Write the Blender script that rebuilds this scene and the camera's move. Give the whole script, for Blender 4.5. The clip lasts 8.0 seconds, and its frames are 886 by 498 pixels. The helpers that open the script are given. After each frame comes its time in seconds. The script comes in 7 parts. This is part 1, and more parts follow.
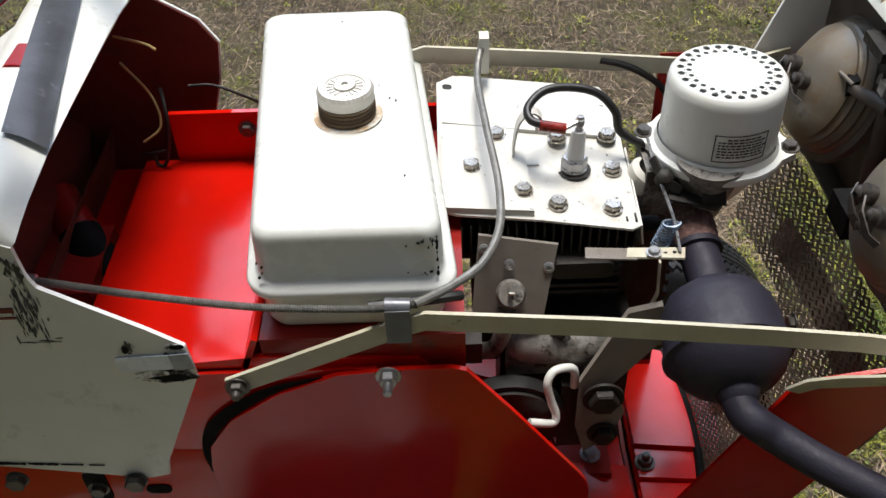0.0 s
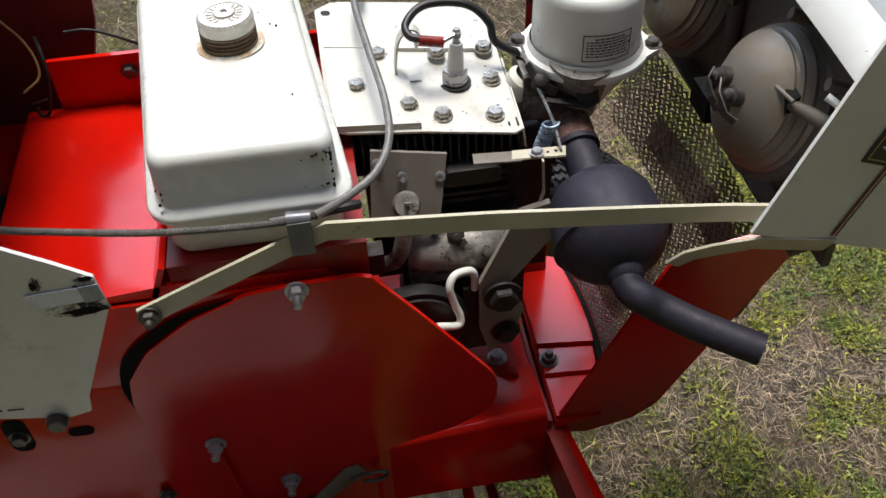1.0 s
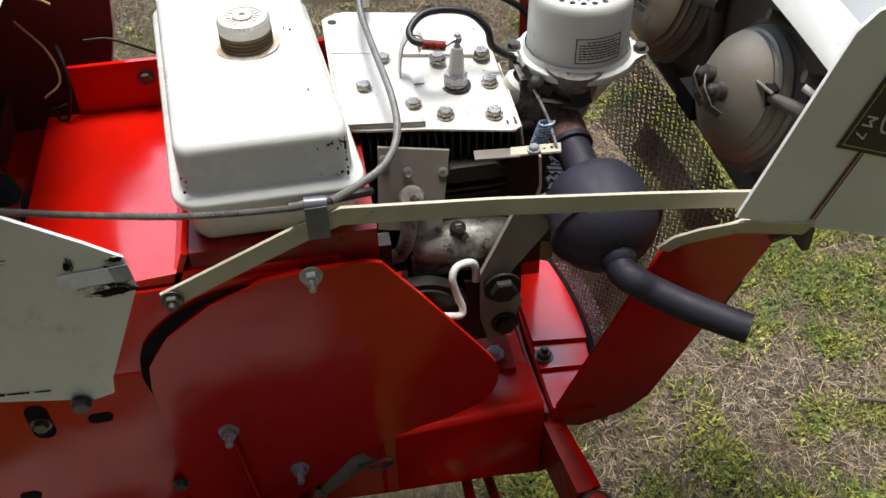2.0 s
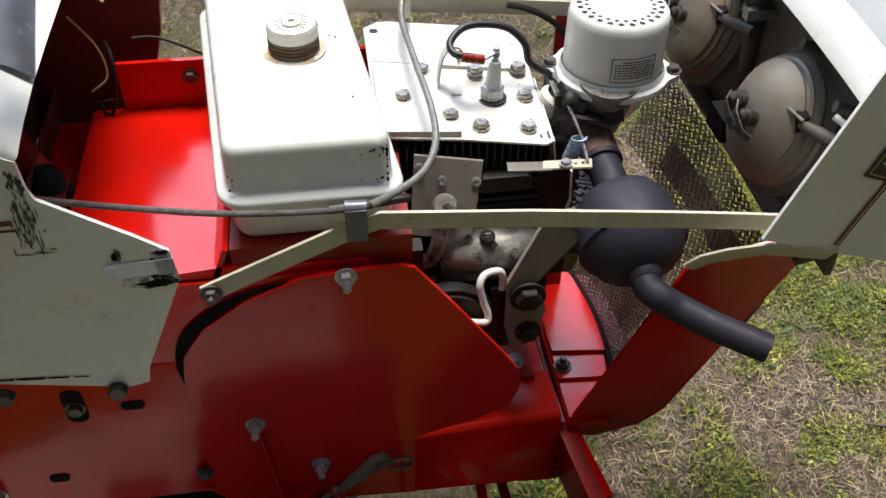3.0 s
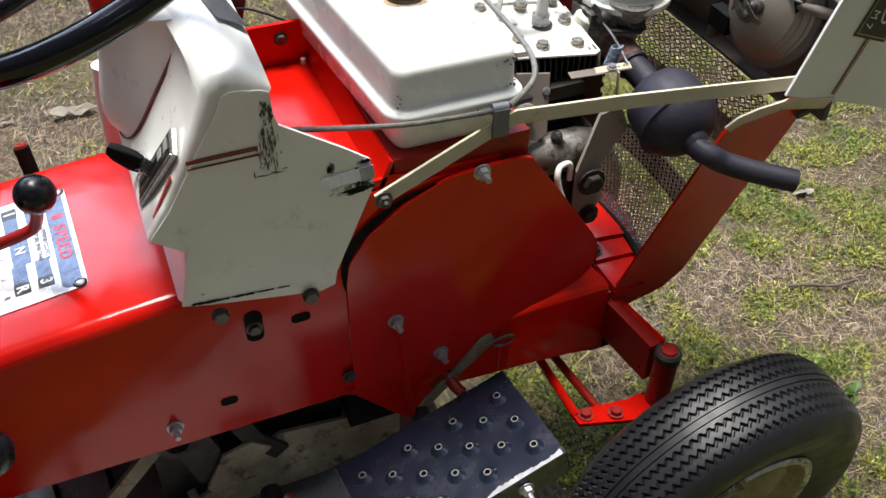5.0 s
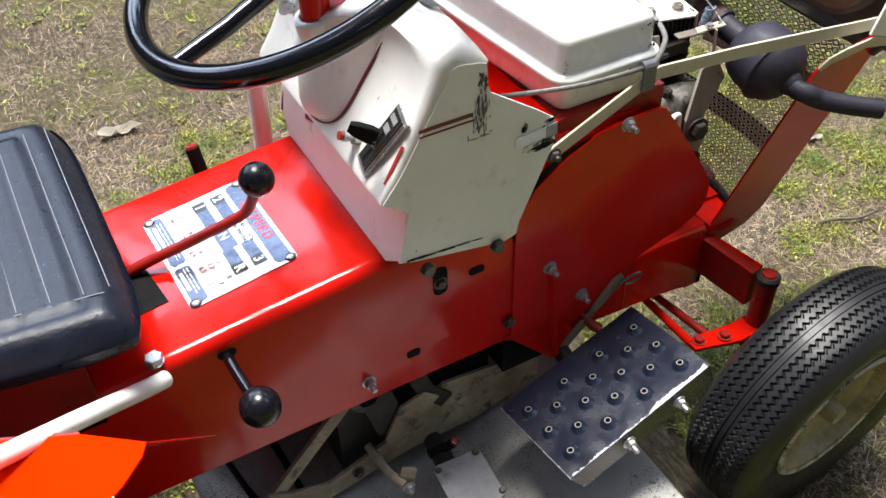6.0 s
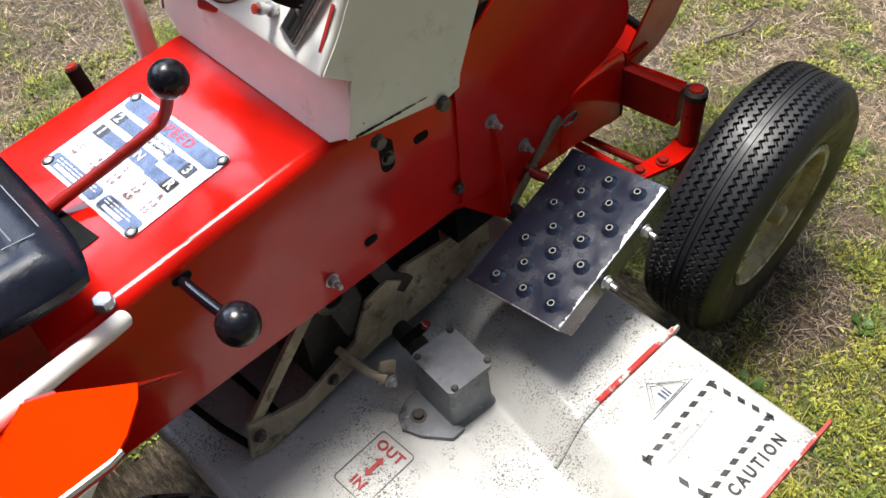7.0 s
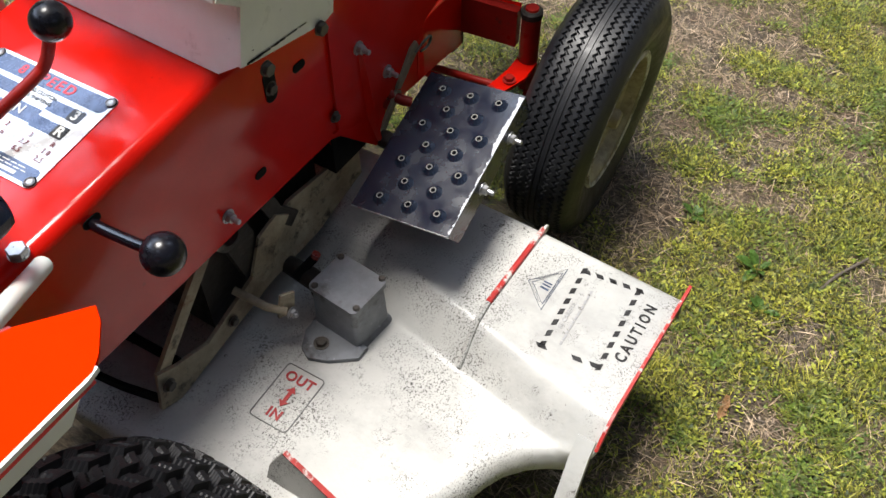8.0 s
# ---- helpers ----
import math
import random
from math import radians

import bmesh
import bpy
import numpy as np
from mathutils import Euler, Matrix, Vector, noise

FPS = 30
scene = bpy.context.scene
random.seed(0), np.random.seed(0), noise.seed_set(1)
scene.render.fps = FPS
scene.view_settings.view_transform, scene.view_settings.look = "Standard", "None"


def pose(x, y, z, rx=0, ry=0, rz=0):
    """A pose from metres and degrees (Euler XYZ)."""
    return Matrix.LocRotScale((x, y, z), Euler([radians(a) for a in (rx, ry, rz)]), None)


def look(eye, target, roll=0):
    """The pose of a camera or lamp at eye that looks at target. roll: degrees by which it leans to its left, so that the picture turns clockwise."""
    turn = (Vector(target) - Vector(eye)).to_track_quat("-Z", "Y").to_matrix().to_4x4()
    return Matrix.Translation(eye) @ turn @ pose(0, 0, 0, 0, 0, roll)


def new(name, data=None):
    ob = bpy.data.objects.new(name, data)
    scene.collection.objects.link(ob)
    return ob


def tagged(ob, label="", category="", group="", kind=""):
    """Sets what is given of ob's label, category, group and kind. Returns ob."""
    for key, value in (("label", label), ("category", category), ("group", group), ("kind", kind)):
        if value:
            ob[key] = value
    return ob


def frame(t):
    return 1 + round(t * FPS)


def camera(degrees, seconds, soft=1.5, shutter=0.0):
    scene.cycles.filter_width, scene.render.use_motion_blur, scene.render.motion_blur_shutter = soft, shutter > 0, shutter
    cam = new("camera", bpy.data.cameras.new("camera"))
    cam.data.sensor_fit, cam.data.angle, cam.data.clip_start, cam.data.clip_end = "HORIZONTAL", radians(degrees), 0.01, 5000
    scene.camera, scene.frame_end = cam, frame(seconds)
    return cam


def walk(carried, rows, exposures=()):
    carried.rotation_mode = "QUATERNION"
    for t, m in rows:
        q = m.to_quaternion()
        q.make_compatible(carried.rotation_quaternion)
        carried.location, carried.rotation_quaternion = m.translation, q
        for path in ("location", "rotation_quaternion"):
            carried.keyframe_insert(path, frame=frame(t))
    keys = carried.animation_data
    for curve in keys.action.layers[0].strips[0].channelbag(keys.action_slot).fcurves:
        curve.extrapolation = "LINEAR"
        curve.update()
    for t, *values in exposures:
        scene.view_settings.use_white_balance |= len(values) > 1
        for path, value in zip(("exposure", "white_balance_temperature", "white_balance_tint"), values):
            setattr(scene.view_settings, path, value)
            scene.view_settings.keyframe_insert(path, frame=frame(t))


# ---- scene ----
cam = camera(51.3, 8.0)
PATH = [
    (0, (0.355, 0.294, 1.227), (0.335, 1.776, -0.115), -2.4),
    (0.5, (0.356, 0.278, 1.221), (0.556, 1.708, -0.163), -1.3),
    (1, (0.353, 0.249, 1.224), (0.542, 1.646, -0.195), -2.2),
    (1.2, (0.354, 0.234, 1.225), (0.523, 1.631, -0.195), -3.2),
    (2.3, (0.319, 0.193, 1.227), (0.573, 1.649, -0.12), -1.1),
    (2.5, (0.328, 0.196, 1.236), (0.549, 1.644, -0.125), -0.0),
    (3, (0.305, 0.185, 1.241), (0.527, 1.642, -0.111), 0.7),
    (3.5, (0.238, 0.218, 1.248), (0.645, 1.61, -0.129), 0.9),
    (4, (0.179, 0.233, 1.24), (0.758, 1.555, -0.144), 1.3),
    (4.5, (0.113, 0.175, 1.25), (0.697, 1.526, -0.105), -0.1),
    (5, (-0.008, 0.073, 1.279), (0.583, 1.428, -0.067), 1.4),
    (5.2, (-0.056, 0.06, 1.296), (0.518, 1.428, -0.046), 1.7),
    (6.3, (-0.334, 0.071, 1.324), (0.451, 1.316, -0.031), -2.3),
    (6.5, (-0.354, 0.081, 1.298), (0.478, 1.277, -0.073), -2.3),
    (6.7, (-0.35, 0.102, 1.276), (0.482, 1.24, -0.143), -3.1),
    (7, (-0.337, 0.139, 1.251), (0.5, 1.163, -0.249), -5.9),
    (7.5, (-0.368, 0.155, 1.241), (0.593, 0.921, -0.336), -0.5),
    (8, (-0.458, 0.154, 1.253), (0.604, 0.839, -0.297), 0.1),
]
walk(cam, [(t, look(eye, target, roll)) for t, eye, target, roll in PATH], ((0, -0.28), (1.0, -0.34), (2.4, -0.05), (4.4, -0.06), (5.0, 0.28), (6.4, 0.66), (7.2, 0.53), (8.0, 0.24)))

# ---- world and sun ----
SUN = Vector((0.02, 0.20, 0.975)).normalized()
world = bpy.data.worlds.new("world")
scene.world = world
world.use_nodes = True
wn = world.node_tree.nodes
sky = wn.new("ShaderNodeTexSky")
sky.sky_type = "NISHITA"
sky.sun_disc = False
sky.sun_elevation = math.asin(SUN.z)
sky.sun_rotation = math.atan2(SUN.x, SUN.y)
sky.dust_density = 5.0
# bright broken cloud, out of view, added where the red tops mirror the sky
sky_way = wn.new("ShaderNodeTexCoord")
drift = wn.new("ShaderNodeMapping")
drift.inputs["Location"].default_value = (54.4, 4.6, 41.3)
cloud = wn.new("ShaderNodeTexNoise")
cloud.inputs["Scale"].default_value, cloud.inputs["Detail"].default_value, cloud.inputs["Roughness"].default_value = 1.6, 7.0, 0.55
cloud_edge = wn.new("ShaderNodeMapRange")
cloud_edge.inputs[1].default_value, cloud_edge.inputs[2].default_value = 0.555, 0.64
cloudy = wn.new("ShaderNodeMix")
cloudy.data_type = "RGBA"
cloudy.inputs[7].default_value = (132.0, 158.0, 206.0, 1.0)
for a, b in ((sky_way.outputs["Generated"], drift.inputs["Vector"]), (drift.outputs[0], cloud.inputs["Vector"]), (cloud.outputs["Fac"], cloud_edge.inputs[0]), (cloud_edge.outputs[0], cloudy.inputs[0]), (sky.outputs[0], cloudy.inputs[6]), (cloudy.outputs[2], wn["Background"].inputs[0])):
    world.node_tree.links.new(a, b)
wn["Background"].inputs[1].default_value = 0.034
sun = new("sun", bpy.data.lights.new("sun", "SUN"))
sun.data.energy, sun.data.angle, sun.data.color = 5.6, radians(20.0), (1.0, 0.965, 0.92)
sun.matrix_basis = look(SUN * 20, (0, 0, 0))
scene.view_settings.exposure = 0.0


# ---- materials ----
class Nodes:
    """A small builder for one node material."""

    def __init__(self, name):
        self.mat = bpy.data.materials.new(name)
        self.mat.use_nodes = True
        self.tree = self.mat.node_tree
        self.bsdf = self.tree.nodes["Principled BSDF"]
        self.coord = self.add("ShaderNodeTexCoord").outputs["Object"]

    def add(self, kind, **inputs):
        node = self.tree.nodes.new(kind)
        for key, value in inputs.items():
            node.inputs[key.replace("_", " ")].default_value = value
        return node

    def join(self, a, b):
        self.tree.links.new(a, b)

    def noise(self, scale, detail=5.0, rough=0.6, stretch=None):
        node = self.add("ShaderNodeTexNoise", Scale=scale, Detail=detail, Roughness=rough)
        if stretch:
            mapping = self.add("ShaderNodeMapping", Scale=stretch)
            self.join(self.coord, mapping.inputs["Vector"])
            self.join(mapping.outputs[0], node.inputs["Vector"])
        else:
            self.join(self.coord, node.inputs["Vector"])
        return node.outputs["Fac"]

    def ramp(self, source, low, high, a=0.0, b=1.0):
        node = self.add("ShaderNodeMapRange")
        for i, v in enumerate((low, high, a, b)):
            node.inputs[1 + i].default_value = v
        self.join(source, node.inputs[0])
        return node.outputs[0]

    def times(self, a, b):
        node = self.add("ShaderNodeMath")
        node.operation = "MULTIPLY"
        self.join(a, node.inputs[0])
        if isinstance(b, float):
            node.inputs[1].default_value = b
        else:
            self.join(b, node.inputs[1])
        return node.outputs[0]

    def mix(self, fac, a, b):
        node = self.add("ShaderNodeMix")
        node.data_type = "RGBA"
        for value, slot in ((fac, 0), (a, 6), (b, 7)):
            if isinstance(value, (tuple, float)):
                node.inputs[slot].default_value = value if isinstance(value, float) else (*value, 1)
            else:
                self.join(value, node.inputs[slot])
        return node.outputs[2]

    def bump(self, source, strength, distance):
        node = self.add("ShaderNodeBump", Strength=strength, Distance=distance)
        self.join(source, node.inputs["Height"])
        self.join(node.outputs[0], self.bsdf.inputs["Normal"])


def surface(name, base, rough=0.5, metal=0.0, coat=0.0, tone=0.12, tone_scale=18.0, spots=(), grain=0.0, grain_scale=300.0, rough_var=0.12, wave=0.0, spec=0.5):
    """A worn surface: base colour with slow and fine variation, spots of (colour, scale, low, high), a roughness that varies, and fine relief."""
    n = Nodes(name)
    slow = n.noise(tone_scale, 4.0)
    fine = n.noise(tone_scale * 9, 6.0, 0.7)
    dark = tuple(c * (1 - tone) for c in base)
    light = tuple(min(1.0, c * (1 + tone * 0.7)) for c in base)
    colour = n.mix(n.ramp(slow, 0.32, 0.68), dark, light)
    colour = n.mix(n.ramp(fine, 0.35, 0.75, 0.0, 0.35), colour, dark)
    for i, (tint, scale, low, high) in enumerate(spots):
        patch = n.ramp(n.noise(scale, 8.0, 0.72), low, high)
        colour = n.mix(patch, colour, tint)
    n.join(colour, n.bsdf.inputs["Base Color"])
    n.join(n.ramp(n.noise(tone_scale * 2.5, 6.0), 0.3, 0.7, max(0.02, rough - rough_var), min(1.0, rough + rough_var)), n.bsdf.inputs["Roughness"])
    n.bsdf.inputs["Metallic"].default_value = metal
    n.bsdf.inputs["Specular IOR Level"].default_value = spec
    n.bsdf.inputs["Coat Weight"].default_value = coat
    n.bsdf.inputs["Coat Roughness"].default_value = 0.12
    if grain:
        n.bump(n.noise(grain_scale, 6.0, 0.65), 0.6, grain)
    elif wave:
        n.bump(n.noise(14.0, 2.0, 0.4), 0.5, wave)
    return n.mat


GRIME = (0.035, 0.028, 0.02)
RUST = (0.16, 0.055, 0.02)
red_paint = surface("red_paint", (0.55, 0.007, 0.0025), 0.16, coat=0.0, spec=0.33, rough_var=0.05, tone=0.14, tone_scale=9, spots=(((0.16, 0.008, 0.006), 46, 0.66, 0.78),), wave=0.004)
red_inside = surface("red_primer", (0.115, 0.022, 0.015), 0.55, spec=0.3, tone=0.25, tone_scale=14, spots=((GRIME, 22, 0.55, 0.75),))
# duller, grimy red, darkened to carry the shade under the tank
dull_shaded_red = surface("dull_shaded_red_paint", (0.26, 0.010, 0.006), 0.36, coat=0.0, spec=0.3, tone=0.25, tone_scale=22, spots=((GRIME, 30, 0.60, 0.74),))
cream = surface("cream_paint", (0.70, 0.69, 0.60), 0.32, coat=0.35, tone=0.05, tone_scale=11, spots=(((0.30, 0.27, 0.20), 60, 0.71, 0.80), ((0.05, 0.045, 0.04), 120, 0.745, 0.79)), wave=0.003)
worn_cream = surface("worn_cream_paint", (0.765, 0.77, 0.725), 0.36, coat=0.15, tone=0.07, tone_scale=13, spots=(((0.34, 0.31, 0.25), 18, 0.62, 0.84), ((0.06, 0.05, 0.045), 90, 0.685, 0.705)))
tank_paint = surface("tank_paint", (0.72, 0.73, 0.685), 0.28, coat=0.3, tone=0.04, tone_scale=9, spots=(((0.45, 0.40, 0.31), 14, 0.64, 0.86), ((0.10, 0.07, 0.05), 75, 0.692, 0.705)), wave=0.002)
head_paint = surface("head_shroud_paint", (0.60, 0.585, 0.53), 0.42, coat=0.1, tone=0.09, tone_scale=20, spots=(((0.42, 0.36, 0.28), 24, 0.56, 0.80), ((0.06, 0.05, 0.04), 130, 0.638, 0.66), ((0.05, 0.04, 0.03), 45, 0.675, 0.695)))
bar_paint = surface("bar_paint", (0.52, 0.48, 0.36), 0.42, tone=0.12, tone_scale=25, spots=(((0.12, 0.08, 0.05), 60, 0.62, 0.72), ((0.45, 0.33, 0.12), 18, 0.6, 0.8)))
hanger_paint = surface("hanger_paint", (0.38, 0.33, 0.235), 0.6, tone=0.25, tone_scale=25, spots=(((0.13, 0.095, 0.06), 9, 0.42, 0.72), (RUST, 24, 0.58, 0.72), (GRIME, 28, 0.55, 0.66)), grain=0.0008)
black_gloss = surface("black_gloss", (0.004, 0.004, 0.006), 0.14, coat=0.0, spec=0.45, tone=0.1, rough_var=0.05)
ball_black = surface("ball_black", (0.005, 0.005, 0.008), 0.27, coat=0.0, spec=0.4, tone=0.1, rough_var=0.08)
# red paint copy with full sunlight in its colour and no sky reflection
sunlit_fender_red = surface("sunlit_fender_red", (0.78, 0.022, 0.0004), 0.32, spec=0.0, rough_var=0.05, tone=0.10, tone_scale=9, spots=(((0.20, 0.010, 0.004), 46, 0.68, 0.80),), wave=0.004)
vinyl = surface("black_vinyl", (0.008, 0.011, 0.021), 0.36, spec=0.34, tone=0.25, tone_scale=40, grain=0.0009, grain_scale=330)
thread = surface("seat_thread", (0.16, 0.17, 0.19), 0.6)
rubber = surface("tyre_rubber", (0.013, 0.014, 0.017), 0.46, spec=0.42, tone=0.25, tone_scale=12, spots=(((0.035, 0.032, 0.026), 14, 0.70, 0.9),), grain=0.0004, grain_scale=420)
dusty_rubber = surface("dusty_rubber", (0.010, 0.010, 0.012), 0.48, spec=0.35, tone=0.3, tone_scale=18, spots=(((0.05, 0.046, 0.04), 30, 0.66, 0.84),), grain=0.0005)
step_paint = surface("step_paint", (0.010, 0.015, 0.029), 0.24, coat=0.0, spec=0.70, tone=0.2, tone_scale=12, spots=(((0.32, 0.33, 0.36), 16, 0.70, 0.84),), grain=0.0003)
foil = surface("metal_foil", (0.78, 0.83, 0.90), 0.30, metal=0.0, tone=0.12, tone_scale=60)
# pale steel for flaked paint and a highlight along the step's edge
step_worn_sheen = surface("step_worn_sheen_steel", (0.42, 0.43, 0.46), 0.4, metal=0.4, tone=0.2, tone_scale=80)
bare_steel = surface("bare_steel", (0.55, 0.55, 0.56), 0.32, metal=0.9, tone=0.15, tone_scale=60, spots=((RUST, 90, 0.68, 0.80),), grain=0.0003)
zinc = surface("zinc", (0.44, 0.44, 0.45), 0.34, metal=0.7, tone=0.25, tone_scale=90, spots=((GRIME, 160, 0.60, 0.72),))
dirty_bolt = surface("oily_bolt", (0.10, 0.09, 0.08), 0.42, metal=0.6, tone=0.4, tone_scale=120)
cast_iron = surface("oily_casting", (0.028, 0.024, 0.021), 0.5, spec=0.35, metal=0.2, tone=0.35, tone_scale=40, spots=(((0.16, 0.13, 0.10), 30, 0.6, 0.78),), grain=0.0012, grain_scale=180)
alloy = surface("dirty_alloy", (0.33, 0.31, 0.28), 0.50, metal=0.3, tone=0.35, tone_scale=35, spots=((GRIME, 26, 0.46, 0.64), ((0.05, 0.042, 0.035), 90, 0.55, 0.62)), grain=0.0008)
gear_alloy = surface("gearbox_alloy", (0.205, 0.215, 0.235), 0.5, metal=0.25, tone=0.25, tone_scale=22, spots=((GRIME, 20, 0.54, 0.74), ((0.4, 0.41, 0.43), 60, 0.62, 0.72)), grain=0.0008, grain_scale=220)
muffler_paint = surface("muffler_paint", (0.022, 0.020, 0.032), 0.58, spec=0.35, tone=0.14, tone_scale=40, spots=(((0.16, 0.15, 0.17), 70, 0.70, 0.80),), grain=0.0007, grain_scale=260)
tan_plate = surface("tan_plate", (0.185, 0.160, 0.135), 0.5, tone=0.15, tone_scale=25, spots=((GRIME, 40, 0.60, 0.72),))
rusty = surface("rusty_pipe", (0.135, 0.070, 0.058), 0.85, tone=0.4, tone_scale=70, spots=(((0.28, 0.17, 0.14), 150, 0.5, 0.66), ((0.05, 0.025, 0.02), 90, 0.58, 0.7)), grain=0.002, grain_scale=240)
rust_strip = surface("rusty_strip", (0.12, 0.045, 0.03), 0.7, tone=0.3, tone_scale=40, spots=((GRIME, 24, 0.55, 0.7),))
mesh_steel = surface("screen_steel", (0.14, 0.112, 0.085), 0.55, metal=0.2, tone=0.4, tone_scale=30)
neck_rust = surface("cap_neck_rust", (0.22, 0.15, 0.085), 0.6, metal=0.3, tone=0.35, tone_scale=60, spots=(((0.4, 0.35, 0.26), 50, 0.55, 0.7),))
bolt_steel = surface("head_bolt_steel", (0.50, 0.46, 0.40), 0.30, metal=0.95, tone=0.4, tone_scale=130, spots=(((0.05, 0.035, 0.025), 170, 0.50, 0.62),))
cap_metal = surface("cap_metal", (0.70, 0.67, 0.60), 0.42, metal=0.35, tone=0.15, tone_scale=60, spots=((RUST, 40, 0.60, 0.76),))
porcelain = surface("plug_ceramic", (0.75, 0.74, 0.72), 0.2, tone=0.05)
lamp_back = surface("lamp_back", (0.215, 0.19, 0.155), 0.45, metal=0.3, tone=0.2, tone_scale=16, spots=(((0.17, 0.11, 0.045), 16, 0.46, 0.66), (GRIME, 34, 0.62, 0.74)))
nose_inside = surface("nose_inside_dirt", (0.105, 0.086, 0.069), 0.62, tone=0.35, tone_scale=15, spots=((GRIME, 12, 0.58, 0.78), ((0.16, 0.125, 0.09), 30, 0.64, 0.8)))
hood_front_grey = surface("hood_front_grey_tone", (0.30, 0.315, 0.31), 0.4, tone=0.05)
grey_tape = surface("grey_tape", (0.16, 0.165, 0.185), 0.45, metal=0.3, tone=0.2, tone_scale=40, spots=(((0.45, 0.46, 0.5), 45, 0.62, 0.75),))
# matt black for scuffs, rubber and plastic, and for shade painted in gaps
black_scuff_shade = surface("scuff_shade_black", (0.006, 0.006, 0.006), 0.75, spec=0.12, tone=0.3)
decal_black = surface("black_decal", (0.016, 0.015, 0.015), 0.35, tone=0.2)
decal_red = surface("red_decal", (0.36, 0.02, 0.02), 0.4, tone=0.15)
bright_band = surface("red_band", (0.52, 0.008, 0.012), 0.35, tone=0.1)
decal_maroon = surface("maroon_decal", (0.16, 0.012, 0.014), 0.4, tone=0.15)
decal_gold = surface("gold_decal", (0.42, 0.32, 0.14), 0.4, tone=0.1)
decal_white = surface("white_decal", (0.72, 0.72, 0.68), 0.4, tone=0.06)
decal_blue = surface("slate_decal", (0.075, 0.10, 0.165), 0.25, metal=0.3, tone=0.2, tone_scale=60)
plate_metal = surface("shift_plate_metal", (0.70, 0.70, 0.69), 0.25, metal=0.35, tone=0.06, tone_scale=40)
worn_red = surface("worn_red_edge", (0.42, 0.025, 0.02), 0.5, tone=0.25, tone_scale=60, spots=(((0.58, 0.56, 0.52), 26, 0.54, 0.60), ((0.30, 0.29, 0.28), 60, 0.60, 0.66),))
cable_steel = surface("cable_sheath", (0.20, 0.195, 0.18), 0.5, metal=0.4, tone=0.3, tone_scale=150)
black_wire = surface("black_wire", (0.014, 0.013, 0.013), 0.45, tone=0.3)
red_wire = surface("red_boot", (0.26, 0.020, 0.012), 0.3, coat=0.4, tone=0.4, tone_scale=90)
blue_spring = surface("plated_spring", (0.42, 0.52, 0.66), 0.3, metal=0.7, tone=0.3, tone_scale=90)
nylon = surface("nylon_tie", (0.72, 0.70, 0.62), 0.5)
rim_paint = surface("rim_paint", (0.43, 0.36, 0.21), 0.42, tone=0.25, tone_scale=26, spots=(((0.11, 0.08, 0.03), 20, 0.48, 0.70),))
rim_edge = surface("rim_edge_paint", (0.66, 0.65, 0.62), 0.4, tone=0.12, tone_scale=50, spots=(((0.12, 0.09, 0.06), 34, 0.47, 0.56),))


def make_deck_paint():
    """Old cream paint, chipped through to black in dense fine specks, with grey smears."""
    n = Nodes("deck_paint")
    colour = n.mix(n.ramp(n.noise(6, 5), 0.35, 0.62), (0.38, 0.38, 0.36), (0.50, 0.495, 0.465))
    smear = n.ramp(n.noise(11, 8, 0.7, (1.0, 0.6, 1.0)), 0.50, 0.74, 0.0, 0.8)
    colour = n.mix(smear, colour, (0.27, 0.265, 0.255))
    worn = n.ramp(n.noise(9, 7, 0.72), 0.45, 0.60)
    fine = n.times(n.ramp(n.noise(430, 5, 0.7), 0.535, 0.585), worn)
    colour = n.mix(fine, colour, (0.045, 0.04, 0.036))
    coarse = n.times(n.ramp(n.noise(190, 6, 0.75), 0.575, 0.61), n.ramp(n.noise(18, 6), 0.52, 0.62))
    colour = n.mix(coarse, colour, (0.055, 0.048, 0.04))
    few = n.ramp(n.noise(60, 4, 0.6), 0.715, 0.735)
    colour = n.mix(few, colour, (0.04, 0.035, 0.03))
    n.join(colour, n.bsdf.inputs["Base Color"])
    n.join(n.ramp(smear, 0.0, 0.7, 0.36, 0.6), n.bsdf.inputs["Roughness"])
    n.bump(n.noise(140, 6, 0.65), 0.5, 0.0006)
    return n.mat


def make_scuffs():
    """Cream paint rubbed through to black in ragged upright streaks."""
    n = Nodes("rubbed_paint")
    streak = n.ramp(n.noise(150, 6, 0.72, (1.0, 1.0, 0.32)), 0.42, 0.48)
    blot = n.ramp(n.noise(45, 5, 0.6), 0.34, 0.48)
    colour = n.mix(n.times(streak, blot), (0.74, 0.74, 0.70), (0.018, 0.018, 0.018))
    n.join(colour, n.bsdf.inputs["Base Color"])
    n.bsdf.inputs["Roughness"].default_value = 0.5
    return n.mat


rubbed = make_scuffs()
deck_paint = make_deck_paint()


# ---- mesh building ----
def link(name, mesh, material, parent, label=""):
    ob = new(name, mesh)
    if not mesh.materials:
        mesh.materials.append(material)
    if parent is not None:
        ob.parent = parent
        base = parent.get("base")
        if base is not None:
            ob.matrix_parent_inverse = Matrix.Translation(-Vector(base))
    if label:
        tagged(ob, label)
    return ob


def finish(bm, name, angle=35):
    bmesh.ops.recalc_face_normals(bm, faces=bm.faces)
    mesh = bpy.data.meshes.new(name)
    bm.to_mesh(mesh)
    bm.free()
    mesh.polygons.foreach_set("use_smooth", [True] * len(mesh.polygons))
    mesh.set_sharp_from_angle(angle=radians(angle))
    return mesh


def part(name, bm, material, parent, label="", angle=35):
    return link(name, finish(bm, name, angle), material, parent, label)


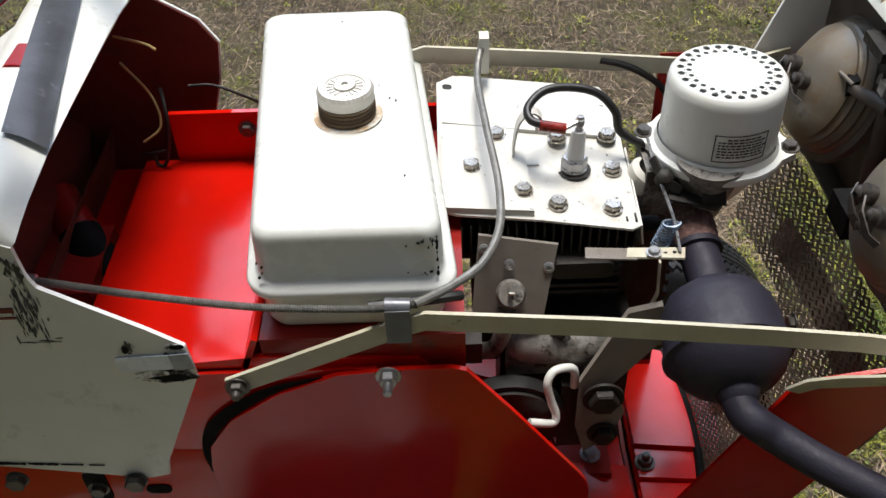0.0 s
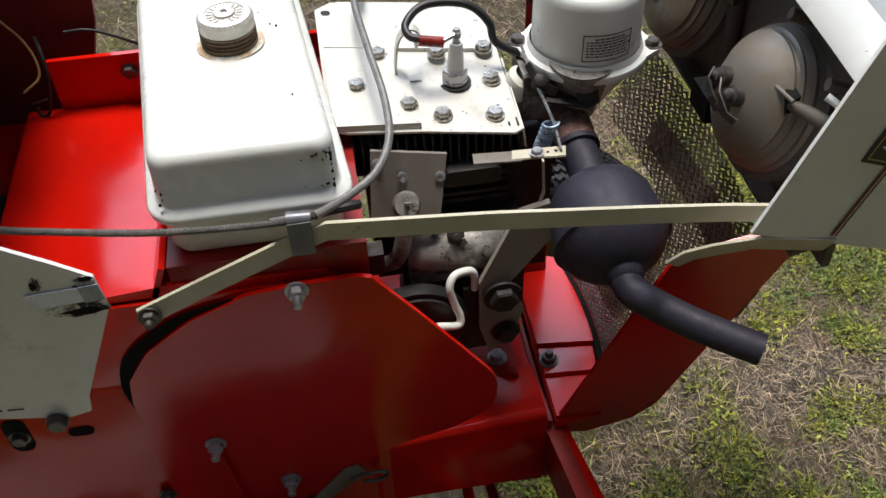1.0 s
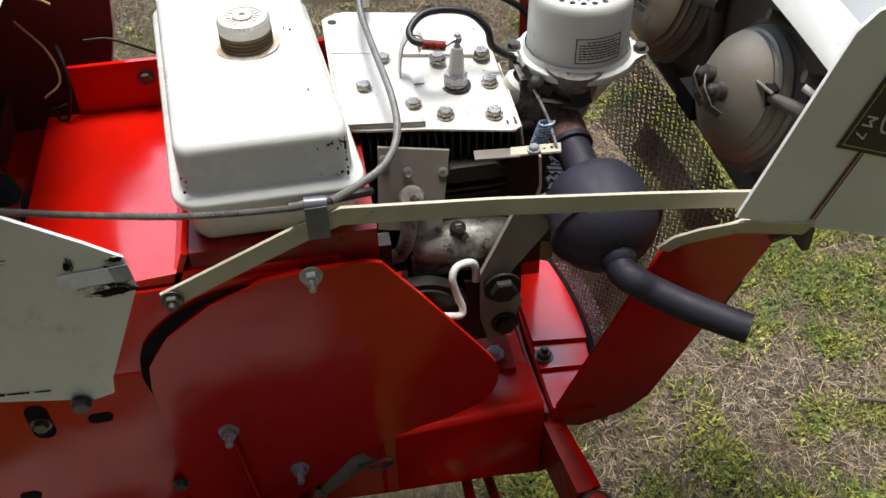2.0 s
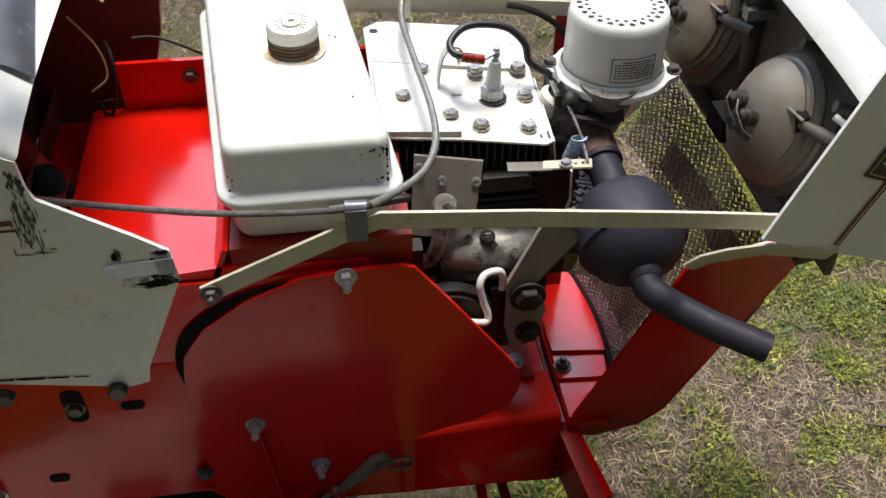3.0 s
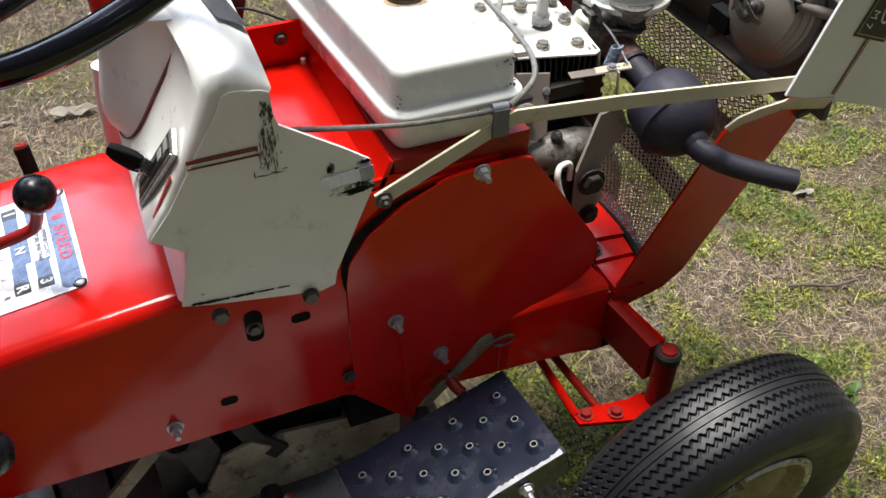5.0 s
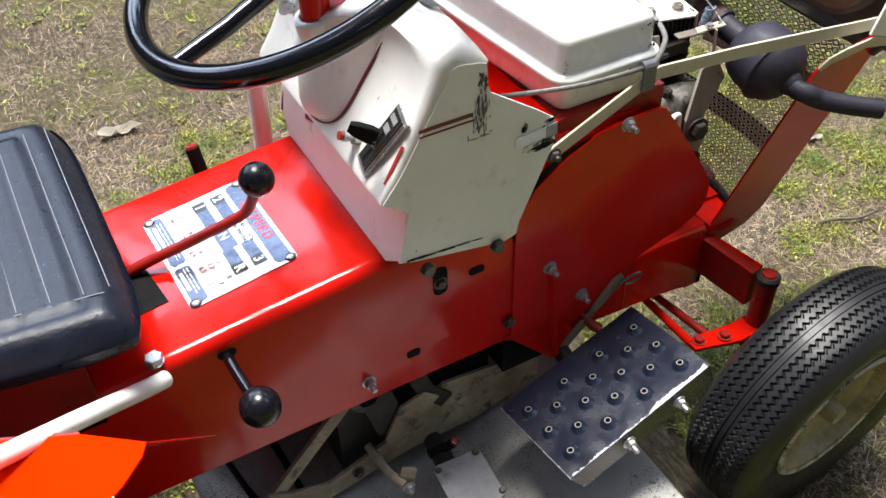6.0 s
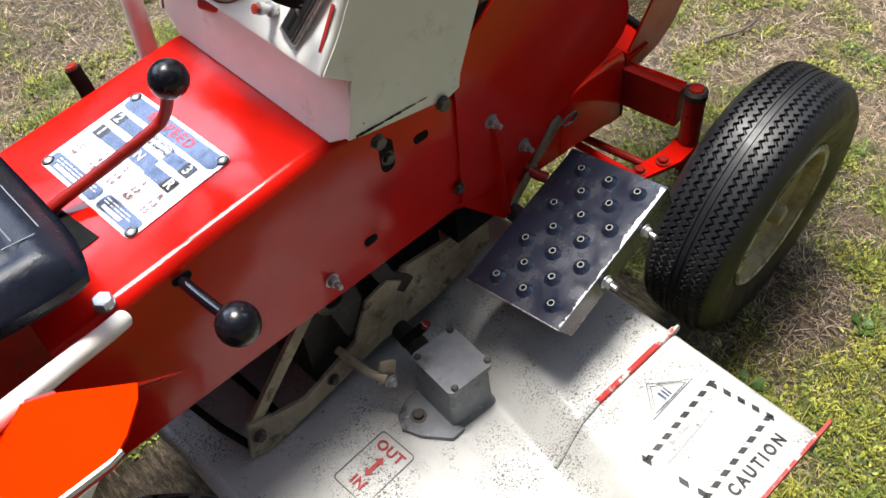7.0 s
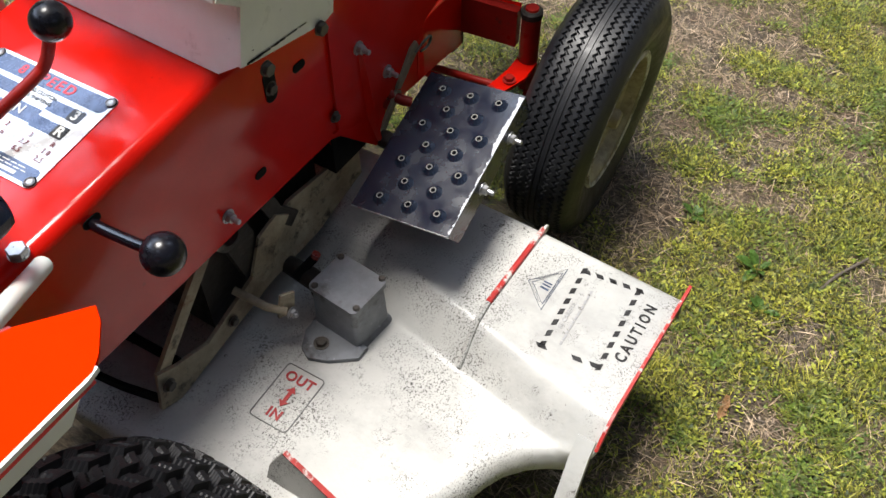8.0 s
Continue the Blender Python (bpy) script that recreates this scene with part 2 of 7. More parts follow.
def thing(name, base, label, category, group=""):
    ob = new(name)
    ob.empty_display_size = 0.05
    ob.location = base
    ob["base"] = tuple(base)
    return tagged(ob, label, category, group)


def bevel(bm, width, segments=2, angle=30):
    edges = [e for e in bm.edges if len(e.link_faces) == 2 and e.calc_face_angle(0) > radians(angle)]
    bmesh.ops.bevel(bm, geom=edges, offset=width, segments=segments, profile=0.5, affect="EDGES", clamp_overlap=True)
    return bm


def box(bm, lo, hi):
    v = [bm.verts.new((x, y, z)) for x in (lo[0], hi[0]) for y in (lo[1], hi[1]) for z in (lo[2], hi[2])]
    for f in ((0, 1, 3, 2), (4, 6, 7, 5), (0, 4, 5, 1), (2, 3, 7, 6), (0, 2, 6, 4), (1, 5, 7, 3)):
        bm.faces.new([v[i] for i in f])
    return bm


def block(lo, hi, width=0.003, segments=2):
    return bevel(box(bmesh.new(), lo, hi), width, segments)


def slab(points, shift, bm=None):
    """A flat plate: its outline in space, and the vector of its thickness."""
    bm = bm or bmesh.new()
    shift = Vector(shift)
    a = [bm.verts.new(p) for p in points]
    b = [bm.verts.new(Vector(p) + shift) for p in points]
    bm.faces.new(a)
    bm.faces.new(b[::-1])
    for i in range(len(a)):
        j = (i + 1) % len(a)
        bm.faces.new((a[i], b[i], b[j], a[j]))
    return bm


def side(outline, y, thick):
    """A plate that stands along x: its outline in x and z."""
    return slab([(x, y, z) for x, z in outline], (0, thick, 0))


def strip(path, width, thick, bm=None, up=(0, 0, 1)):
    """A flat bar that follows a path; width along up, thickness across."""
    bm = bm or bmesh.new()
    path, up = [Vector(p) for p in path], Vector(up)
    rings = []
    for i, p in enumerate(path):
        d = (path[min(i + 1, len(path) - 1)] - path[max(i - 1, 0)]).normalized()
        w = (up - d * up.dot(d)).normalized()
        s = d.cross(w)
        rings.append([bm.verts.new(p + w * a * width / 2 + s * b * thick / 2) for a, b in ((-1, -1), (1, -1), (1, 1), (-1, 1))])
    for a, b in zip(rings, rings[1:]):
        for i in range(4):
            bm.faces.new((a[i], a[(i + 1) % 4], b[(i + 1) % 4], b[i]))
    bm.faces.new(rings[0])
    bm.faces.new(rings[-1][::-1])
    return bm


def smooth(points, steps=8):
    p = [Vector(q) for q in points]
    p = [2 * p[0] - p[1]] + p + [2 * p[-1] - p[-2]]
    out = []
    for a, b, c, d in zip(p, p[1:], p[2:], p[3:]):
        for k in range(steps):
            t = k / steps
            out.append(0.5 * (2 * b + (c - a) * t + (2 * a - 5 * b + 4 * c - d) * t * t + (3 * b - a - 3 * c + d) * t ** 3))
    return out + [p[-2]]


def tube(points, radius, sides=12, bm=None, caps=True, closed=False):
    """A round tube along a path; the radius may change from point to point."""
    bm = bm or bmesh.new()
    p = [Vector(q) for q in points]
    n = len(p)
    radii = radius if isinstance(radius, (list, tuple)) else [radius] * n
    normal, rings = None, []
    for i in range(n):
        if closed:
            d = (p[(i + 1) % n] - p[i - 1]).normalized()
        else:
            d = (p[min(i + 1, n - 1)] - p[max(i - 1, 0)]).normalized()
        if normal is None:
            normal = d.orthogonal()
        normal = (normal - d * normal.dot(d)).normalized()
        other = d.cross(normal)
        rings.append([bm.verts.new(p[i] + radii[i] * (normal * math.cos(2 * math.pi * k / sides) + other * math.sin(2 * math.pi * k / sides))) for k in range(sides)])
    pairs = list(zip(rings, rings[1:])) + ([(rings[-1], rings[0])] if closed else [])
    for a, b in pairs:
        for k in range(sides):
            bm.faces.new((a[k], a[(k + 1) % sides], b[(k + 1) % sides], b[k]))
    if caps and not closed:
        bm.faces.new(rings[0][::-1])
        bm.faces.new(rings[-1])
    return bm


def turned(profile, origin=(0, 0, 0), axis=(0, 0, 1), sides=48, bm=None):
    """A turned body: (radius, height) pairs along an axis from origin."""
    bm = bm or bmesh.new()
    axis, origin = Vector(axis).normalized(), Vector(origin)
    u = axis.orthogonal().normalized()
    v = axis.cross(u)
    rings = []
    for r, h in profile:
        if r < 1e-6:
            rings.append([bm.verts.new(origin + axis * h)])
        else:
            rings.append([bm.verts.new(origin + axis * h + r * (u * math.cos(2 * math.pi * k / sides) + v * math.sin(2 * math.pi * k / sides))) for k in range(sides)])
    for a, b in zip(rings, rings[1:]):
        for k in range(sides):
            j = (k + 1) % sides
            if len(a) == 1 and len(b) > 1:
                bm.faces.new((a[0], b[j], b[k]))
            elif len(b) == 1 and len(a) > 1:
                bm.faces.new((a[k], a[j], b[0]))
            elif len(a) > 1:
                bm.faces.new((a[k], a[j], b[j], b[k]))
    return bm


def rounded_rect(x0, x1, y0, y1, r, steps=5):
    out = []
    for cx, cy, a in ((x1 - r, y1 - r, 0), (x0 + r, y1 - r, 90), (x0 + r, y0 + r, 180), (x1 - r, y0 + r, 270)):
        out += [(cx + r * math.cos(radians(a + 90 * k / steps)), cy + r * math.sin(radians(a + 90 * k / steps))) for k in range(steps + 1)]
    return out


def loft(sections, bm=None):
    """A skin through closed outlines with equally many points, capped at both ends."""
    bm = bm or bmesh.new()
    rings = [[bm.verts.new(p) for p in s] for s in sections]
    for a, b in zip(rings, rings[1:]):
        for k in range(len(a)):
            j = (k + 1) % len(a)
            bm.faces.new((a[k], a[j], b[j], b[k]))
    bm.faces.new(rings[0][::-1])
    bm.faces.new(rings[-1])
    return bm


def hex_bolt(radius, height, washer=1.35, stud=0.0):
    """A bolt head on its washer, standing on z = 0; with stud, a nut on a threaded end."""
    bm = turned([(0, 0), (radius * washer, 0), (radius * washer, radius * 0.2), (radius * 0.9, radius * 0.22)], sides=20)
    h0, c = radius * 0.2, radius * 0.12
    rings = [[bm.verts.new((r * math.cos(math.pi * k / 3), r * math.sin(math.pi * k / 3), z)) for k in range(6)] for r, z in ((radius, h0), (radius, height - c), (radius * 0.88, height))]
    for a, b in zip(rings, rings[1:]):
        for k in range(6):
            bm.faces.new((a[k], a[(k + 1) % 6], b[(k + 1) % 6], b[k]))
    bm.faces.new(rings[-1])
    if stud:
        turned([(radius * 0.52, height - c), (radius * 0.52, height + stud - 0.001), (radius * 0.42, height + stud), (0, height + stud)], sides=14, bm=bm)
    return finish(bm, "bolt", 25)


def fix(name, mesh, material, parent, m, label=""):
    ob = link(name, mesh, material, parent, label)
    ob.matrix_basis = m
    return ob


def letters(text, size, depth, m, material, parent, name="lettering", label="", spacing=1.0, weight=0.0):
    """Raised characters in the built-in font; m places them, reading along x with y up."""
    curve = bpy.data.curves.new("lettering", "FONT")
    curve.body, curve.size, curve.extrude = text, size, depth
    curve.offset = size * weight
    curve.align_x, curve.align_y, curve.resolution_u, curve.space_character = "CENTER", "CENTER", 3, spacing
    holder = bpy.data.objects.new("lettering", curve)
    mesh = bpy.data.meshes.new_from_object(holder)
    bpy.data.objects.remove(holder)
    return fix(name, mesh, material, parent, m, label)


def axes(origin, right, up):
    """A pose from the directions in which a label reads and stands."""
    right, up = Vector(right).normalized(), Vector(up)
    up = (up - right * up.dot(right)).normalized()
    return Matrix.Translation(origin) @ Matrix((right, up, right.cross(up))).transposed().to_4x4()


def patch(m, x0, x1, y0, y1, thick=0.0006, bm=None, lift=0.0):
    """A thin sticker in the plane of a label pose."""
    return slab([m @ Vector((x, y, lift)) for x, y in ((x0, y0), (x1, y0), (x1, y1), (x0, y1))], m.to_3x3() @ Vector((0, 0, thick)), bm)


def face_near(x, y, z):
    """A bolt that points towards the near side."""
    return pose(x, y, z, 90, 0, 0)


MID = 0.848   # the tractor's centre line
NEAR = 0.712  # the outer face of its near side
FAR = 2 * MID - NEAR

# ---- ground ----
def ground_height(x, y):
    return 0.058 - 0.04 * max(-0.5, min(1.2, x - 0.57)) + 0.010 * noise.noise((x * 1.3, y * 1.3, 0.0)) + 0.006 * noise.noise((x * 5.0, y * 5.0, 3.0))


def ground_material():
    n = Nodes("lawn_soil")
    soil = n.mix(n.ramp(n.noise(40, 8, 0.75), 0.3, 0.7), (0.020, 0.015, 0.010), (0.110, 0.083, 0.055))
    straw = n.ramp(n.noise(150, 6, 0.8, (1, 0.25, 1)), 0.46, 0.66)
    soil = n.mix(straw, soil, (0.27, 0.205, 0.125))
    moss = n.mix(n.ramp(n.noise(90, 6, 0.8), 0.35, 0.7), (0.05, 0.06, 0.014), (0.18, 0.17, 0.04))
    green = n.times(n.ramp(n.noise(2.2, 6, 0.65), 0.46, 0.62), n.ramp(n.noise(28, 6, 0.7), 0.38, 0.6))
    n.join(n.mix(green, soil, moss), n.bsdf.inputs["Base Color"])
    n.bsdf.inputs["Roughness"].default_value = 0.95
    n.bump(n.noise(120, 10, 0.8), 1.0, 0.012)
    return n.mat


def spread(lo, hi, step, reach, grow):
    line = list(np.arange(lo, hi + step / 2, step))
    a, d = hi, step
    while a < reach:
        d *= grow
        a += d
        line.append(a)
    a, d = lo, step
    while a > -reach:
        d *= grow
        a -= d
        line.insert(0, a)
    return line


def make_ground():
    xs, ys = spread(-1.4, 3.2, 0.05, 60, 1.25), spread(-0.6, 3.4, 0.05, 60, 1.25)
    verts = [(x, y, ground_height(x, y)) for y in ys for x in xs]
    w = len(xs)
    faces = [(j * w + i, j * w + i + 1, (j + 1) * w + i + 1, (j + 1) * w + i) for j in range(len(ys) - 1) for i in range(w - 1)]
    mesh = bpy.data.meshes.new("ground")
    mesh.from_pydata(verts, [], faces)
    mesh.polygons.foreach_set("use_smooth", [True] * len(faces))
    mesh.materials.append(ground_material())
    tagged(new("ground", mesh), "patchy lawn soil with dry straw and moss", "ground", kind="structure")


def blade_material(name, a, b, bias=1.7, other=None):
    """Blades of one kind, most of them dull and a few bright, tinted in drifts over the lawn."""
    n = Nodes(name)
    island = n.add("ShaderNodeNewGeometry").outputs["Random Per Island"]
    power = n.add("ShaderNodeMath")
    power.operation = "POWER"
    power.inputs[1].default_value = bias
    n.join(island, power.inputs[0])
    colour = n.mix(power.outputs[0], a, b)
    drift = n.ramp(n.noise(9, 6, 0.75), 0.46, 0.62, 0.0, 0.8)
    colour = n.mix(drift, colour, n.mix(power.outputs[0], tuple(c * 0.4 for c in other), other))
    n.join(colour, n.bsdf.inputs["Base Color"])
    n.bsdf.inputs["Roughness"].default_value = 0.6
    return n.mat


def under_machine(x, y):
    return -0.6 < x < 0.5 and 0.55 < y < 0.98


def fade(x, y, area):
    """1 inside an area, falling unevenly to 0 at its borders."""
    d = min(x - area[0], area[1] - x, y - area[2], area[3] - y)
    return max(0.0, min(1.0, d / (0.13 * (area[1] - area[0])) + 0.5 * noise.noise((x * 2.3, y * 2.3, 9.0))))


def scatter(name, label, count, seed, area, size, lean, width, material, keep, category="grass"):
    """Many small blades that lie or stand on the ground, joined."""
    rng = random.Random(seed)
    verts, faces = [], []
    while count > 0:
        x = rng.uniform(area[0], area[1])
        y = rng.uniform(area[2], area[3])
        if under_machine(x, y) or keep(x, y) * fade(x, y, area) < rng.random():
            continue
        count -= 1
        z = ground_height(x, y) - 0.002
        a, length = rng.uniform(0, 2 * math.pi), size * rng.uniform(0.45, 1.3)
        tilt = radians(rng.uniform(*lean))
        d = Vector((math.cos(a) * math.cos(tilt), math.sin(a) * math.cos(tilt), math.sin(tilt)))
        s = Vector((-math.sin(a), math.cos(a), rng.uniform(-0.3, 0.3))) * width * rng.uniform(0.6, 1.3)
        p = Vector((x, y, z + 0.002))
        mid, tip = p + d * length * 0.55, p + d * length + Vector((math.cos(a), math.sin(a), -0.6)) * length * 0.15
        i = len(verts)
        verts += [p - s * 0.6, p + s * 0.6, mid + s, mid - s, tip]
        faces += [(i, i + 1, i + 2, i + 3), (i + 3, i + 2, i + 4)]
    mesh = bpy.data.meshes.new(name)
    mesh.from_pydata(verts, [], faces)
    mesh.materials.append(material)
    return tagged(new(name, mesh), label, category, kind="stuff")


def ramp01(t):
    return max(0.0, min(1.0, t))


def greenness(x, y):
    return max(0.02, min(1.0, 0.05 + 0.72 * ramp01((0.62 - y) / 0.4) + 0.70 * ramp01((x - 0.9) / 0.5) * ramp01((y - 0.80) / 0.3) + 0.9 * noise.noise((x * 3.1, y * 3.1, 7.0)) + 0.9 * noise.noise((x * 27, y * 27, 4.0)) + 1.5 * noise.noise((x * 11, y * 11, 2.0))))


def dryness(x, y):
    return max(0.08, 1.0 - greenness(x, y))


def tufts(name, label, count, seed, area, radius, blades, size, lean, width, material, keep, category):
    """Clumps of small blades or leaves, each clump about its own centre, joined."""
    rng = random.Random(seed)
    verts, faces = [], []
    while count > 0:
        cx, cy = rng.uniform(area[0], area[1]), rng.uniform(area[2], area[3])
        if under_machine(cx, cy) or keep(cx, cy) * fade(cx, cy, area) < rng.random():
            continue
        count -= 1
        grow, spread_r = rng.uniform(0.6, 1.35), radius * rng.uniform(0.4, 1.5)
        for _ in range(int(blades * rng.uniform(0.5, 1.5))):
            a, r = rng.uniform(0, 2 * math.pi), spread_r * rng.random() ** 0.7
            x, y = cx + r * math.cos(a), cy + r * math.sin(a)
            h = a + rng.uniform(-1.2, 1.2)
            tilt, length = radians(rng.uniform(*lean)), size * grow * rng.uniform(0.5, 1.3)
            d = Vector((math.cos(h) * math.cos(tilt), math.sin(h) * math.cos(tilt), math.sin(tilt)))
            s = Vector((-math.sin(h), math.cos(h), rng.uniform(-0.4, 0.4))) * width * rng.uniform(0.6, 1.3)
            p = Vector((x, y, ground_height(x, y) + rng.uniform(0.0, 0.006)))
            mid, tip = p + d * length * 0.55, p + d * length + Vector((math.cos(h), math.sin(h), -0.7)) * length * 0.12
            i = len(verts)
            verts += [p - s * 0.5, p + s * 0.5, mid + s, mid - s, tip]
            faces += [(i, i + 1, i + 2, i + 3), (i + 3, i + 2, i + 4)]
    mesh = bpy.data.meshes.new(name)
    mesh.from_pydata(verts, [], faces)
    mesh.materials.append(material)
    return tagged(new(name, mesh), label, category, kind="stuff")


make_ground()
lawn = (-1.95, 3.55, -0.95, 3.75)
near_lawn = (-0.75, 1.75, -0.35, 2.05)
green_blade = blade_material("green_blade", (0.020, 0.026, 0.004), (0.50, 0.46, 0.06), 1.9, (0.14, 0.21, 0.022))
straw_blade = blade_material("straw_blade", (0.028, 0.019, 0.012), (0.60, 0.45, 0.29), 2.0, (0.34, 0.22, 0.13))
litter_flake = blade_material("litter_flake", (0.045, 0.032, 0.024), (0.38, 0.29, 0.19), 2.2, (0.26, 0.13, 0.07))
weed_leaf = blade_material("weed_leaf", (0.020, 0.032, 0.004), (0.44, 0.45, 0.05), 1.6, (0.10, 0.20, 0.025))
tufts("grass", "short sparse yellowish green lawn grass", 13500, 1, lawn, 0.030, 9, 0.022, (5, 70), 0.0007, green_blade, greenness, "grass")
tufts("grass", "short sparse yellowish green lawn grass", 15500, 2, near_lawn, 0.024, 10, 0.016, (5, 70), 0.00050, green_blade, greenness, "grass")
scatter("dry_straw", "dry brown straw and pine needles on soil", 78000, 3, lawn, 0.034, (0, 24), 0.00070, straw_blade, dryness, "straw")
scatter("dry_straw", "dry brown straw and pine needles on soil", 104000, 4, near_lawn, 0.021, (0, 30), 0.00050, straw_blade, dryness, "straw")
scatter("leaf_litter", "brown flakes of dead leaves on soil", 22000, 7, near_lawn, 0.0065, (0, 35), 0.0018, litter_flake, dryness, "litter")
tufts("clover", "low broad-leaved green weeds among the grass", 8000, 5, lawn, 0.026, 10, 0.0085, (0, 65), 0.0028, weed_leaf, lambda x, y: greenness(x, y) ** 1.5, "weed")
tufts("clover", "low broad-leaved green weeds among the grass", 11500, 6, near_lawn, 0.021, 11, 0.0066, (0, 65), 0.0021, weed_leaf, lambda x, y: greenness(x, y) ** 1.5, "weed")

# ---- distance ----
def make_unseen_treeline():
    """A far ring of trees, added unseen to dim the low sky; uneven top."""
    verts, faces, n_seg = [], [], 240
    for k in range(n_seg):
        a = 2 * math.pi * k / n_seg
        c, s_ = math.cos(a), math.sin(a)
        top = 13.0 + 2.0 * noise.noise((c * 3, s_ * 3, 1.0)) + 2.2 * noise.noise((c * 14, s_ * 14, 5.0))
        for h in range(7):
            r = 24.0 + 0.9 * noise.noise((c * 16, s_ * 16, h * 1.7)) + 1.2 * (h / 6) ** 2
            verts.append((0.3 + r * c, 0.8 + r * s_, -0.3 + (top + 0.3) * h / 6))
    for k in range(n_seg):
        j = (k + 1) % n_seg
        faces += [(k * 7 + h, j * 7 + h, j * 7 + h + 1, k * 7 + h + 1) for h in range(6)]
    mesh = bpy.data.meshes.new("backdrop")
    mesh.from_pydata(verts, [], faces)
    n = Nodes("far_foliage")
    colour = n.mix(n.ramp(n.noise(1.6, 8, 0.75), 0.35, 0.68), (0.012, 0.018, 0.006), (0.075, 0.105, 0.030))
    n.join(colour, n.bsdf.inputs["Base Color"])
    n.bsdf.inputs["Roughness"].default_value = 0.9
    n.bump(n.noise(3.0, 8, 0.8), 1.0, 0.4)
    mesh.materials.append(n.mat)
    tagged(new("backdrop", mesh), "unseen far dark green line of trees, added round the clearing to dim the low sky", "trees", kind="structure")


make_unseen_treeline()

# ---- tractor: chassis ----
tractor = thing("garden_tractor", (0.1, MID, 0.035), "red and cream garden tractor with its hood removed, on a lawn", "tractor")


def top_z(x):
    return 0.668 + 0.10 * min(x, 0.0)


def make_tunnel():
    """The red body between seat and dash, with rounded shoulders."""
    sections = []
    for x in (-0.95, -0.6, -0.3, -0.1, 0.0, 0.2):
        z, r = top_z(x) if x <= 0 else 0.660, 0.014
        outline = [(x, NEAR, 0.462)]
        outline += [(x, NEAR + r - r * math.cos(radians(a)), z - r + r * math.sin(radians(a))) for a in (0, 22, 45, 68, 90)]
        outline += [(x, FAR - r + r * math.sin(radians(a)), z - r + r * math.cos(radians(a))) for a in (0, 22, 45, 68, 90)]
        outline += [(x, FAR, 0.462)]
        sections.append(outline)
    part("tunnel_body", loft(sections), red_paint, tractor, "glossy red sheet metal tunnel with rounded shoulders", 50)


make_tunnel()
# side plate of the chassis, with front rails that run inwards
rail = [(0.10, 0.464), (0.15, 0.463), (0.235, 0.425), (0.36, 0.415), (0.36, 0.505), (0.36, 0.66), (0.10, 0.66)]
part("side_plate", side(rail, NEAR + 0.0015, 0.004), red_paint, tractor)
part("side_plate", side(rail, FAR - 0.005, 0.004), red_paint, tractor)
for s in (1, -1):
    f = lambda v: v if s > 0 else 2 * MID - v
    section = lambda x, y0, y1, z0, z1, fall: [(x, f(y), z) for y, z in ((y0, z0), (y0, z1 - 0.009), (y0 + 0.0012, z1 - 0.0045), (y0 + 0.0045, z1 - 0.0012), (y0 + 0.010, z1), (y1, z1 - fall), (y1, z0))]
    part("front_rail", loft([section(0.345, 0.7125, 0.79, 0.418, 0.513, 0.0), section(0.40, 0.7245, 0.80, 0.398, 0.500, 0.0), section(0.465, 0.7395, 0.81, 0.372, 0.482, 0.004), section(0.5185, 0.7520, 0.82, 0.347, 0.4655, 0.010)]), red_paint, tractor, "red chassis rail with a rounded upper edge", 50)
    part("rail_end", bevel(slab([(0.5205, f(0.7535), 0.345), (0.5205, f(0.7535), 0.450), (0.5205, f(0.850), 0.440), (0.5205, f(0.850), 0.345)], (0.004, 0, 0)), 0.001, 1), dull_shaded_red, tractor)
# belt cover, rounded behind, cut off at a slant in front
cover = [(0.166, 0.634), (0.170, 0.660), (0.190, 0.690), (0.228, 0.718), (0.272, 0.737), (0.312, 0.741), (0.352, 0.7415), (0.3625, 0.738), (0.395, 0.692), (0.448, 0.612), (0.4545, 0.600), (0.4575, 0.588), (0.4570, 0.572), (0.4515, 0.556), (0.440, 0.545), (0.414, 0.532), (0.387, 0.525), (0.361, 0.516), (0.300, 0.468), (0.235, 0.430), (0.166, 0.47)]
part("belt_cover", bevel(side(cover, NEAR - 0.004, 0.004), 0.001, 1), red_paint, tractor, "flat red sheet metal belt cover")
# black crescent laid on for the shade behind the cover's rear edge
inner_arc = smooth([(0.1665, NEAR - 0.0018, 0.622), (0.1675, NEAR - 0.0018, 0.645), (0.1765, NEAR - 0.0018, 0.672), (0.197, NEAR - 0.0018, 0.696), (0.2275, NEAR - 0.0018, 0.7185), (0.262, NEAR - 0.0018, 0.7325)], 6)
outer_arc = [p + Vector((-0.0068, 0, 0.0092)) * math.sin(math.pi * min(1.0, 0.12 + k / len(inner_arc) * 0.88)) for k, p in enumerate(inner_arc)]
part("cover_gap_shade", slab(inner_arc + outer_arc[::-1], (0, 0.0008, 0)), black_scuff_shade, tractor, "black crescent painted for the shade in the gap behind the belt cover")
part("inner_plate", side([(0.10, 0.64), (0.36, 0.55), (0.36, 0.70), (0.33, 0.745), (0.215, 0.750), (0.16, 0.745), (0.10, 0.745)], NEAR + 0.004, 0.004), red_paint, tractor)
part("chassis_floor", slab([(0.16, NEAR + 0.006, 0.445), (0.345, NEAR + 0.01, 0.445), (0.517, 0.80, 0.445), (0.517, 0.90, 0.445), (0.345, FAR - 0.01, 0.445), (0.16, FAR - 0.006, 0.445)], (0, 0, 0.007)), red_paint, tractor)

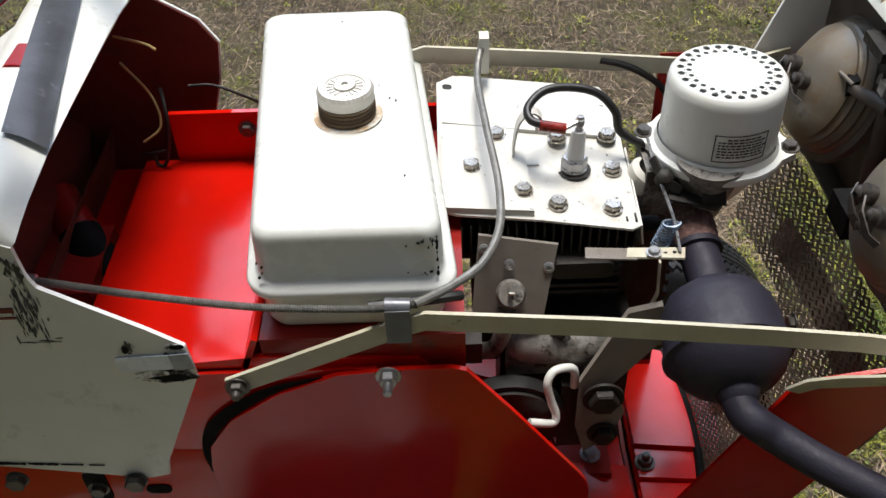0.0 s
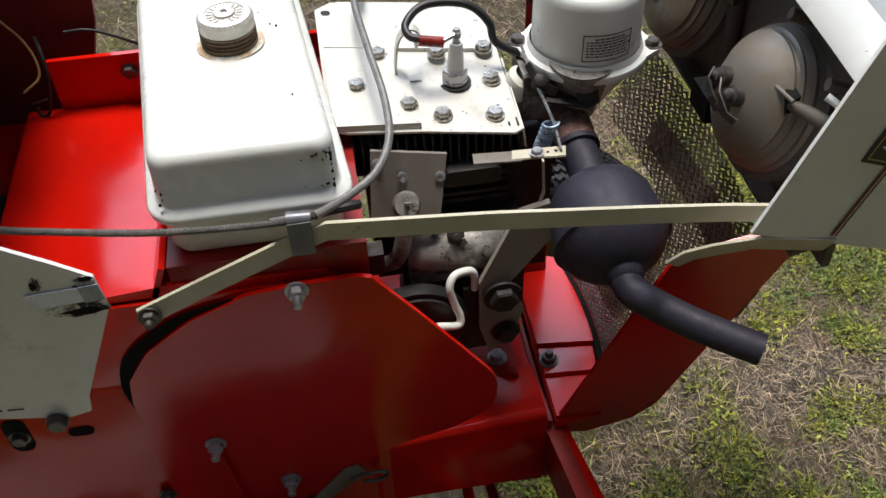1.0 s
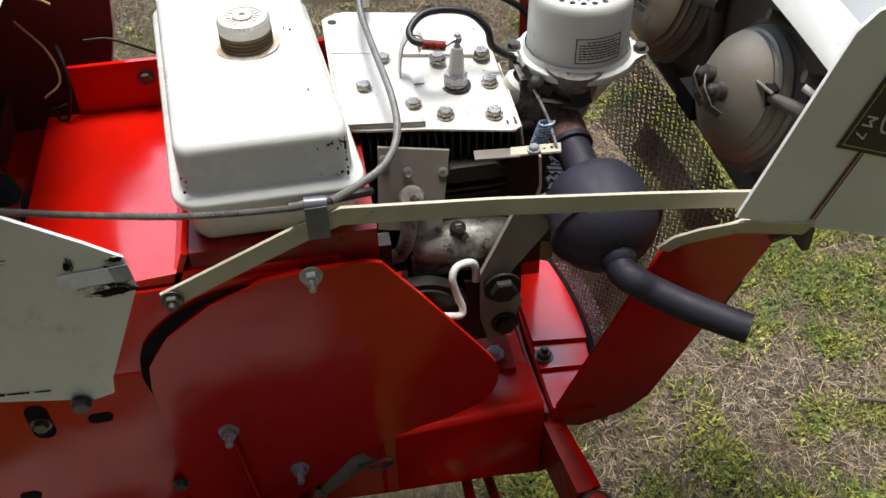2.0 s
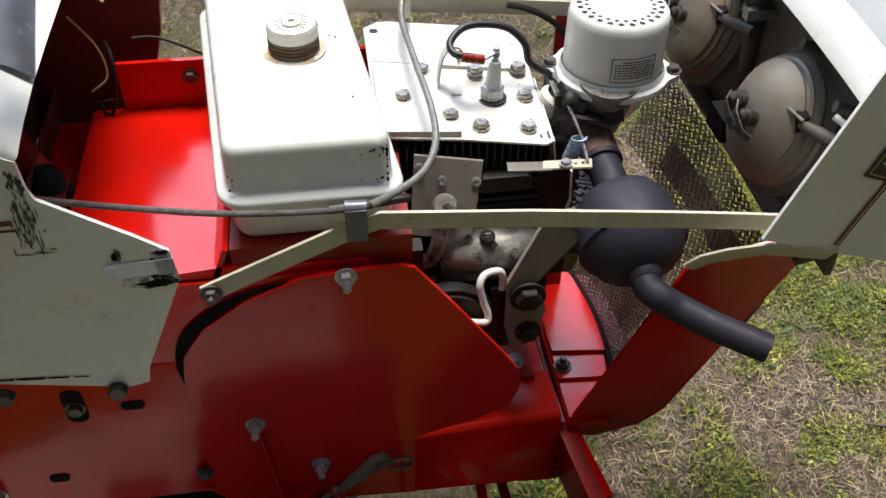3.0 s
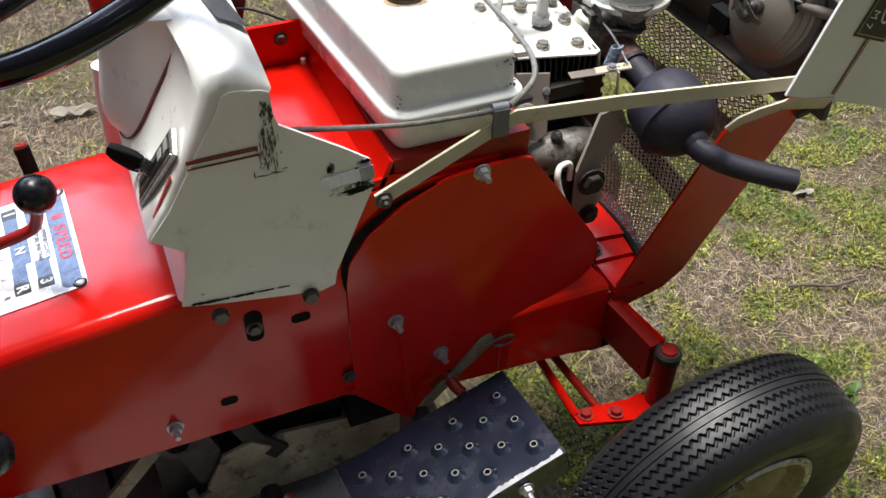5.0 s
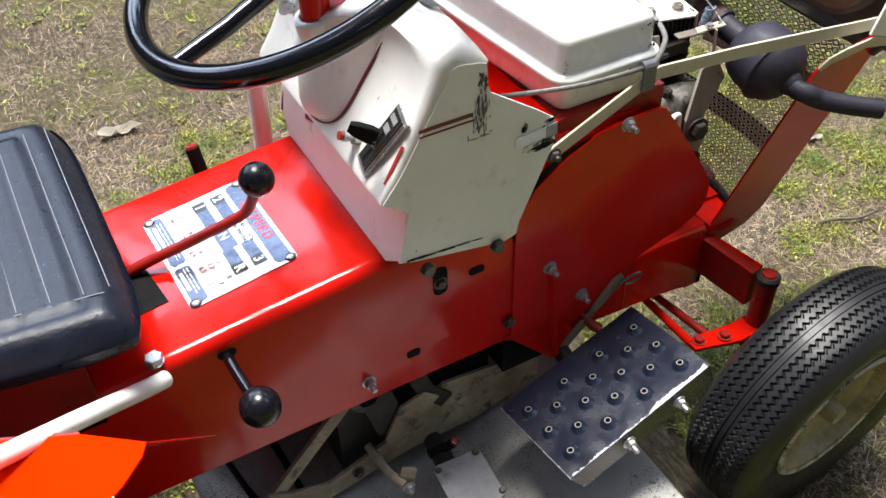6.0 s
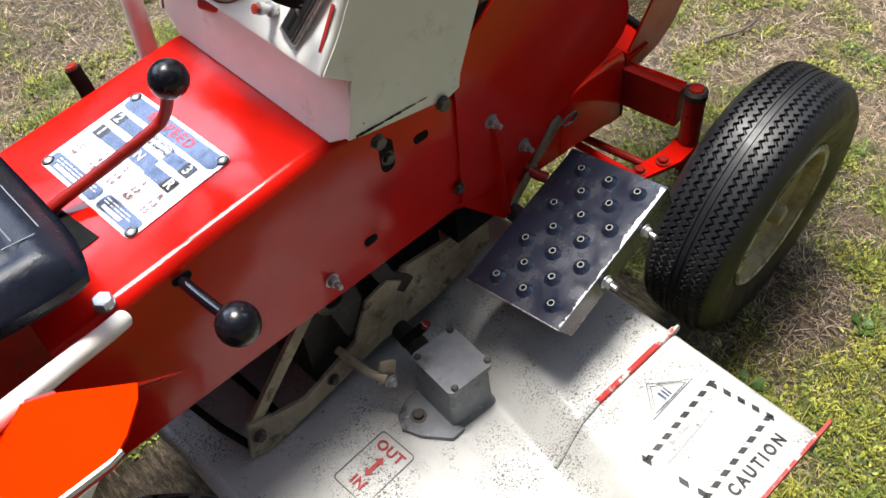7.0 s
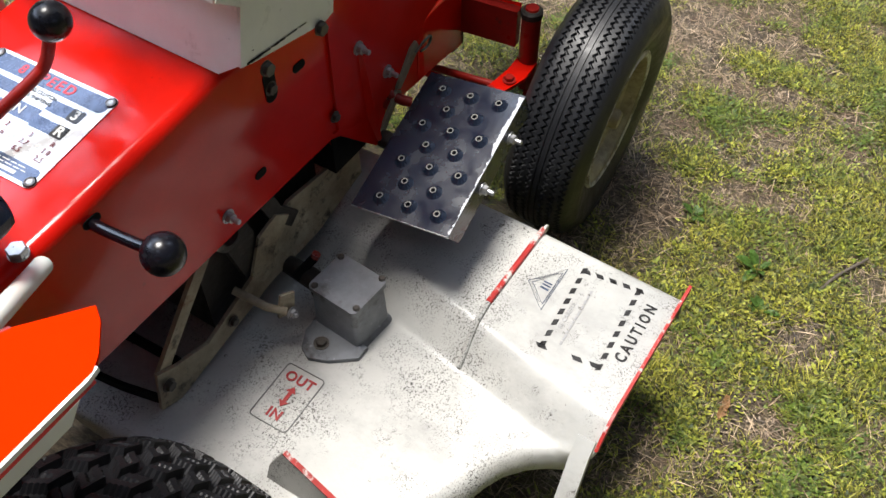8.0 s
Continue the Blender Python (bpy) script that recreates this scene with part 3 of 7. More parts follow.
# tray behind the tank, with its back wall, and the tank's support
part("tray_floor", block((0.085, NEAR + 0.004, 0.733), (0.206, 0.962, 0.740), 0.002), red_paint, tractor, "bright red tray floor behind the tank")
part("tray_wall", block((0.115, 0.9605, 0.700), (0.375, 0.9655, 0.789), 0.0015), red_paint, tractor)
part("tray_step", slab([(0.206, NEAR + 0.004, 0.740), (0.217, NEAR + 0.004, 0.768), (0.217, 0.960, 0.768), (0.206, 0.960, 0.740)], (0.004, 0, -0.002)), red_paint, tractor)
# red darkened in colour for the shade below the tank
part("tank_support", bevel(box(bmesh.new(), (0.222, NEAR + 0.006, 0.70), (0.362, 0.959, 0.7655)), 0.003), dull_shaded_red, tractor)
part("tray_crossbar", block((0.10, NEAR + 0.004, 0.690), (0.22, NEAR + 0.012, 0.7325), 0.002), red_paint, tractor)
bolt_big = hex_bolt(0.0064, 0.006)
bolt_small = hex_bolt(0.0058, 0.0055)
nut_stud = hex_bolt(0.0066, 0.008, stud=0.009)
fix("wall_screw", bolt_small, dirty_bolt, tractor, face_near(0.181, 0.960, 0.772))
part("floor_pin", turned([(0.003, 0), (0.003, 0.006), (0, 0.008)], (0.202, 0.953, 0.741), (0, 0, 1), 12), nylon, tractor)

# plates under the engine in front
part("front_base", slab([(0.5275, 0.752, 0.440), (0.572, 0.752, 0.440), (0.606, 0.80, 0.440), (0.622, 0.87, 0.440), (0.614, 0.94, 0.440), (0.5275, 0.955, 0.440)], (0, 0, 0.010)), red_paint, tractor, "red base plate with overlapping seams")
part("base_strip", bevel(slab([(0.5285, 0.754, 0.4500), (0.567, 0.754, 0.4500), (0.594, 0.7965, 0.4500), (0.5285, 0.8015, 0.4500)], (0, 0, 0.006)), 0.0010, 1), red_paint, tractor)
part("base_strip", bevel(slab([(0.5285, 0.8035, 0.4520), (0.596, 0.7985, 0.4520), (0.604, 0.8280, 0.4520), (0.5285, 0.8365, 0.4520)], (0, 0, 0.009)), 0.0010, 1), red_paint, tractor)
part("base_strip", bevel(slab([(0.5285, 0.8390, 0.4520), (0.6045, 0.8305, 0.4520), (0.6130, 0.862, 0.4520), (0.6110, 0.905, 0.4520), (0.598, 0.950, 0.4520), (0.560, 0.965, 0.4520), (0.5285, 0.965, 0.4520)], (0, 0, 0.014)), 0.0012, 1), red_paint, tractor)
fix("base_bolt", hex_bolt(0.0075, 0.008, stud=0.007), dirty_bolt, tractor, pose(0.536, 0.819, 0.461))
fix("base_bolt", hex_bolt(0.0075, 0.008), zinc, tractor, pose(0.482, 0.822, 0.474))
part("base_block", block((0.45, 0.80, 0.455), (0.50, 0.87, 0.474), 0.003), dull_shaded_red, tractor)

# bolts of the side
for x, z, mesh, m in ((0.308, 0.736, nut_stud, zinc), (0.216, 0.563, nut_stud, zinc), (0.269, 0.491, nut_stud, zinc), (0.070, 0.606, bolt_big, dirty_bolt), (0.161, 0.497, bolt_small, dirty_bolt), (-0.027, 0.494, nut_stud, zinc)):
    fix("side_bolt", mesh, m, tractor, face_near(x, NEAR - 0.004 if x > 0.16 else NEAR, z))
# slots drawn as flat black patches, their inner shade as colour
bm = slab([(0.070 + a, NEAR - 0.0012, 0.609 + b) for a, b in rounded_rect(-0.009, 0.009, -0.021, 0.021, 0.0085)], (0, 0.001, 0))
part("slot", bm, black_scuff_shade, tractor)
for x, z, w in ((0.117, 0.603, 0.010), (0.032, 0.510, 0.009), (-0.174, 0.628, 0.010)):
    part("slot", slab([(x + a, NEAR - 0.0012, z + b) for a, b in rounded_rect(-w, w, -0.0055, 0.0055, 0.005)], (0, 0.001, 0)), black_scuff_shade, tractor)
# ---- front screen, its flaps and strut ----
def screen_point(s, h, out=0.0):
    """s from the near end 0 to the far end 1, h up from 0 to 1; leaning forwards and slightly bowed."""
    bow = 0.012 * (1 - (2 * s - 1) ** 2)
    return Vector((0.579 + 0.081 * h + bow + out, 0.764 - 0.050 * h + s * (0.196 + 0.090 * h), 0.452 + 0.270 * h))


def make_screen():
    """Expanded metal: two families of wavy strands that meet in diamonds, with a gap left open towards the far end."""
    rows, cols = 34, 26
    bm = bmesh.new()
    for j in range(rows):
        for sign in (1, -1):
            prev = None
            for i in range(cols * 2 + 1):
                k = (i + j) % 2
                h = min(1.0, max(0.0, (j + 0.5 + sign * (0.46 if k else 0.06)) / rows))
                s = i / (2 * cols)
                p = screen_point(s, h)
                if p.y > 0.870 and 0.575 < p.z < 0.632:
                    prev = None
                    continue
                ring = [bm.verts.new(p + Vector((o, 0, u))) for o, u in ((-0.0010, -0.0009), (0.0010, -0.0003), (-0.0003, 0.0011))]
                if prev:
                    for a in range(3):
                        bm.faces.new((prev[a], prev[(a + 1) % 3], ring[(a + 1) % 3], ring[a]))
                prev = ring
    return bm


screen = part("grille_screen", make_screen(), mesh_steel, tractor, "rusty expanded metal screen leaning in front of the engine")
part("screen_rim", tube([screen_point(i / 16, 0.040, -0.003) for i in range(17)], 0.0045, 10), black_scuff_shade, screen, "dark rolled foot of the screen")
part("screen_strut", strip([(0.676, 0.724, 0.624), (0.683, 0.79, 0.626), (0.685, MID, 0.627), (0.683, 0.91, 0.626), (0.676, 2 * MID - 0.724, 0.624)], 0.034, 0.003, up=(0.35, 0, 1)), rust_strip, screen, "dark rusty strut behind the screen")
part("screen_strut", strip([screen_point(i / 12, 0.40, 0.004) for i in range(13)], 0.030, 0.003, up=(0.35, 0, 1)), black_scuff_shade, screen, "black strut behind the screen")
fix("strut_bolt", bolt_big, dirty_bolt, screen, pose(0.640, 0.822, 0.652, 0, -90, 0))
for s, name in ((1, "near"), (-1, "far")):
    y = lambda v: v if s > 0 else 2 * MID - v
    lean = lambda z: y(0.764 - 0.215 * (z - 0.41))
    corners = ((0.530, 0.446), (0.536, 0.412), (0.566, 0.402), (0.612, 0.420), (0.632, 0.450), (0.690, 0.735), (0.667, 0.748), (0.594, 0.728), (0.586, 0.716)) if s > 0 else ((0.530, 0.446), (0.536, 0.412), (0.560, 0.410), (0.566, 0.55), (0.575, 0.700), (0.575, 0.800), (0.545, 0.800))
    outline = [(x, lean(z), z) for x, z in corners]
    # the far flap uses the darkened red, the near one the clean red
    flap = part("screen_flap", bevel(slab(outline, (0.0, s * 0.003, 0.001)), 0.0008, 1), red_paint if s > 0 else dull_shaded_red, tractor, "red side flap that widens upwards")
    if s < 0:
        continue
    part("flap_lip", strip([(0.583, y(0.6915), 0.7265), (0.594, y(0.688), 0.7375), (0.610, y(0.681), 0.7475), (0.634, y(0.672), 0.7585), (0.690, y(0.670), 0.7480)], 0.018, 0.002, up=(0, -s * 0.4, 1)), bar_paint, flap, "cream folded lip")

# ---- hood arms ----
for s in (1, -1):
    y = lambda v: v if s > 0 else 2 * MID - v + 0.006
    lift = 0 if s > 0 else 0.020
    arm = part("hood_arm", bevel(strip([(0.200, y(0.704), 0.735), (0.262, y(0.703), 0.764), (0.318, y(0.702), 0.790 + lift), (0.336, y(0.702), 0.796 + lift), (0.45, y(0.701), 0.786 + lift), (0.56, y(0.699), 0.774 + lift), (0.622, y(0.696), 0.768 + lift), (0.640, y(0.690), 0.770 + lift), (0.662, y(0.684), 0.772 + lift)], 0.0155, 0.003), 0.0007, 1), bar_paint, tractor, "cream flat steel hood arm with chipped paint")
    if s > 0:
        fix("arm_bolt", hex_bolt(0.0062, 0.0060, washer=1.4, stud=0.005), dirty_bolt, arm, face_near(0.205, 0.7015, 0.737))
        clamp = part("cable_clamp", bevel(box(bmesh.new(), (0.311, 0.696, 0.782), (0.327, 0.699, 0.811)), 0.0012), grey_tape, arm, "galvanised cable clamp")
        part("clamp_top", tube([(0.311, 0.702, 0.8105), (0.327, 0.702, 0.8095)], 0.0055, 14), grey_tape, clamp)

# ---- fuel tank ----
def make_tank():
    def ring(z, grow, r):
        return [(x - 0.095 * (y - 0.73), y, z) for x, y in rounded_rect(0.2270 - grow, 0.3500 + grow, 0.7260 - grow, 1.018 + grow, r, 6)]
    top = [ring(0.7665, -0.004, 0.012), ring(0.773, 0.000, 0.016), ring(0.8015, 0.0015, 0.017)]
    lip = [ring(0.8020, 0.0075, 0.020), ring(0.8065, 0.0085, 0.021), ring(0.8090, 0.0070, 0.020), ring(0.8105, 0.0030, 0.018), ring(0.812, 0.0010, 0.016)]
    dome = [ring(0.8145, 0.0004, 0.0152), ring(0.8430, -0.0006, 0.0142), ring(0.8450, -0.0010, 0.014)]
    for a in (15, 30, 45, 60, 75, 90):
        dome.append(ring(0.8450 + 0.0078 * math.sin(radians(a)), -0.001 - 0.0085 * (1 - math.cos(radians(a))), 0.0145))
    dome += [ring(0.8532, -0.0115, 0.0140), ring(0.8550, -0.030, 0.014), ring(0.8570, -0.055, 0.004)]
    return loft(top + lip + dome)


tank = part("fuel_tank", make_tank(), tank_paint, tractor, "cream rounded fuel tank with a flange round its middle", 50)
cap_at = (0.2835, 0.850, 0.8568)
bm = bmesh.new()
n_side = 72
profile = [(0.0215, 0.0), (0.0225, 0.004), (0.0212, 0.0055), (0.0225, 0.008), (0.0212, 0.0095), (0.0225, 0.012), (0.0214, 0.0135), (0.0232, 0.0165), (0.0232, 0.0265), (0.0212, 0.0295), (0.0165, 0.0300), (0.0160, 0.0292), (0.0085, 0.0292), (0.0082, 0.0312), (0.0025, 0.0318), (0.0020, 0.0300), (0, 0.0300)]
rings = []
for r, h in profile:
    h *= 0.80
    if r == 0:
        rings.append([bm.verts.new(Vector(cap_at) + Vector((0, 0, h)))])
        continue
    rings.append([])
    r *= 0.86
    for k in range(n_side):
        rr = r + (0.0006 if k % 2 and 0.016 < h < 0.028 else 0)
        rings[-1].append(bm.verts.new(Vector(cap_at) + Vector((rr * math.cos(2 * math.pi * k / n_side), rr * math.sin(2 * math.pi * k / n_side), h))))
for a, b in zip(rings, rings[1:]):
    for k in range(n_side):
        j = (k + 1) % n_side
        bm.faces.new((a[k], a[j], b[j], b[k]) if len(b) > 1 else (a[k], a[j], b[0]))
cap = part("filler_cap", bm, cap_metal, tank, "knurled metal filler cap with rust round its neck", 28)
# unreadable raised characters round the cap
bm = bmesh.new()
for k in range(18):
    if k in (4, 5, 13):
        continue
    a = 2 * math.pi * k / 18
    c = Vector(cap_at) + Vector((0.0107 * math.cos(a), 0.0107 * math.sin(a), 0.0233))
    u, v = Vector((math.cos(a), math.sin(a), 0)), Vector((-math.sin(a), math.cos(a), 0))
    slab([c + u * p * 0.0022 + v * q * 0.0009 for p, q in ((-1, -1), (1, -1), (1, 1), (-1, 1))], (0, 0, 0.0008), bm)
part("cap_marking", bm, cap_metal, cap)
part("cap_neck", turned([(0.0202, 0.0), (0.0206, 0.0035), (0.0192, 0.0045), (0.0206, 0.0062), (0.0192, 0.0075), (0.0206, 0.0095), (0.0195, 0.0108), (0.0206, 0.0122), (0.0206, 0.0130), (0.018, 0.0134)], cap_at), neck_rust, cap, "rusty threaded neck")
# chips through the paint along the edges
rng = random.Random(31)
bm = bmesh.new()
for x0, z0, dx, dz, n_chip in ((0.346, 0.8405, 0.0030, 0.0035, 16), (0.3490, 0.826, 0.0008, 0.008, 9), (0.340, 0.8150, 0.010, 0.0010, 9), (0.2305, 0.820, 0.0012, 0.004, 5), (0.325, 0.842, 0.010, 0.002, 5)):
    for k in range(n_chip):
        cx, cz, r_ = min(0.3455, x0 + rng.gauss(0, dx)), z0 + rng.gauss(0, dz), rng.uniform(0.00025, 0.0008)
        slab([(cx + r_ * rng.uniform(0.5, 1.8) * math.cos(a_), 0.7252, cz + r_ * rng.uniform(0.3, 1.1) * math.sin(a_)) for a_ in np.linspace(0, 5.4, 7)], (0, 0.0022, 0), bm)
for k in range(16):
    cx, cy, r_ = rng.uniform(0.245, 0.335), rng.uniform(0.745, 0.99), rng.uniform(0.0003, 0.0008)
    slab([(cx - 0.095 * (cy - 0.73) + r_ * math.cos(a_), cy + r_ * rng.uniform(0.5, 1.2) * math.sin(a_), 0.8536) for a_ in np.linspace(0, 5.4, 7)], (0, 0, 0.0018), bm)
tagged(part("paint_chip", bm, black_scuff_shade, tank, "dark chips in the paint"), "dark chips in the paint", kind="stuff")
stain = surface("rust_stain", (0.50, 0.33, 0.17), 0.5, tone=0.2, tone_scale=50, spots=(((0.74, 0.74, 0.66), 60, 0.40, 0.56),))
part("rust_ring", turned([(0.0190, 0), (0.0190, 0.0006), (0.0236, 0.0006), (0.0250, 0.0002)], cap_at), stain, tank, "brown rust stain round the cap")

# ---- cowl with the dash ----
def dash_x(z):
    return -0.005 + (z - 0.770) * 0.069 / 0.132


# section of the dash skin: lip below, face, crown and front edge, with the radius of its rounded ends
SKIN = [(0.002, 0.768), (-0.006, 0.7695), (-0.0045, 0.776)]
SKIN += [(dash_x(z), z) for z in (0.80, 0.83, 0.86, 0.885)]
SKIN += [(0.0585, 0.8955), (0.066, 0.9035), (0.076, 0.9070), (0.088, 0.9065), (0.098, 0.9035), (0.106, 0.8975), (0.1105, 0.890)]
ROUND = [0.002, 0.002, 0.003, 0.006, 0.008, 0.010, 0.011] + [0.012] * 5 + [0.008, 0.003]


def skin_inward(i):
    (xa, za), (xb, zb) = SKIN[max(i - 1, 0)], SKIN[min(i + 1, len(SKIN) - 1)]
    return Vector((zb - za, 0, xa - xb)).normalized()


cowl_side = [(0.022, 0.750), (0.008, 0.690), (0.030, 0.684), (0.132, 0.664), (0.147, 0.668), (0.150, 0.684), (0.189, 0.774), (0.187, 0.803), (0.165, 0.820), (0.112, 0.857), (0.109, 0.866)]
cowl_side += [(SKIN[i][0] + skin_inward(i).x * ROUND[i], SKIN[i][1] + skin_inward(i).z * ROUND[i]) for i in range(len(SKIN) - 1, 0, -1)]
COWL_N, COWL_F = 0.680, 1.004
cowl = part("cowl", bevel(side(cowl_side, COWL_N, 0.003), 0.0008, 1), worn_cream, tractor, "cream sheet metal cowl with scuffed corners")
far_side = [(0.022, 0.750), (0.008, 0.690), (0.030, 0.684), (0.118, 0.664), (0.128, 0.684), (0.147, 0.768), (0.157, 0.801), (0.162, 0.834), (0.148, 0.856), (0.105, 0.884)] + [(x - 0.024 * (z > 0.86), z) for x, z in cowl_side[12:]]
part("cowl_side", bevel(side(far_side, COWL_F - 0.003, 0.003), 0.0008, 1), worn_cream, cowl)
part("cowl_lining", side([(x * 0.985 + 0.001, z) for x, z in far_side], COWL_F - 0.0055, 0.002), red_inside, cowl, "dull red oxide lining")
part("side_plate", side([(0.10, 0.60), (0.30, 0.60), (0.30, 0.738), (0.10, 0.738)], NEAR + 0.0008, 0.003), red_paint, tractor)
part("panel_lining", slab([(0.0470, COWL_N + 0.004, 0.752), (0.0350, COWL_N + 0.004, 0.690), (0.0350, COWL_F - 0.008, 0.690), (0.0470, COWL_F - 0.008, 0.752)], (0.002, 0, 0)), red_inside, cowl)
part("cowl_floor", block((0.040, NEAR + 0.004, 0.700), (0.112, COWL_F - 0.008, 0.706), 0.001), red_paint, cowl, "dark red floor under the cowl")


# dash skin: lip below, face, crown and front edge
def dash_skin(lift=0.0, side_gap=0.0):
    bm = bmesh.new()
    rows = []
    wide = COWL_F - COWL_N - 0.002
    inset = [0.0, 0.0006, 0.002, 0.004, 0.007, 0.010, 0.014, 0.03, 0.07, 0.12]
    ys = [max(side_gap, min(wide - side_gap, d)) for d in inset + [wide / 2] + [wide - d for d in inset[::-1]]]
    if side_gap:
        ys = sorted(set(ys))
    for i, (x, z) in enumerate(SKIN):
        n, r = skin_inward(i), ROUND[i]
        rows.append([])
        for d in ys:
            e, s = min(d, wide - d), d / wide
            crown = 0.011 * (1 - abs(2 * s - 1) ** 4) if z > 0.88 else 0.0
            drop = r - math.sqrt(max(0.0, r * r - max(0.0, r - e) ** 2))
            rows[-1].append(bm.verts.new((x + n.x * (drop + lift) - (0.075 * d if z > 0.89 else 0.0), COWL_N + 0.001 + d, z + crown + n.z * (drop + lift))))
    for a, b in zip(rows, rows[1:]):
        for k in range(len(ys) - 1):
            bm.faces.new((a[k], a[k + 1], b[k + 1], b[k]))
    bmesh.ops.recalc_face_normals(bm, faces=bm.faces)
    bmesh.ops.solidify(bm, geom=bm.faces[:], thickness=0.0025)
    return bm


dash = part("dash", dash_skin(), worn_cream, cowl, "cream dash with a red pinstripe", 45)
part("dash_lining", dash_skin(0.0045, 0.006), red_inside, cowl, "dark red oxide inside of the dash", 45)
part("panel_lining", slab([(0.0015, COWL_N + 0.005, 0.772), (0.0275, COWL_N + 0.005, 0.7535), (0.0125, COWL_N + 0.005, 0.690), (0.0125, COWL_F - 0.008, 0.690), (0.0275, COWL_F - 0.008, 0.7535), (0.0015, COWL_F - 0.008, 0.772)], (0.0015, 0, 0.001)), red_inside, cowl)
steering = part("steering_joint", tube([(0.020, 0.912, 0.742), (0.048, 0.872, 0.728)], 0.017, 18), dull_shaded_red, tractor, "red steering joint with a black boot under the cowl")
part("boot", tube([(0.046, 0.875, 0.729), (0.058, 0.858, 0.723), (0.078, 0.836, 0.716)], [0.0185, 0.020, 0.013], 18), black_scuff_shade, steering)
part("lower_panel", slab([(0.0065 + (z - 0.6685) * 0.1737, y, z) for y, z in ((COWL_N + 0.003, 0.752), (COWL_N + 0.003, 0.690), (0.712, 0.6695), (0.972, 0.6695), (COWL_F - 0.003, 0.690), (COWL_F - 0.003, 0.752))], (0.003, 0, 0)), worn_cream, cowl)
part("cowl_leg", tube([(-0.004, 1.033, 0.738), (-0.008, 1.035, 0.70), (-0.012, 1.035, 0.60)], 0.012, 20), worn_cream, cowl, "cream upright tube beside the cowl")
part("soffit", slab([(-0.004, COWL_N + 0.003, 0.768), (0.023, COWL_N + 0.003, 0.7505), (0.023, COWL_F - 0.003, 0.7505), (-0.004, COWL_F - 0.003, 0.768)], (0.001, 0, 0.002)), worn_cream, cowl)
# broken ragged black lines laid along the cowl's lower fold
rng = random.Random(17)
for x0, x1, w_ in ((0.016, 0.049, 0.0017), (0.051, 0.072, 0.0014), (0.0735, 0.089, 0.0009), (0.093, 0.104, 0.0006)):
    line = [x0 + (x1 - x0) * k / 9 for k in range(10)]
    top = [(x, COWL_N - 0.0004, 0.6895 - 0.085 * (x - 0.016) + w_ * rng.uniform(0.2, 1.0)) for x in line]
    low = [(x, COWL_N - 0.0004, 0.6895 - 0.085 * (x - 0.016) - w_ * rng.uniform(0.3, 1.0)) for x in line[::-1]]
    part("cowl_crease_line", slab(top + low, (0, -0.0006, 0)), black_scuff_shade, cowl)
for x, z in ((0.122, 0.664), (0.038, 0.670)):
    fix("cowl_bolt", hex_bolt(0.0075, 0.007, washer=1.1), dirty_bolt, cowl, face_near(x, COWL_N - 0.001, z))
# column housing on the dash: a steep rounded wedge, outlined in maroon
boss_axis = Vector((-0.38, 0, 0.925)).normalized()
WHEEL = Vector((0.000, 0.842, 0.967))
foot = Vector((0.012, 0.845, 0.872))
SHIELD = ((0.7755, 0.001, 0.006), (0.779, 0.009, 0.022), (0.786, 0.018, 0.036), (0.797, 0.027, 0.047), (0.815, 0.036, 0.055), (0.840, 0.045, 0.0605), (0.865, 0.054, 0.0665), (0.885, 0.061, 0.071), (0.902, 0.068, 0.075), (0.935, 0.070, 0.083))


def boss_top(x):
    return 0.8845 + 0.42 * (x + 0.009)


rows = []
for z, depth, half in SHIELD:
    x0 = min(dash_x(z), 0.068) + 0.0006
    row = []
    for k in range(41):
        s_ = k / 20 - 1
        x = x0 - depth * (1 - abs(s_) ** 1.35) * (1 - 0.10 * (1 - abs(s_)) ** 2)
        row.append((x, MID + half * s_, min(z, boss_top(x))))
    rows.append(row)
part("column_boss", loft(rows), worn_cream, dash, "steep rounded cream column housing", 40)
part("boss_collar", turned([(0.0215, 0.0), (0.0215, 0.016), (0.0195, 0.0185), (0.0155, 0.0185)], (0.0135, 0.845, 0.872), (-0.17, 0, 0.98), 32), worn_cream, dash)
arc = [Vector((dash_x(z) - 0.0016, MID + s_ * (half + 0.0016), z)) for s_ in (-1, 1) for z, depth, half in (SHIELD[:9][::-1] if s_ < 0 else SHIELD[:9])]
part("dash_stripe", strip(smooth(arc, 4), 0.0030, 0.0016, up=(-0.886, 0, 0.463)), decal_maroon, dash)
# throttle plate and its lever
d_up, d_out = Vector((0.038, -0.034, 0.074)).normalized(), Vector((-0.886, 0, 0.463))
dm = axes((dash_x(0.8155) - 0.0015, 0.7145, 0.8155), d_up.cross(d_out), d_up)
throttle = part("throttle_plate", bevel(patch(dm, -0.0130, 0.0130, -0.040, 0.040, 0.004), 0.001, 1), zinc, dash, "chrome framed throttle plate")
part("plate_face", patch(dm, -0.0115, 0.0045, -0.036, 0.036, 0.0004, lift=0.0044), decal_black, throttle)
part("plate_rib", patch(dm, 0.0065, 0.0080, -0.036, 0.036, 0.0010, lift=0.0040), decal_black, throttle)
part("plate_rib", patch(dm, 0.0098, 0.0108, -0.036, 0.036, 0.0010, lift=0.0040), bare_steel, throttle)
# uncut slot: a black sticker holds its shade
part("plate_slot_shade", patch(dm, -0.0050, -0.0015, -0.032, 0.008, 0.0003, lift=0.0050), black_scuff_shade, throttle)
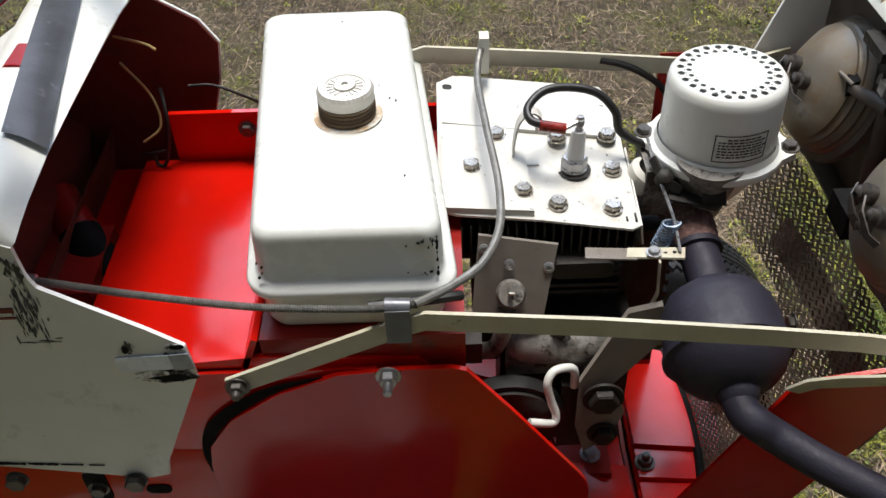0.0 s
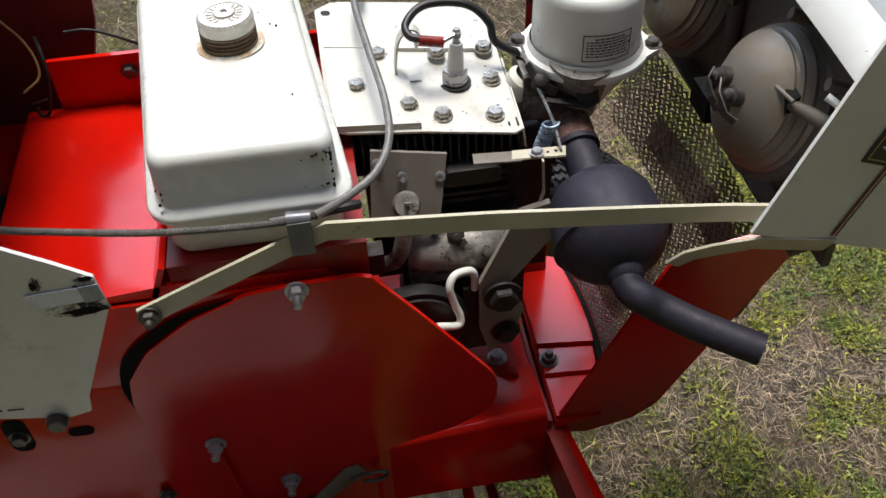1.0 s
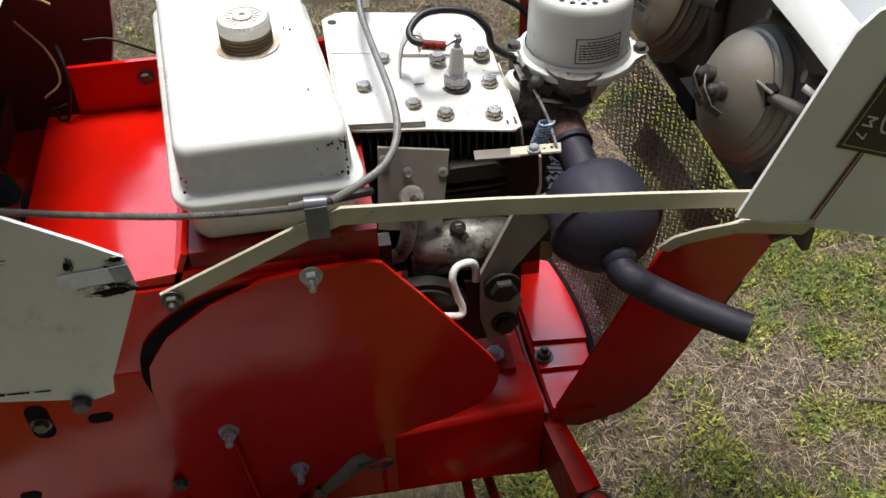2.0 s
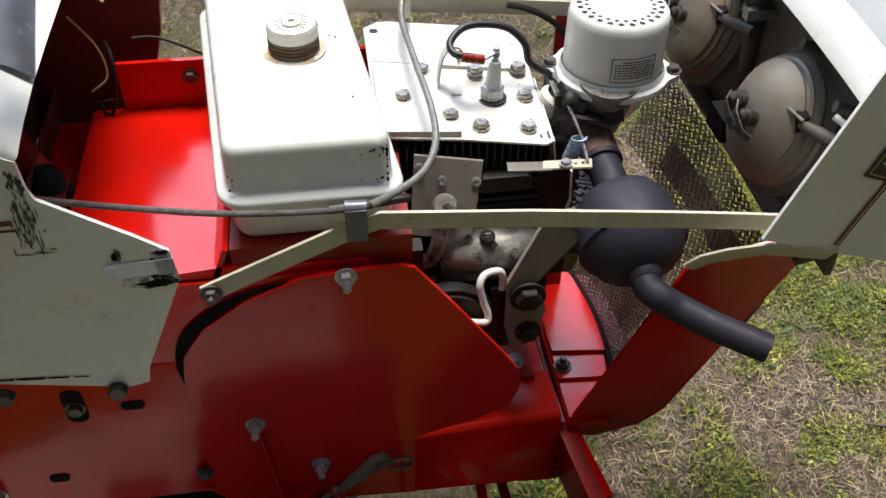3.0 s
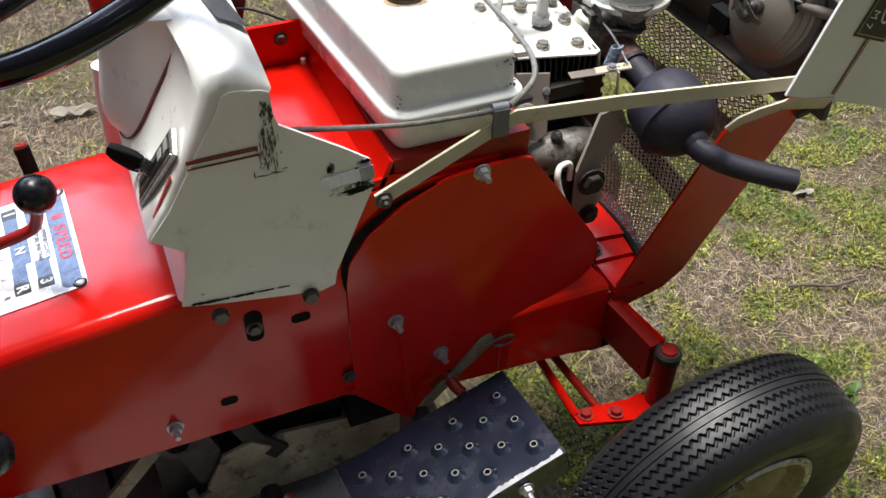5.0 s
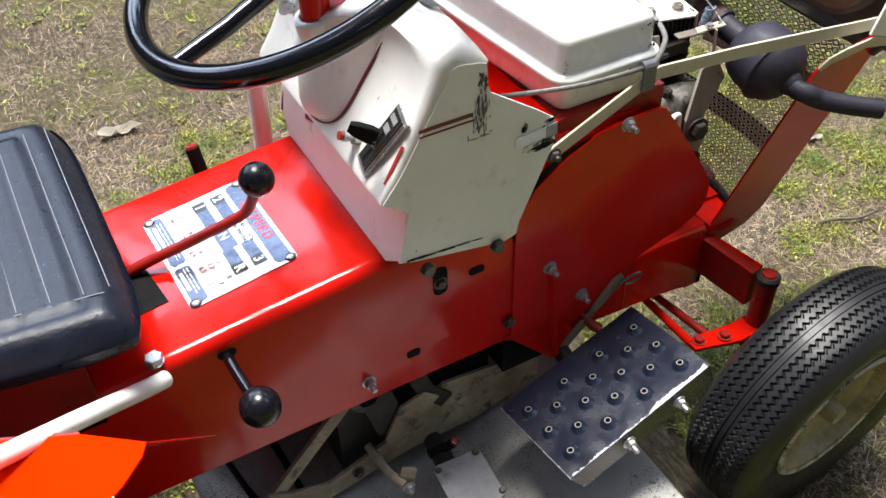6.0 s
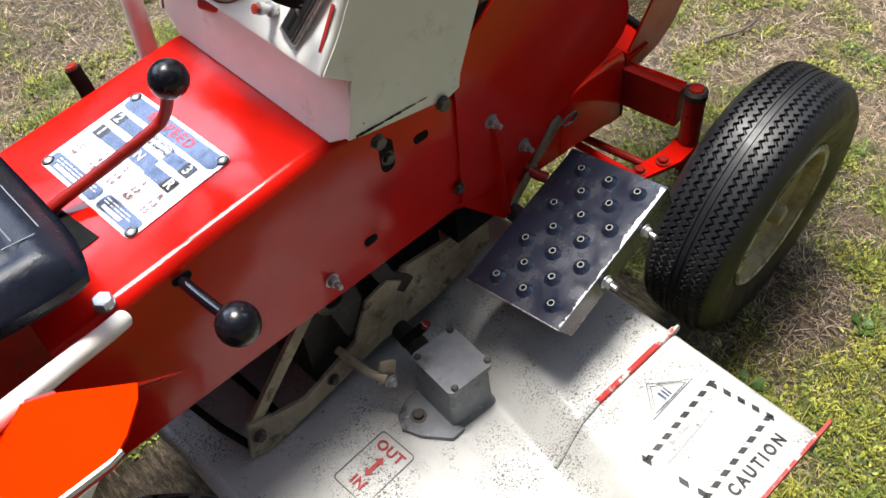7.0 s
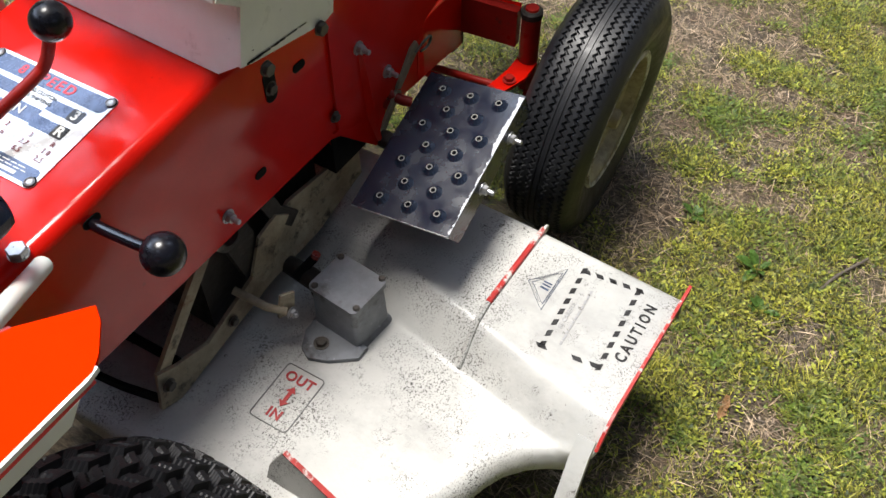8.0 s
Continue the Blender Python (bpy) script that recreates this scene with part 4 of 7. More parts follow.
bm = patch(dm, -0.0095, 0.0020, 0.024, 0.031, 0.0004, lift=0.0050)
patch(dm, -0.0085, 0.0010, 0.010, 0.018, 0.0004, bm, 0.0050)
part("plate_marking", bm, surface("plate_grey_print", (0.32, 0.32, 0.32), 0.4), throttle)
part("throttle_arm", strip([dm @ Vector((-0.003, -0.008, 0.004)), dm @ Vector((-0.002, -0.002, 0.012)), Vector((0.001, 0.702, 0.835))], 0.012, 0.0025, up=(0, 0, 1)), bare_steel, throttle)
tip_a, tip_b = Vector((0.0035, 0.700, 0.834)), Vector((-0.017, 0.7145, 0.845))
grip_d = (tip_b - tip_a).normalized()
rows = []
for t_, w_, h_ in ((0.0, 0.0085, 0.0032), (0.25, 0.0095, 0.0042), (0.75, 0.0075, 0.0042), (1.0, 0.0050, 0.0032)):
    p_ = tip_a.lerp(tip_b, t_)
    gu = (d_up - grip_d * d_up.dot(grip_d)).normalized()
    gv = grip_d.cross(gu)
    rows.append([p_ + gu * a * w_ + gv * b * h_ for a, b in rounded_rect(-1, 1, -1, 1, 0.4, 2)])
part("throttle_grip", loft(rows), black_scuff_shade, throttle, "black plastic throttle grip")
pm = dash_x(0.797)
part("choke_knob", turned([(0.007, 0), (0.007, 0.006), (0.004, 0.007), (0.004, 0.012), (0.0055, 0.013), (0.0055, 0.018), (0, 0.019)], (pm - 0.001, 0.757, 0.797), (-0.88, 0, 0.46), 18), zinc, dash)
part("choke_tip", turned([(0.0045, 0), (0.0045, 0.003), (0, 0.0035)], Vector((pm - 0.001, 0.757, 0.797)) + Vector((-0.88, 0, 0.46)).normalized() * 0.019, (-0.88, 0, 0.46), 14), red_wire, dash)
part("ignition_lock", turned([(0.013, 0), (0.013, 0.007), (0.010, 0.009), (0.006, 0.009), (0.006, 0.022), (0.009, 0.023), (0.009, 0.027), (0, 0.028)], (dash_x(0.845) - 0.001, 0.936, 0.845), (-0.88, 0, 0.46), 24), zinc, dash, "chrome ignition lock")
part("dash_stripe", strip([(dash_x(0.785) - 0.001, 0.690, 0.785), (dash_x(0.825) - 0.001, 0.687, 0.825)], 0.004, 0.0008, up=(0, 1, 0)), decal_red, dash)

# pinstripes and scuffs on the cowl's side
for z, w in ((0.0, 0.0038), (-0.0065, 0.0014)):
    part("side_stripe", strip([(0.036, COWL_N - 0.0006, 0.840 + z), (0.093, COWL_N - 0.0006, 0.840 + z)], w, 0.0008), decal_maroon, cowl)


def ragged(cx, cz, w, h, seed, y, steps=26):
    rng = random.Random(seed)
    return slab([(cx + w * math.cos(2 * math.pi * k / steps) * rng.uniform(0.55, 1.05), y, cz + h * math.sin(2 * math.pi * k / steps) * rng.uniform(0.55, 1.05)) for k in range(steps)], (0, -0.0005, 0))


for i, (cx, cz, w, h) in enumerate(((0.170, 0.776, 0.022, 0.0075), (0.180, 0.803, 0.008, 0.004), (0.152, 0.804, 0.004, 0.006), (0.178, 0.788, 0.012, 0.012))):
    part("paint_scuff", ragged(cx, cz, w, h, i, COWL_N - 0.0003), rubbed, cowl)
for i, (cx, cz, w, h) in enumerate(((0.174, 0.7745, 0.016, 0.0040), (0.182, 0.8035, 0.0065, 0.0026), (0.150, 0.8025, 0.0026, 0.0048))):
    part("paint_scuff", ragged(cx, cz, w, h, 40 + i, COWL_N - 0.0006), black_scuff_shade, cowl)
part("paint_scuff", ragged(0.1035, 0.8700, 0.0058, 0.017, 21, COWL_N - 0.0003), rubbed, cowl, "dark rubbed patch")
rng = random.Random(23)
bm = bmesh.new()
for k in range(80):
    z = 0.856 - 0.046 * rng.random() ** 1.4
    x = 0.1015 + rng.gauss(0.0, 0.0042) * (1.0 + (0.856 - z) * 14) - 0.05 * (0.856 - z)
    h, w_ = rng.uniform(0.002, 0.0075), rng.uniform(0.0002, 0.0007)
    if z < 0.815:
        h, w_ = w_, h
    slab([(x - w_, COWL_N - 0.0003, z), (x, COWL_N - 0.0003, z - h), (x + w_, COWL_N - 0.0003, z - h * 0.3), (x + w_ * 0.3, COWL_N - 0.0003, z + h * 0.6)], (0, -0.0004, 0), bm)
tagged(part("paint_streak", bm, surface("grey_scuff", (0.11, 0.112, 0.11), 0.6, tone=0.4, tone_scale=200), cowl), kind="stuff")
dull_tape = surface("dull_tape", (0.36, 0.39, 0.45), 0.4, metal=0.2, tone=0.3, tone_scale=70)
cm = axes((0.165, COWL_N - 0.0009, 0.790), (1, 0, 0.04), (0, 0, 1))
part("metal_tape", slab([cm @ Vector((x, y, 0)) for x, y in rounded_rect(-0.024, 0.024, -0.0065, 0.0065, 0.0035)], (0, -0.0008, 0)), foil, cowl, "bright metal tape patch")
part("metal_tape", slab([cm @ Vector((x, y, 0.001)) for x, y in ((0.012, -0.0068), (0.0245, -0.0062), (0.0240, 0.0080), (0.011, 0.0075))], (0, -0.0008, 0)), dull_tape, cowl)
# grey tape and a red band over the crown
def crown_z(x, y):
    s = (y - COWL_N) / (COWL_F - COWL_N)
    x += 0.075 * (y - COWL_N)
    base = 0.9070 - 9.0 * max(0.0, x - 0.080) ** 2
    return base + 0.011 * (1 - abs(2 * s - 1) ** 4)


def crown_strip(xs, ys, lift, droop=0.0):
    bm = bmesh.new()
    rows = [[bm.verts.new((x - 0.155 * (y - 0.75), y, crown_z(min(x, 0.112) - 0.155 * (y - 0.75), y) + lift - droop * max(0.0, x - 0.100))) for y in ys] for x in xs]
    for a, c in zip(rows, rows[1:]):
        for k in range(len(ys) - 1):
            bm.faces.new((a[k], a[k + 1], c[k + 1], c[k]))
    bmesh.ops.solidify(bm, geom=bm.faces[:], thickness=0.0010)
    return bm


part("duct_tape", crown_strip((0.089, 0.095, 0.101, 0.107, 0.113), (0.752, 0.78, 0.81, 0.85, 0.89, 0.93, 0.96), 0.003, 0.25), grey_tape, cowl, "loose strip of grey tape")
def band_z(x, y):
    return max(boss_top(x) + 0.0016, 0.0) if x < 0.062 else crown_z(x, y) + 0.0016


bm = bmesh.new()
rows = [[bm.verts.new((x, y, band_z(x, y))) for y in (0.827, 0.837, 0.846, 0.855)] for x in (0.020, 0.035, 0.050, 0.060, 0.066, 0.073, 0.080, 0.085)]
for r0, r1 in zip(rows, rows[1:]):
    for k in range(3):
        bm.faces.new((r0[k], r0[k + 1], r1[k + 1], r1[k]))
bmesh.ops.solidify(bm, geom=bm.faces[:], thickness=0.0010)
part("crown_stripe", bm, bright_band, cowl, "red band over the crown")
# loose wires inside the cowl
for i, pts in enumerate((((0.08, 0.98, 0.83), (0.10, 0.975, 0.80), (0.105, 0.965, 0.775), (0.09, 0.955, 0.765)), ((0.085, 0.97, 0.86), (0.11, 0.965, 0.855), (0.12, 0.96, 0.852)))):
    part("loose_wire", tube(smooth(pts), 0.0012, 6), decal_gold, cowl)
part("hook_wire", tube(smooth(((0.106, 0.985, 0.800), (0.113, 0.965, 0.797), (0.114, 0.955, 0.775), (0.106, 0.952, 0.745), (0.098, 0.953, 0.742), (0.096, 0.955, 0.75))), 0.0016, 8), black_wire, tractor)
part("loose_wire", tube(smooth(((0.085, 0.955, 0.752), (0.098, 0.951, 0.756), (0.108, 0.952, 0.758))), 0.0014, 6), black_wire, tractor)
part("stay_wire", tube(smooth(((0.130, 0.988, 0.800), (0.150, 0.99, 0.7985), (0.172, 0.99, 0.789), (0.205, 0.99, 0.769))), 0.0014, 8), black_wire, tractor)
part("steering_shaft_box", block((0.02, 0.80, 0.67), (0.075, 0.88, 0.735), 0.008), dull_shaded_red, tractor)

# ---- steering wheel ----
u = boss_axis.cross(Vector((0, 1, 0))).normalized()
v = boss_axis.cross(u)
R = 0.168
wheel = part("steering_wheel", tube([WHEEL + R * (u * math.cos(a) + v * math.sin(a)) for a in np.linspace(0, 2 * math.pi, 96, endpoint=False)], 0.0115, 16, closed=True), black_gloss, tractor, "glossy black steering wheel rim")
for a in (18, 138, 258):
    d = u * math.cos(radians(a)) + v * math.sin(radians(a))
    part("spoke", tube([WHEEL - boss_axis * 0.02 + d * 0.02, WHEEL - boss_axis * 0.012 + d * 0.10, WHEEL + d * R], [0.010, 0.0085, 0.008], 12), black_gloss, wheel)
part("hub", turned([(0.0, -0.035), (0.024, -0.035), (0.03, -0.02), (0.03, 0.0), (0.022, 0.008), (0, 0.01)], WHEEL, boss_axis, 32), black_gloss, wheel)
part("steering_column", tube([foot, WHEEL - boss_axis * 0.03], 0.0148, 24), red_paint, tractor, "red steering column")

# ---- throttle cable ----
cable = part("throttle_cable", tube(smooth(((0.092, 0.706, 0.840), (0.128, 0.704, 0.833), (0.161, 0.702, 0.827), (0.23, 0.700, 0.8155), (0.300, 0.700, 0.8105), (0.33, 0.704, 0.809)), 96), [0.0021 + 0.0006 * (k % 2) for k in range(481)], 10), cable_steel, tractor, "ribbed steel cable sheath", 20)
part("cable_loop", tube(smooth(((0.33, 0.704, 0.809), (0.354, 0.722, 0.807), (0.375, 0.742, 0.808), (0.388, 0.775, 0.810), (0.390, 0.820, 0.814), (0.384, 0.880, 0.822), (0.380, 0.945, 0.826), (0.386, 0.982, 0.838))), 0.0030, 10), cable_steel, cable)
part("cable_end", tube([(0.080, 0.706, 0.842), (0.098, 0.706, 0.8385)], 0.0042, 12), zinc, cable)
part("cable_tie", bevel(box(bmesh.new(), (0.383, 0.9715, 0.812), (0.391, 0.984, 0.845)), 0.002), nylon, cable, "white nylon cable tie")
part("clamp_wire", tube(smooth(((0.30, 0.7055, 0.807), (0.325, 0.709, 0.806), (0.352, 0.716, 0.803), (0.36, 0.72, 0.80))), 0.0035, 8), black_wire, cable)

# ---- engine ----
def head_z(x, y):
    return 0.7725 + 0.15 * (y - 0.84) - 0.09 * (x - 0.46)


def head_plate(outline, lift, thick):
    return slab([(x, y, head_z(x, y) + lift) for x, y in outline], (0, 0, thick))


shroud = part("head_shroud", bevel(head_plate([(0.346, 0.830), (0.360, 0.826), (0.420, 0.824), (0.492, 0.818), (0.4985, 0.822), (0.4965, 0.905), (0.4955, 0.958), (0.486, 0.978), (0.360, 0.984), (0.346, 0.974)], -0.002, 0.002), 0.0006, 1), head_paint, tractor, "cream engine shroud with chipped paint and soot specks")
part("shroud_fold", slab([(0.4985, 0.822, head_z(0.4985, 0.822)), (0.502, 0.824, 0.745), (0.501, 0.845, 0.735), (0.4975, 0.905, head_z(0.4975, 0.905))], (0.0015, 0, 0)), head_paint, shroud)
part("shroud_plate", bevel(head_plate([(0.349, 0.8275), (0.418, 0.8275), (0.4155, 0.878), (0.408, 0.915), (0.349, 0.918)], 0.0004, 0.005), 0.0006, 1), head_paint, shroud)
part("shroud_plate", bevel(head_plate([(0.350, 0.922), (0.408, 0.918), (0.492, 0.913), (0.492, 0.952), (0.480, 0.974), (0.366, 0.980), (0.350, 0.966)], 0.0004, 0.003), 0.0006, 1), head_paint, shroud)
# flat dark colour for the shade in openings that are not cut
hole_shade = surface("shroud_hole_shade", (0.02, 0.018, 0.016), 0.8)
part("shroud_hole", head_plate([(0.355 + a, 0.965 + b) for a, b in rounded_rect(-0.004, 0.004, -0.003, 0.003, 0.0025)], 0.0034, 0.0004), hole_shade, shroud)
head_bolt = hex_bolt(0.0069, 0.0062, washer=1.15)
for i, (x, y) in enumerate(((0.437, 0.8395), (0.479, 0.8375), (0.372, 0.872), (0.411, 0.848), (0.393, 0.908), (0.498 - 0.014, 0.878), (0.443, 0.908), (0.484, 0.912))):
    lift = 0.0035 if (x < 0.416 or y > 0.90) else 0.0
    fix("head_bolt", head_bolt, bolt_steel if i in (2, 3, 4, 0) else dirty_bolt, shroud, pose(x, y, head_z(x, y) + lift, 0, 0, 17 * i))
# spark plug in its opening
px, py = 0.4535, 0.878
part("plug_opening", turned([(0, 0.0006), (0.0135, 0.0006), (0.0135, 0.0002)], (px, py, head_z(px, py))), hole_shade, shroud)
plug_z = head_z(px, py)
plug = part("spark_plug", turned([(r_, 0.012 + (h_ - 0.012) * 0.86) for r_, h_ in ((0.0072, 0.012), (0.0068, 0.020), (0.0062, 0.030), (0.0052, 0.040), (0.0034, 0.041), (0.003, 0.043), (0.0022, 0.043), (0.0022, 0.046), (0.0036, 0.047), (0.0036, 0.052), (0.0022, 0.054), (0, 0.054))], (px, py, plug_z), (0.05, 0.05, 1), 20), porcelain, tractor, "white ceramic spark plug")
fix("plug_hex", hex_bolt(0.0105, 0.011, washer=1.0), zinc, plug, pose(px, py, plug_z + 0.0015))
part("plug_tip", turned([(0.0037, 0.0415), (0.0039, 0.0450), (0.0025, 0.049), (0, 0.0495)], (px, py, plug_z), (0.05, 0.05, 1), 14), zinc, plug)
# ignition lead held by a clip
lead = part("ignition_lead", tube(smooth(((0.428, 0.874, 0.825), (0.418, 0.880, 0.826), (0.417, 0.892, 0.830), (0.430, 0.904, 0.836), (0.450, 0.908, 0.836), (0.472, 0.906, 0.831), (0.486, 0.899, 0.818), (0.492, 0.896, 0.800), (0.520, 0.893, 0.786), (0.540, 0.91, 0.776))), 0.0034, 12), black_wire, tractor, "black ignition lead with a red boot")
part("lead_boot", tube([(0.424, 0.8745, 0.8245), (0.444, 0.8742, 0.8205)], 0.0045, 12), red_wire, lead)
part("lead_clip", tube([(0.443, 0.8742, 0.8207), (0.455, 0.879, 0.824)], 0.0018, 8), zinc, lead)
part("lead_bracket", strip(smooth(((0.405, 0.888, 0.781), (0.407, 0.888, 0.806), (0.411, 0.888, 0.822), (0.420, 0.888, 0.829), (0.427, 0.888, 0.822), (0.423, 0.888, 0.812))), 0.010, 0.0015, up=(0, 1, 0)), head_paint, lead, "bent cream clip")
part("lead_bracket", block((0.396, 0.880, 0.7815), (0.426, 0.896, 0.7835), 0.0005), head_paint, lead)
# cylinder fins, block and crank housing
engine = part("engine_block", block((0.372, 0.838, 0.600), (0.492, 0.965, 0.742), 0.006), cast_iron, tractor, "dark oily cast engine block")
part("blower_housing", block((0.494, 0.866, 0.56), (0.538, 0.962, 0.722), 0.008), cast_iron, engine, "dark finned blower housing")
for k in range(8):
    part("housing_fin", block((0.5385, 0.868, 0.600 + 0.014 * k), (0.5425, 0.955, 0.605 + 0.014 * k), 0.0008, 1), cast_iron, engine)
fin = finish(slab([(0, 0, 0.0), (0, 0.030, 0.0), (0, 0.030, 0.030), (0, 0.004, 0.030), (0, 0, 0.024)], (0.0016, 0, 0)), "cooling_fin")
for k in range(20):
    fix("cooling_fin", fin, cast_iron, engine, pose(0.362 + 0.0070 * k, 0.822, 0.7385))
part("fin_plate", block((0.358, 0.826, 0.7345), (0.497, 0.96, 0.7385), 0.001), cast_iron, engine)
for k in range(4):
    part("side_fin", block((0.425, 0.818 - 0.002 * (k % 2), 0.700 + 0.009 * k), (0.487, 0.845, 0.7035 + 0.009 * k), 0.001), cast_iron, engine)
part("valve_cover", bevel(loft([[(x, 0.812, z) for x, z in rounded_rect(0.432, 0.480, 0.722, 0.738, 0.006)], [(x, 0.840, z) for x, z in rounded_rect(0.428, 0.484, 0.716, 0.742, 0.008)]]), 0.001, 1), cast_iron, engine)
part("engine_side", block((0.392, 0.800, 0.560), (0.500, 0.860, 0.672), 0.010, 3), cast_iron, engine)
part("crank_housing", tube([(0.398, 0.798, 0.667), (0.408, 0.797, 0.669), (0.47, 0.796, 0.668), (0.492, 0.797, 0.667)], [0.014, 0.019, 0.020, 0.014], 24), alloy, engine, "dirty alloy crank housing")
part("housing_flange", block((0.396, 0.786, 0.640), (0.488, 0.815, 0.656), 0.005), alloy, engine)
for x, z in ((0.437, 0.690), (0.441, 0.681)):
    fix("housing_bolt", hex_bolt(0.0055, 0.006, stud=0.003), dirty_bolt, engine, pose(x, 0.789, z, 60, 0, 0))
part("crankcase_front", block((0.490, 0.885, 0.56), (0.520, 0.958, 0.70), 0.010, 3), cast_iron, engine)
part("front_plate", block((0.490, 0.845, 0.62), (0.508, 0.96, 0.738), 0.004), cast_iron, engine)
# control plate with its knob
panel = part("control_plate", bevel(slab([(0.375, 0.816, 0.767), (0.4355, 0.815, 0.7555), (0.4235, 0.788, 0.700), (0.410, 0.786, 0.694), (0.368, 0.790, 0.70)], (0.0003, 0.0018, 0.0006)), 0.0006, 1), tan_plate, tractor, "dull tan control plate")
for x, y, z in ((0.398, 0.8058, 0.7455), (0.4285, 0.8068, 0.740), (0.379, 0.811, 0.757)):
    part("plate_rivet", turned([(0.0042, -0.001), (0.0042, 0.0015), (0.0022, 0.002), (0.002, 0.001), (0, 0.001)], (x, y, z), (0, -0.9, 0.4), 14), zinc, panel)
knob = part("control_knob", turned([(0.0115, 0.0), (0.0115, 0.006), (0.0095, 0.009), (0, 0.009)], (0.3985, 0.795, 0.725), (0, -0.75, 0.66), 24), alloy, panel, "pale winged control knob")
part("knob_wing", slab([Vector((0.3985, 0.789, 0.731)) + Vector((a, b * -0.75 - c * 0.66, b * 0.66 - c * -0.75)) for a, b, c in ((-0.0025, 0, 0.012), (-0.0025, 0.015, 0.010), (-0.0025, 0.015, -0.010), (-0.0025, 0, -0.012))], (0.004, 0, 0)), nylon, knob)
part("fuel_pipe", tube(smooth(((0.396, 0.79, 0.712), (0.392, 0.785, 0.69), (0.385, 0.79, 0.668), (0.372, 0.80, 0.655))), 0.007, 12), alloy, tractor)
part("fuel_block", block((0.360, 0.756, 0.690), (0.375, 0.772, 0.712), 0.003), cast_iron, tractor)
part("support_end", block((0.340, 0.722, 0.700), (0.362, 0.752, 0.724), 0.002), red_paint, tractor)
# linkage bracket, spring and wires at the carburettor
bracket = part("linkage_bracket", bevel(slab([(0.486, 0.803, 0.750), (0.530, 0.801, 0.749), (0.532, 0.811, 0.7505), (0.488, 0.811, 0.752)], (0, 0.0005, 0.0015)), 0.0004, 1), bar_paint, tractor, "cream linkage bracket")
part("linkage_bar", bevel(slab([(0.455, 0.802, 0.7515), (0.494, 0.801, 0.7495), (0.495, 0.812, 0.7505), (0.456, 0.813, 0.7525)], (0, 0.0003, 0.0012)), 0.0004, 1), tan_plate, bracket, "grey steel bar under the fins")
fix("bracket_screw", hex_bolt(0.0045, 0.004), zinc, bracket, pose(0.507, 0.806, 0.7525))
for x in (0.516, 0.523):
    part("bracket_hole", turned([(0, 0.0004), (0.0015, 0.0004), (0.0015, 0)], (x, 0.807, 0.7515)), hole_shade, bracket)
coil = [Vector((0.516 + 0.0065 * math.cos(a) + a * 0.00012, 0.825 + 0.005 * math.sin(a), 0.743 + a * 0.00040)) for a in np.linspace(0, 2 * math.pi * 9, 140)]
part("governor_spring", tube(coil, 0.0011, 6), blue_spring, tractor, "blue plated coil spring")
part("governor_wire", tube(smooth(((0.527, 0.806, 0.753), (0.524, 0.83, 0.768), (0.514, 0.862, 0.790), (0.5105, 0.885, 0.802))), 0.0013, 8), zinc, tractor)
part("frame_wire", strip([(0.510, 0.797, 0.752), (0.512, 0.796, 0.72), (0.503, 0.792, 0.69)], 0.004, 0.0015, up=(0, 1, 0)), bar_paint, tractor)
part("carburettor", bevel(box(bmesh.new(), (0.508, 0.862, 0.742), (0.552, 0.905, 0.786)), 0.006, 3), alloy, tractor, "dirty alloy carburettor")
part("carburettor_bowl", turned([(0.012, 0), (0.014, 0.004), (0.014, 0.018), (0.010, 0.022)], (0.505, 0.880, 0.760), (0.4, -0.2, 0.9), 24), nylon, tractor, "cream plastic elbow")
part("carburettor_arm", strip([(0.512, 0.868, 0.795), (0.518, 0.852, 0.786), (0.532, 0.846, 0.780)], 0.007, 0.002, up=(0, 0.4, 1)), cast_iron, tractor)
part("throttle_pivot", turned([(0.006, 0), (0.006, 0.012), (0.003, 0.014), (0, 0.014)], (0.519, 0.858, 0.780), (0.1, -0.5, 0.8), 16), cast_iron, tractor)
part("intake_plate", bevel(slab([(0.522, 0.842, 0.773), (0.556, 0.832, 0.770), (0.566, 0.838, 0.771), (0.566, 0.87, 0.776), (0.528, 0.872, 0.778)], (0, 0, 0.002)), 0.0005, 1), cast_iron, tractor, "dark oily intake bracket")
part("intake_plate", slab([(0.548, 0.838, 0.772), (0.566, 0.836, 0.771), (0.562, 0.850, 0.805), (0.546, 0.852, 0.806)], (0, 0.002, 0)), cast_iron, tractor)
part("carburettor_body", tube([(0.556, 0.868, 0.745), (0.556, 0.862, 0.80)], [0.016, 0.028], 28), alloy, tractor)
part("red_stay", block((0.545, 0.875, 0.70), (0.560, 0.89, 0.765), 0.002), red_paint, tractor)
part("far_cable", tube(smooth(((0.49, 1.0, 0.804), (0.509, 1.0, 0.799), (0.527, 1.0, 0.790), (0.548, 1.0, 0.773), (0.56, 0.99, 0.75))), 0.003, 10), black_wire, tractor)

# air cleaner
FC = Vector((0.566, 0.890, 0.788))
FS = 1.17
cleaner = part("air_cleaner", turned([(0.024, -0.040), (0.030, -0.030), (0.040, -0.012), (0.046, -0.003), (0.0530, 0.0), (0.0538, 0.004), (0.0530, 0.0065), (0.0485, 0.0075), (0.0475, 0.0105), (0.0465, 0.013)], FC, (0, 0, 1), 64), worn_cream, tractor, "cream canister air cleaner with a perforated lid", 40)


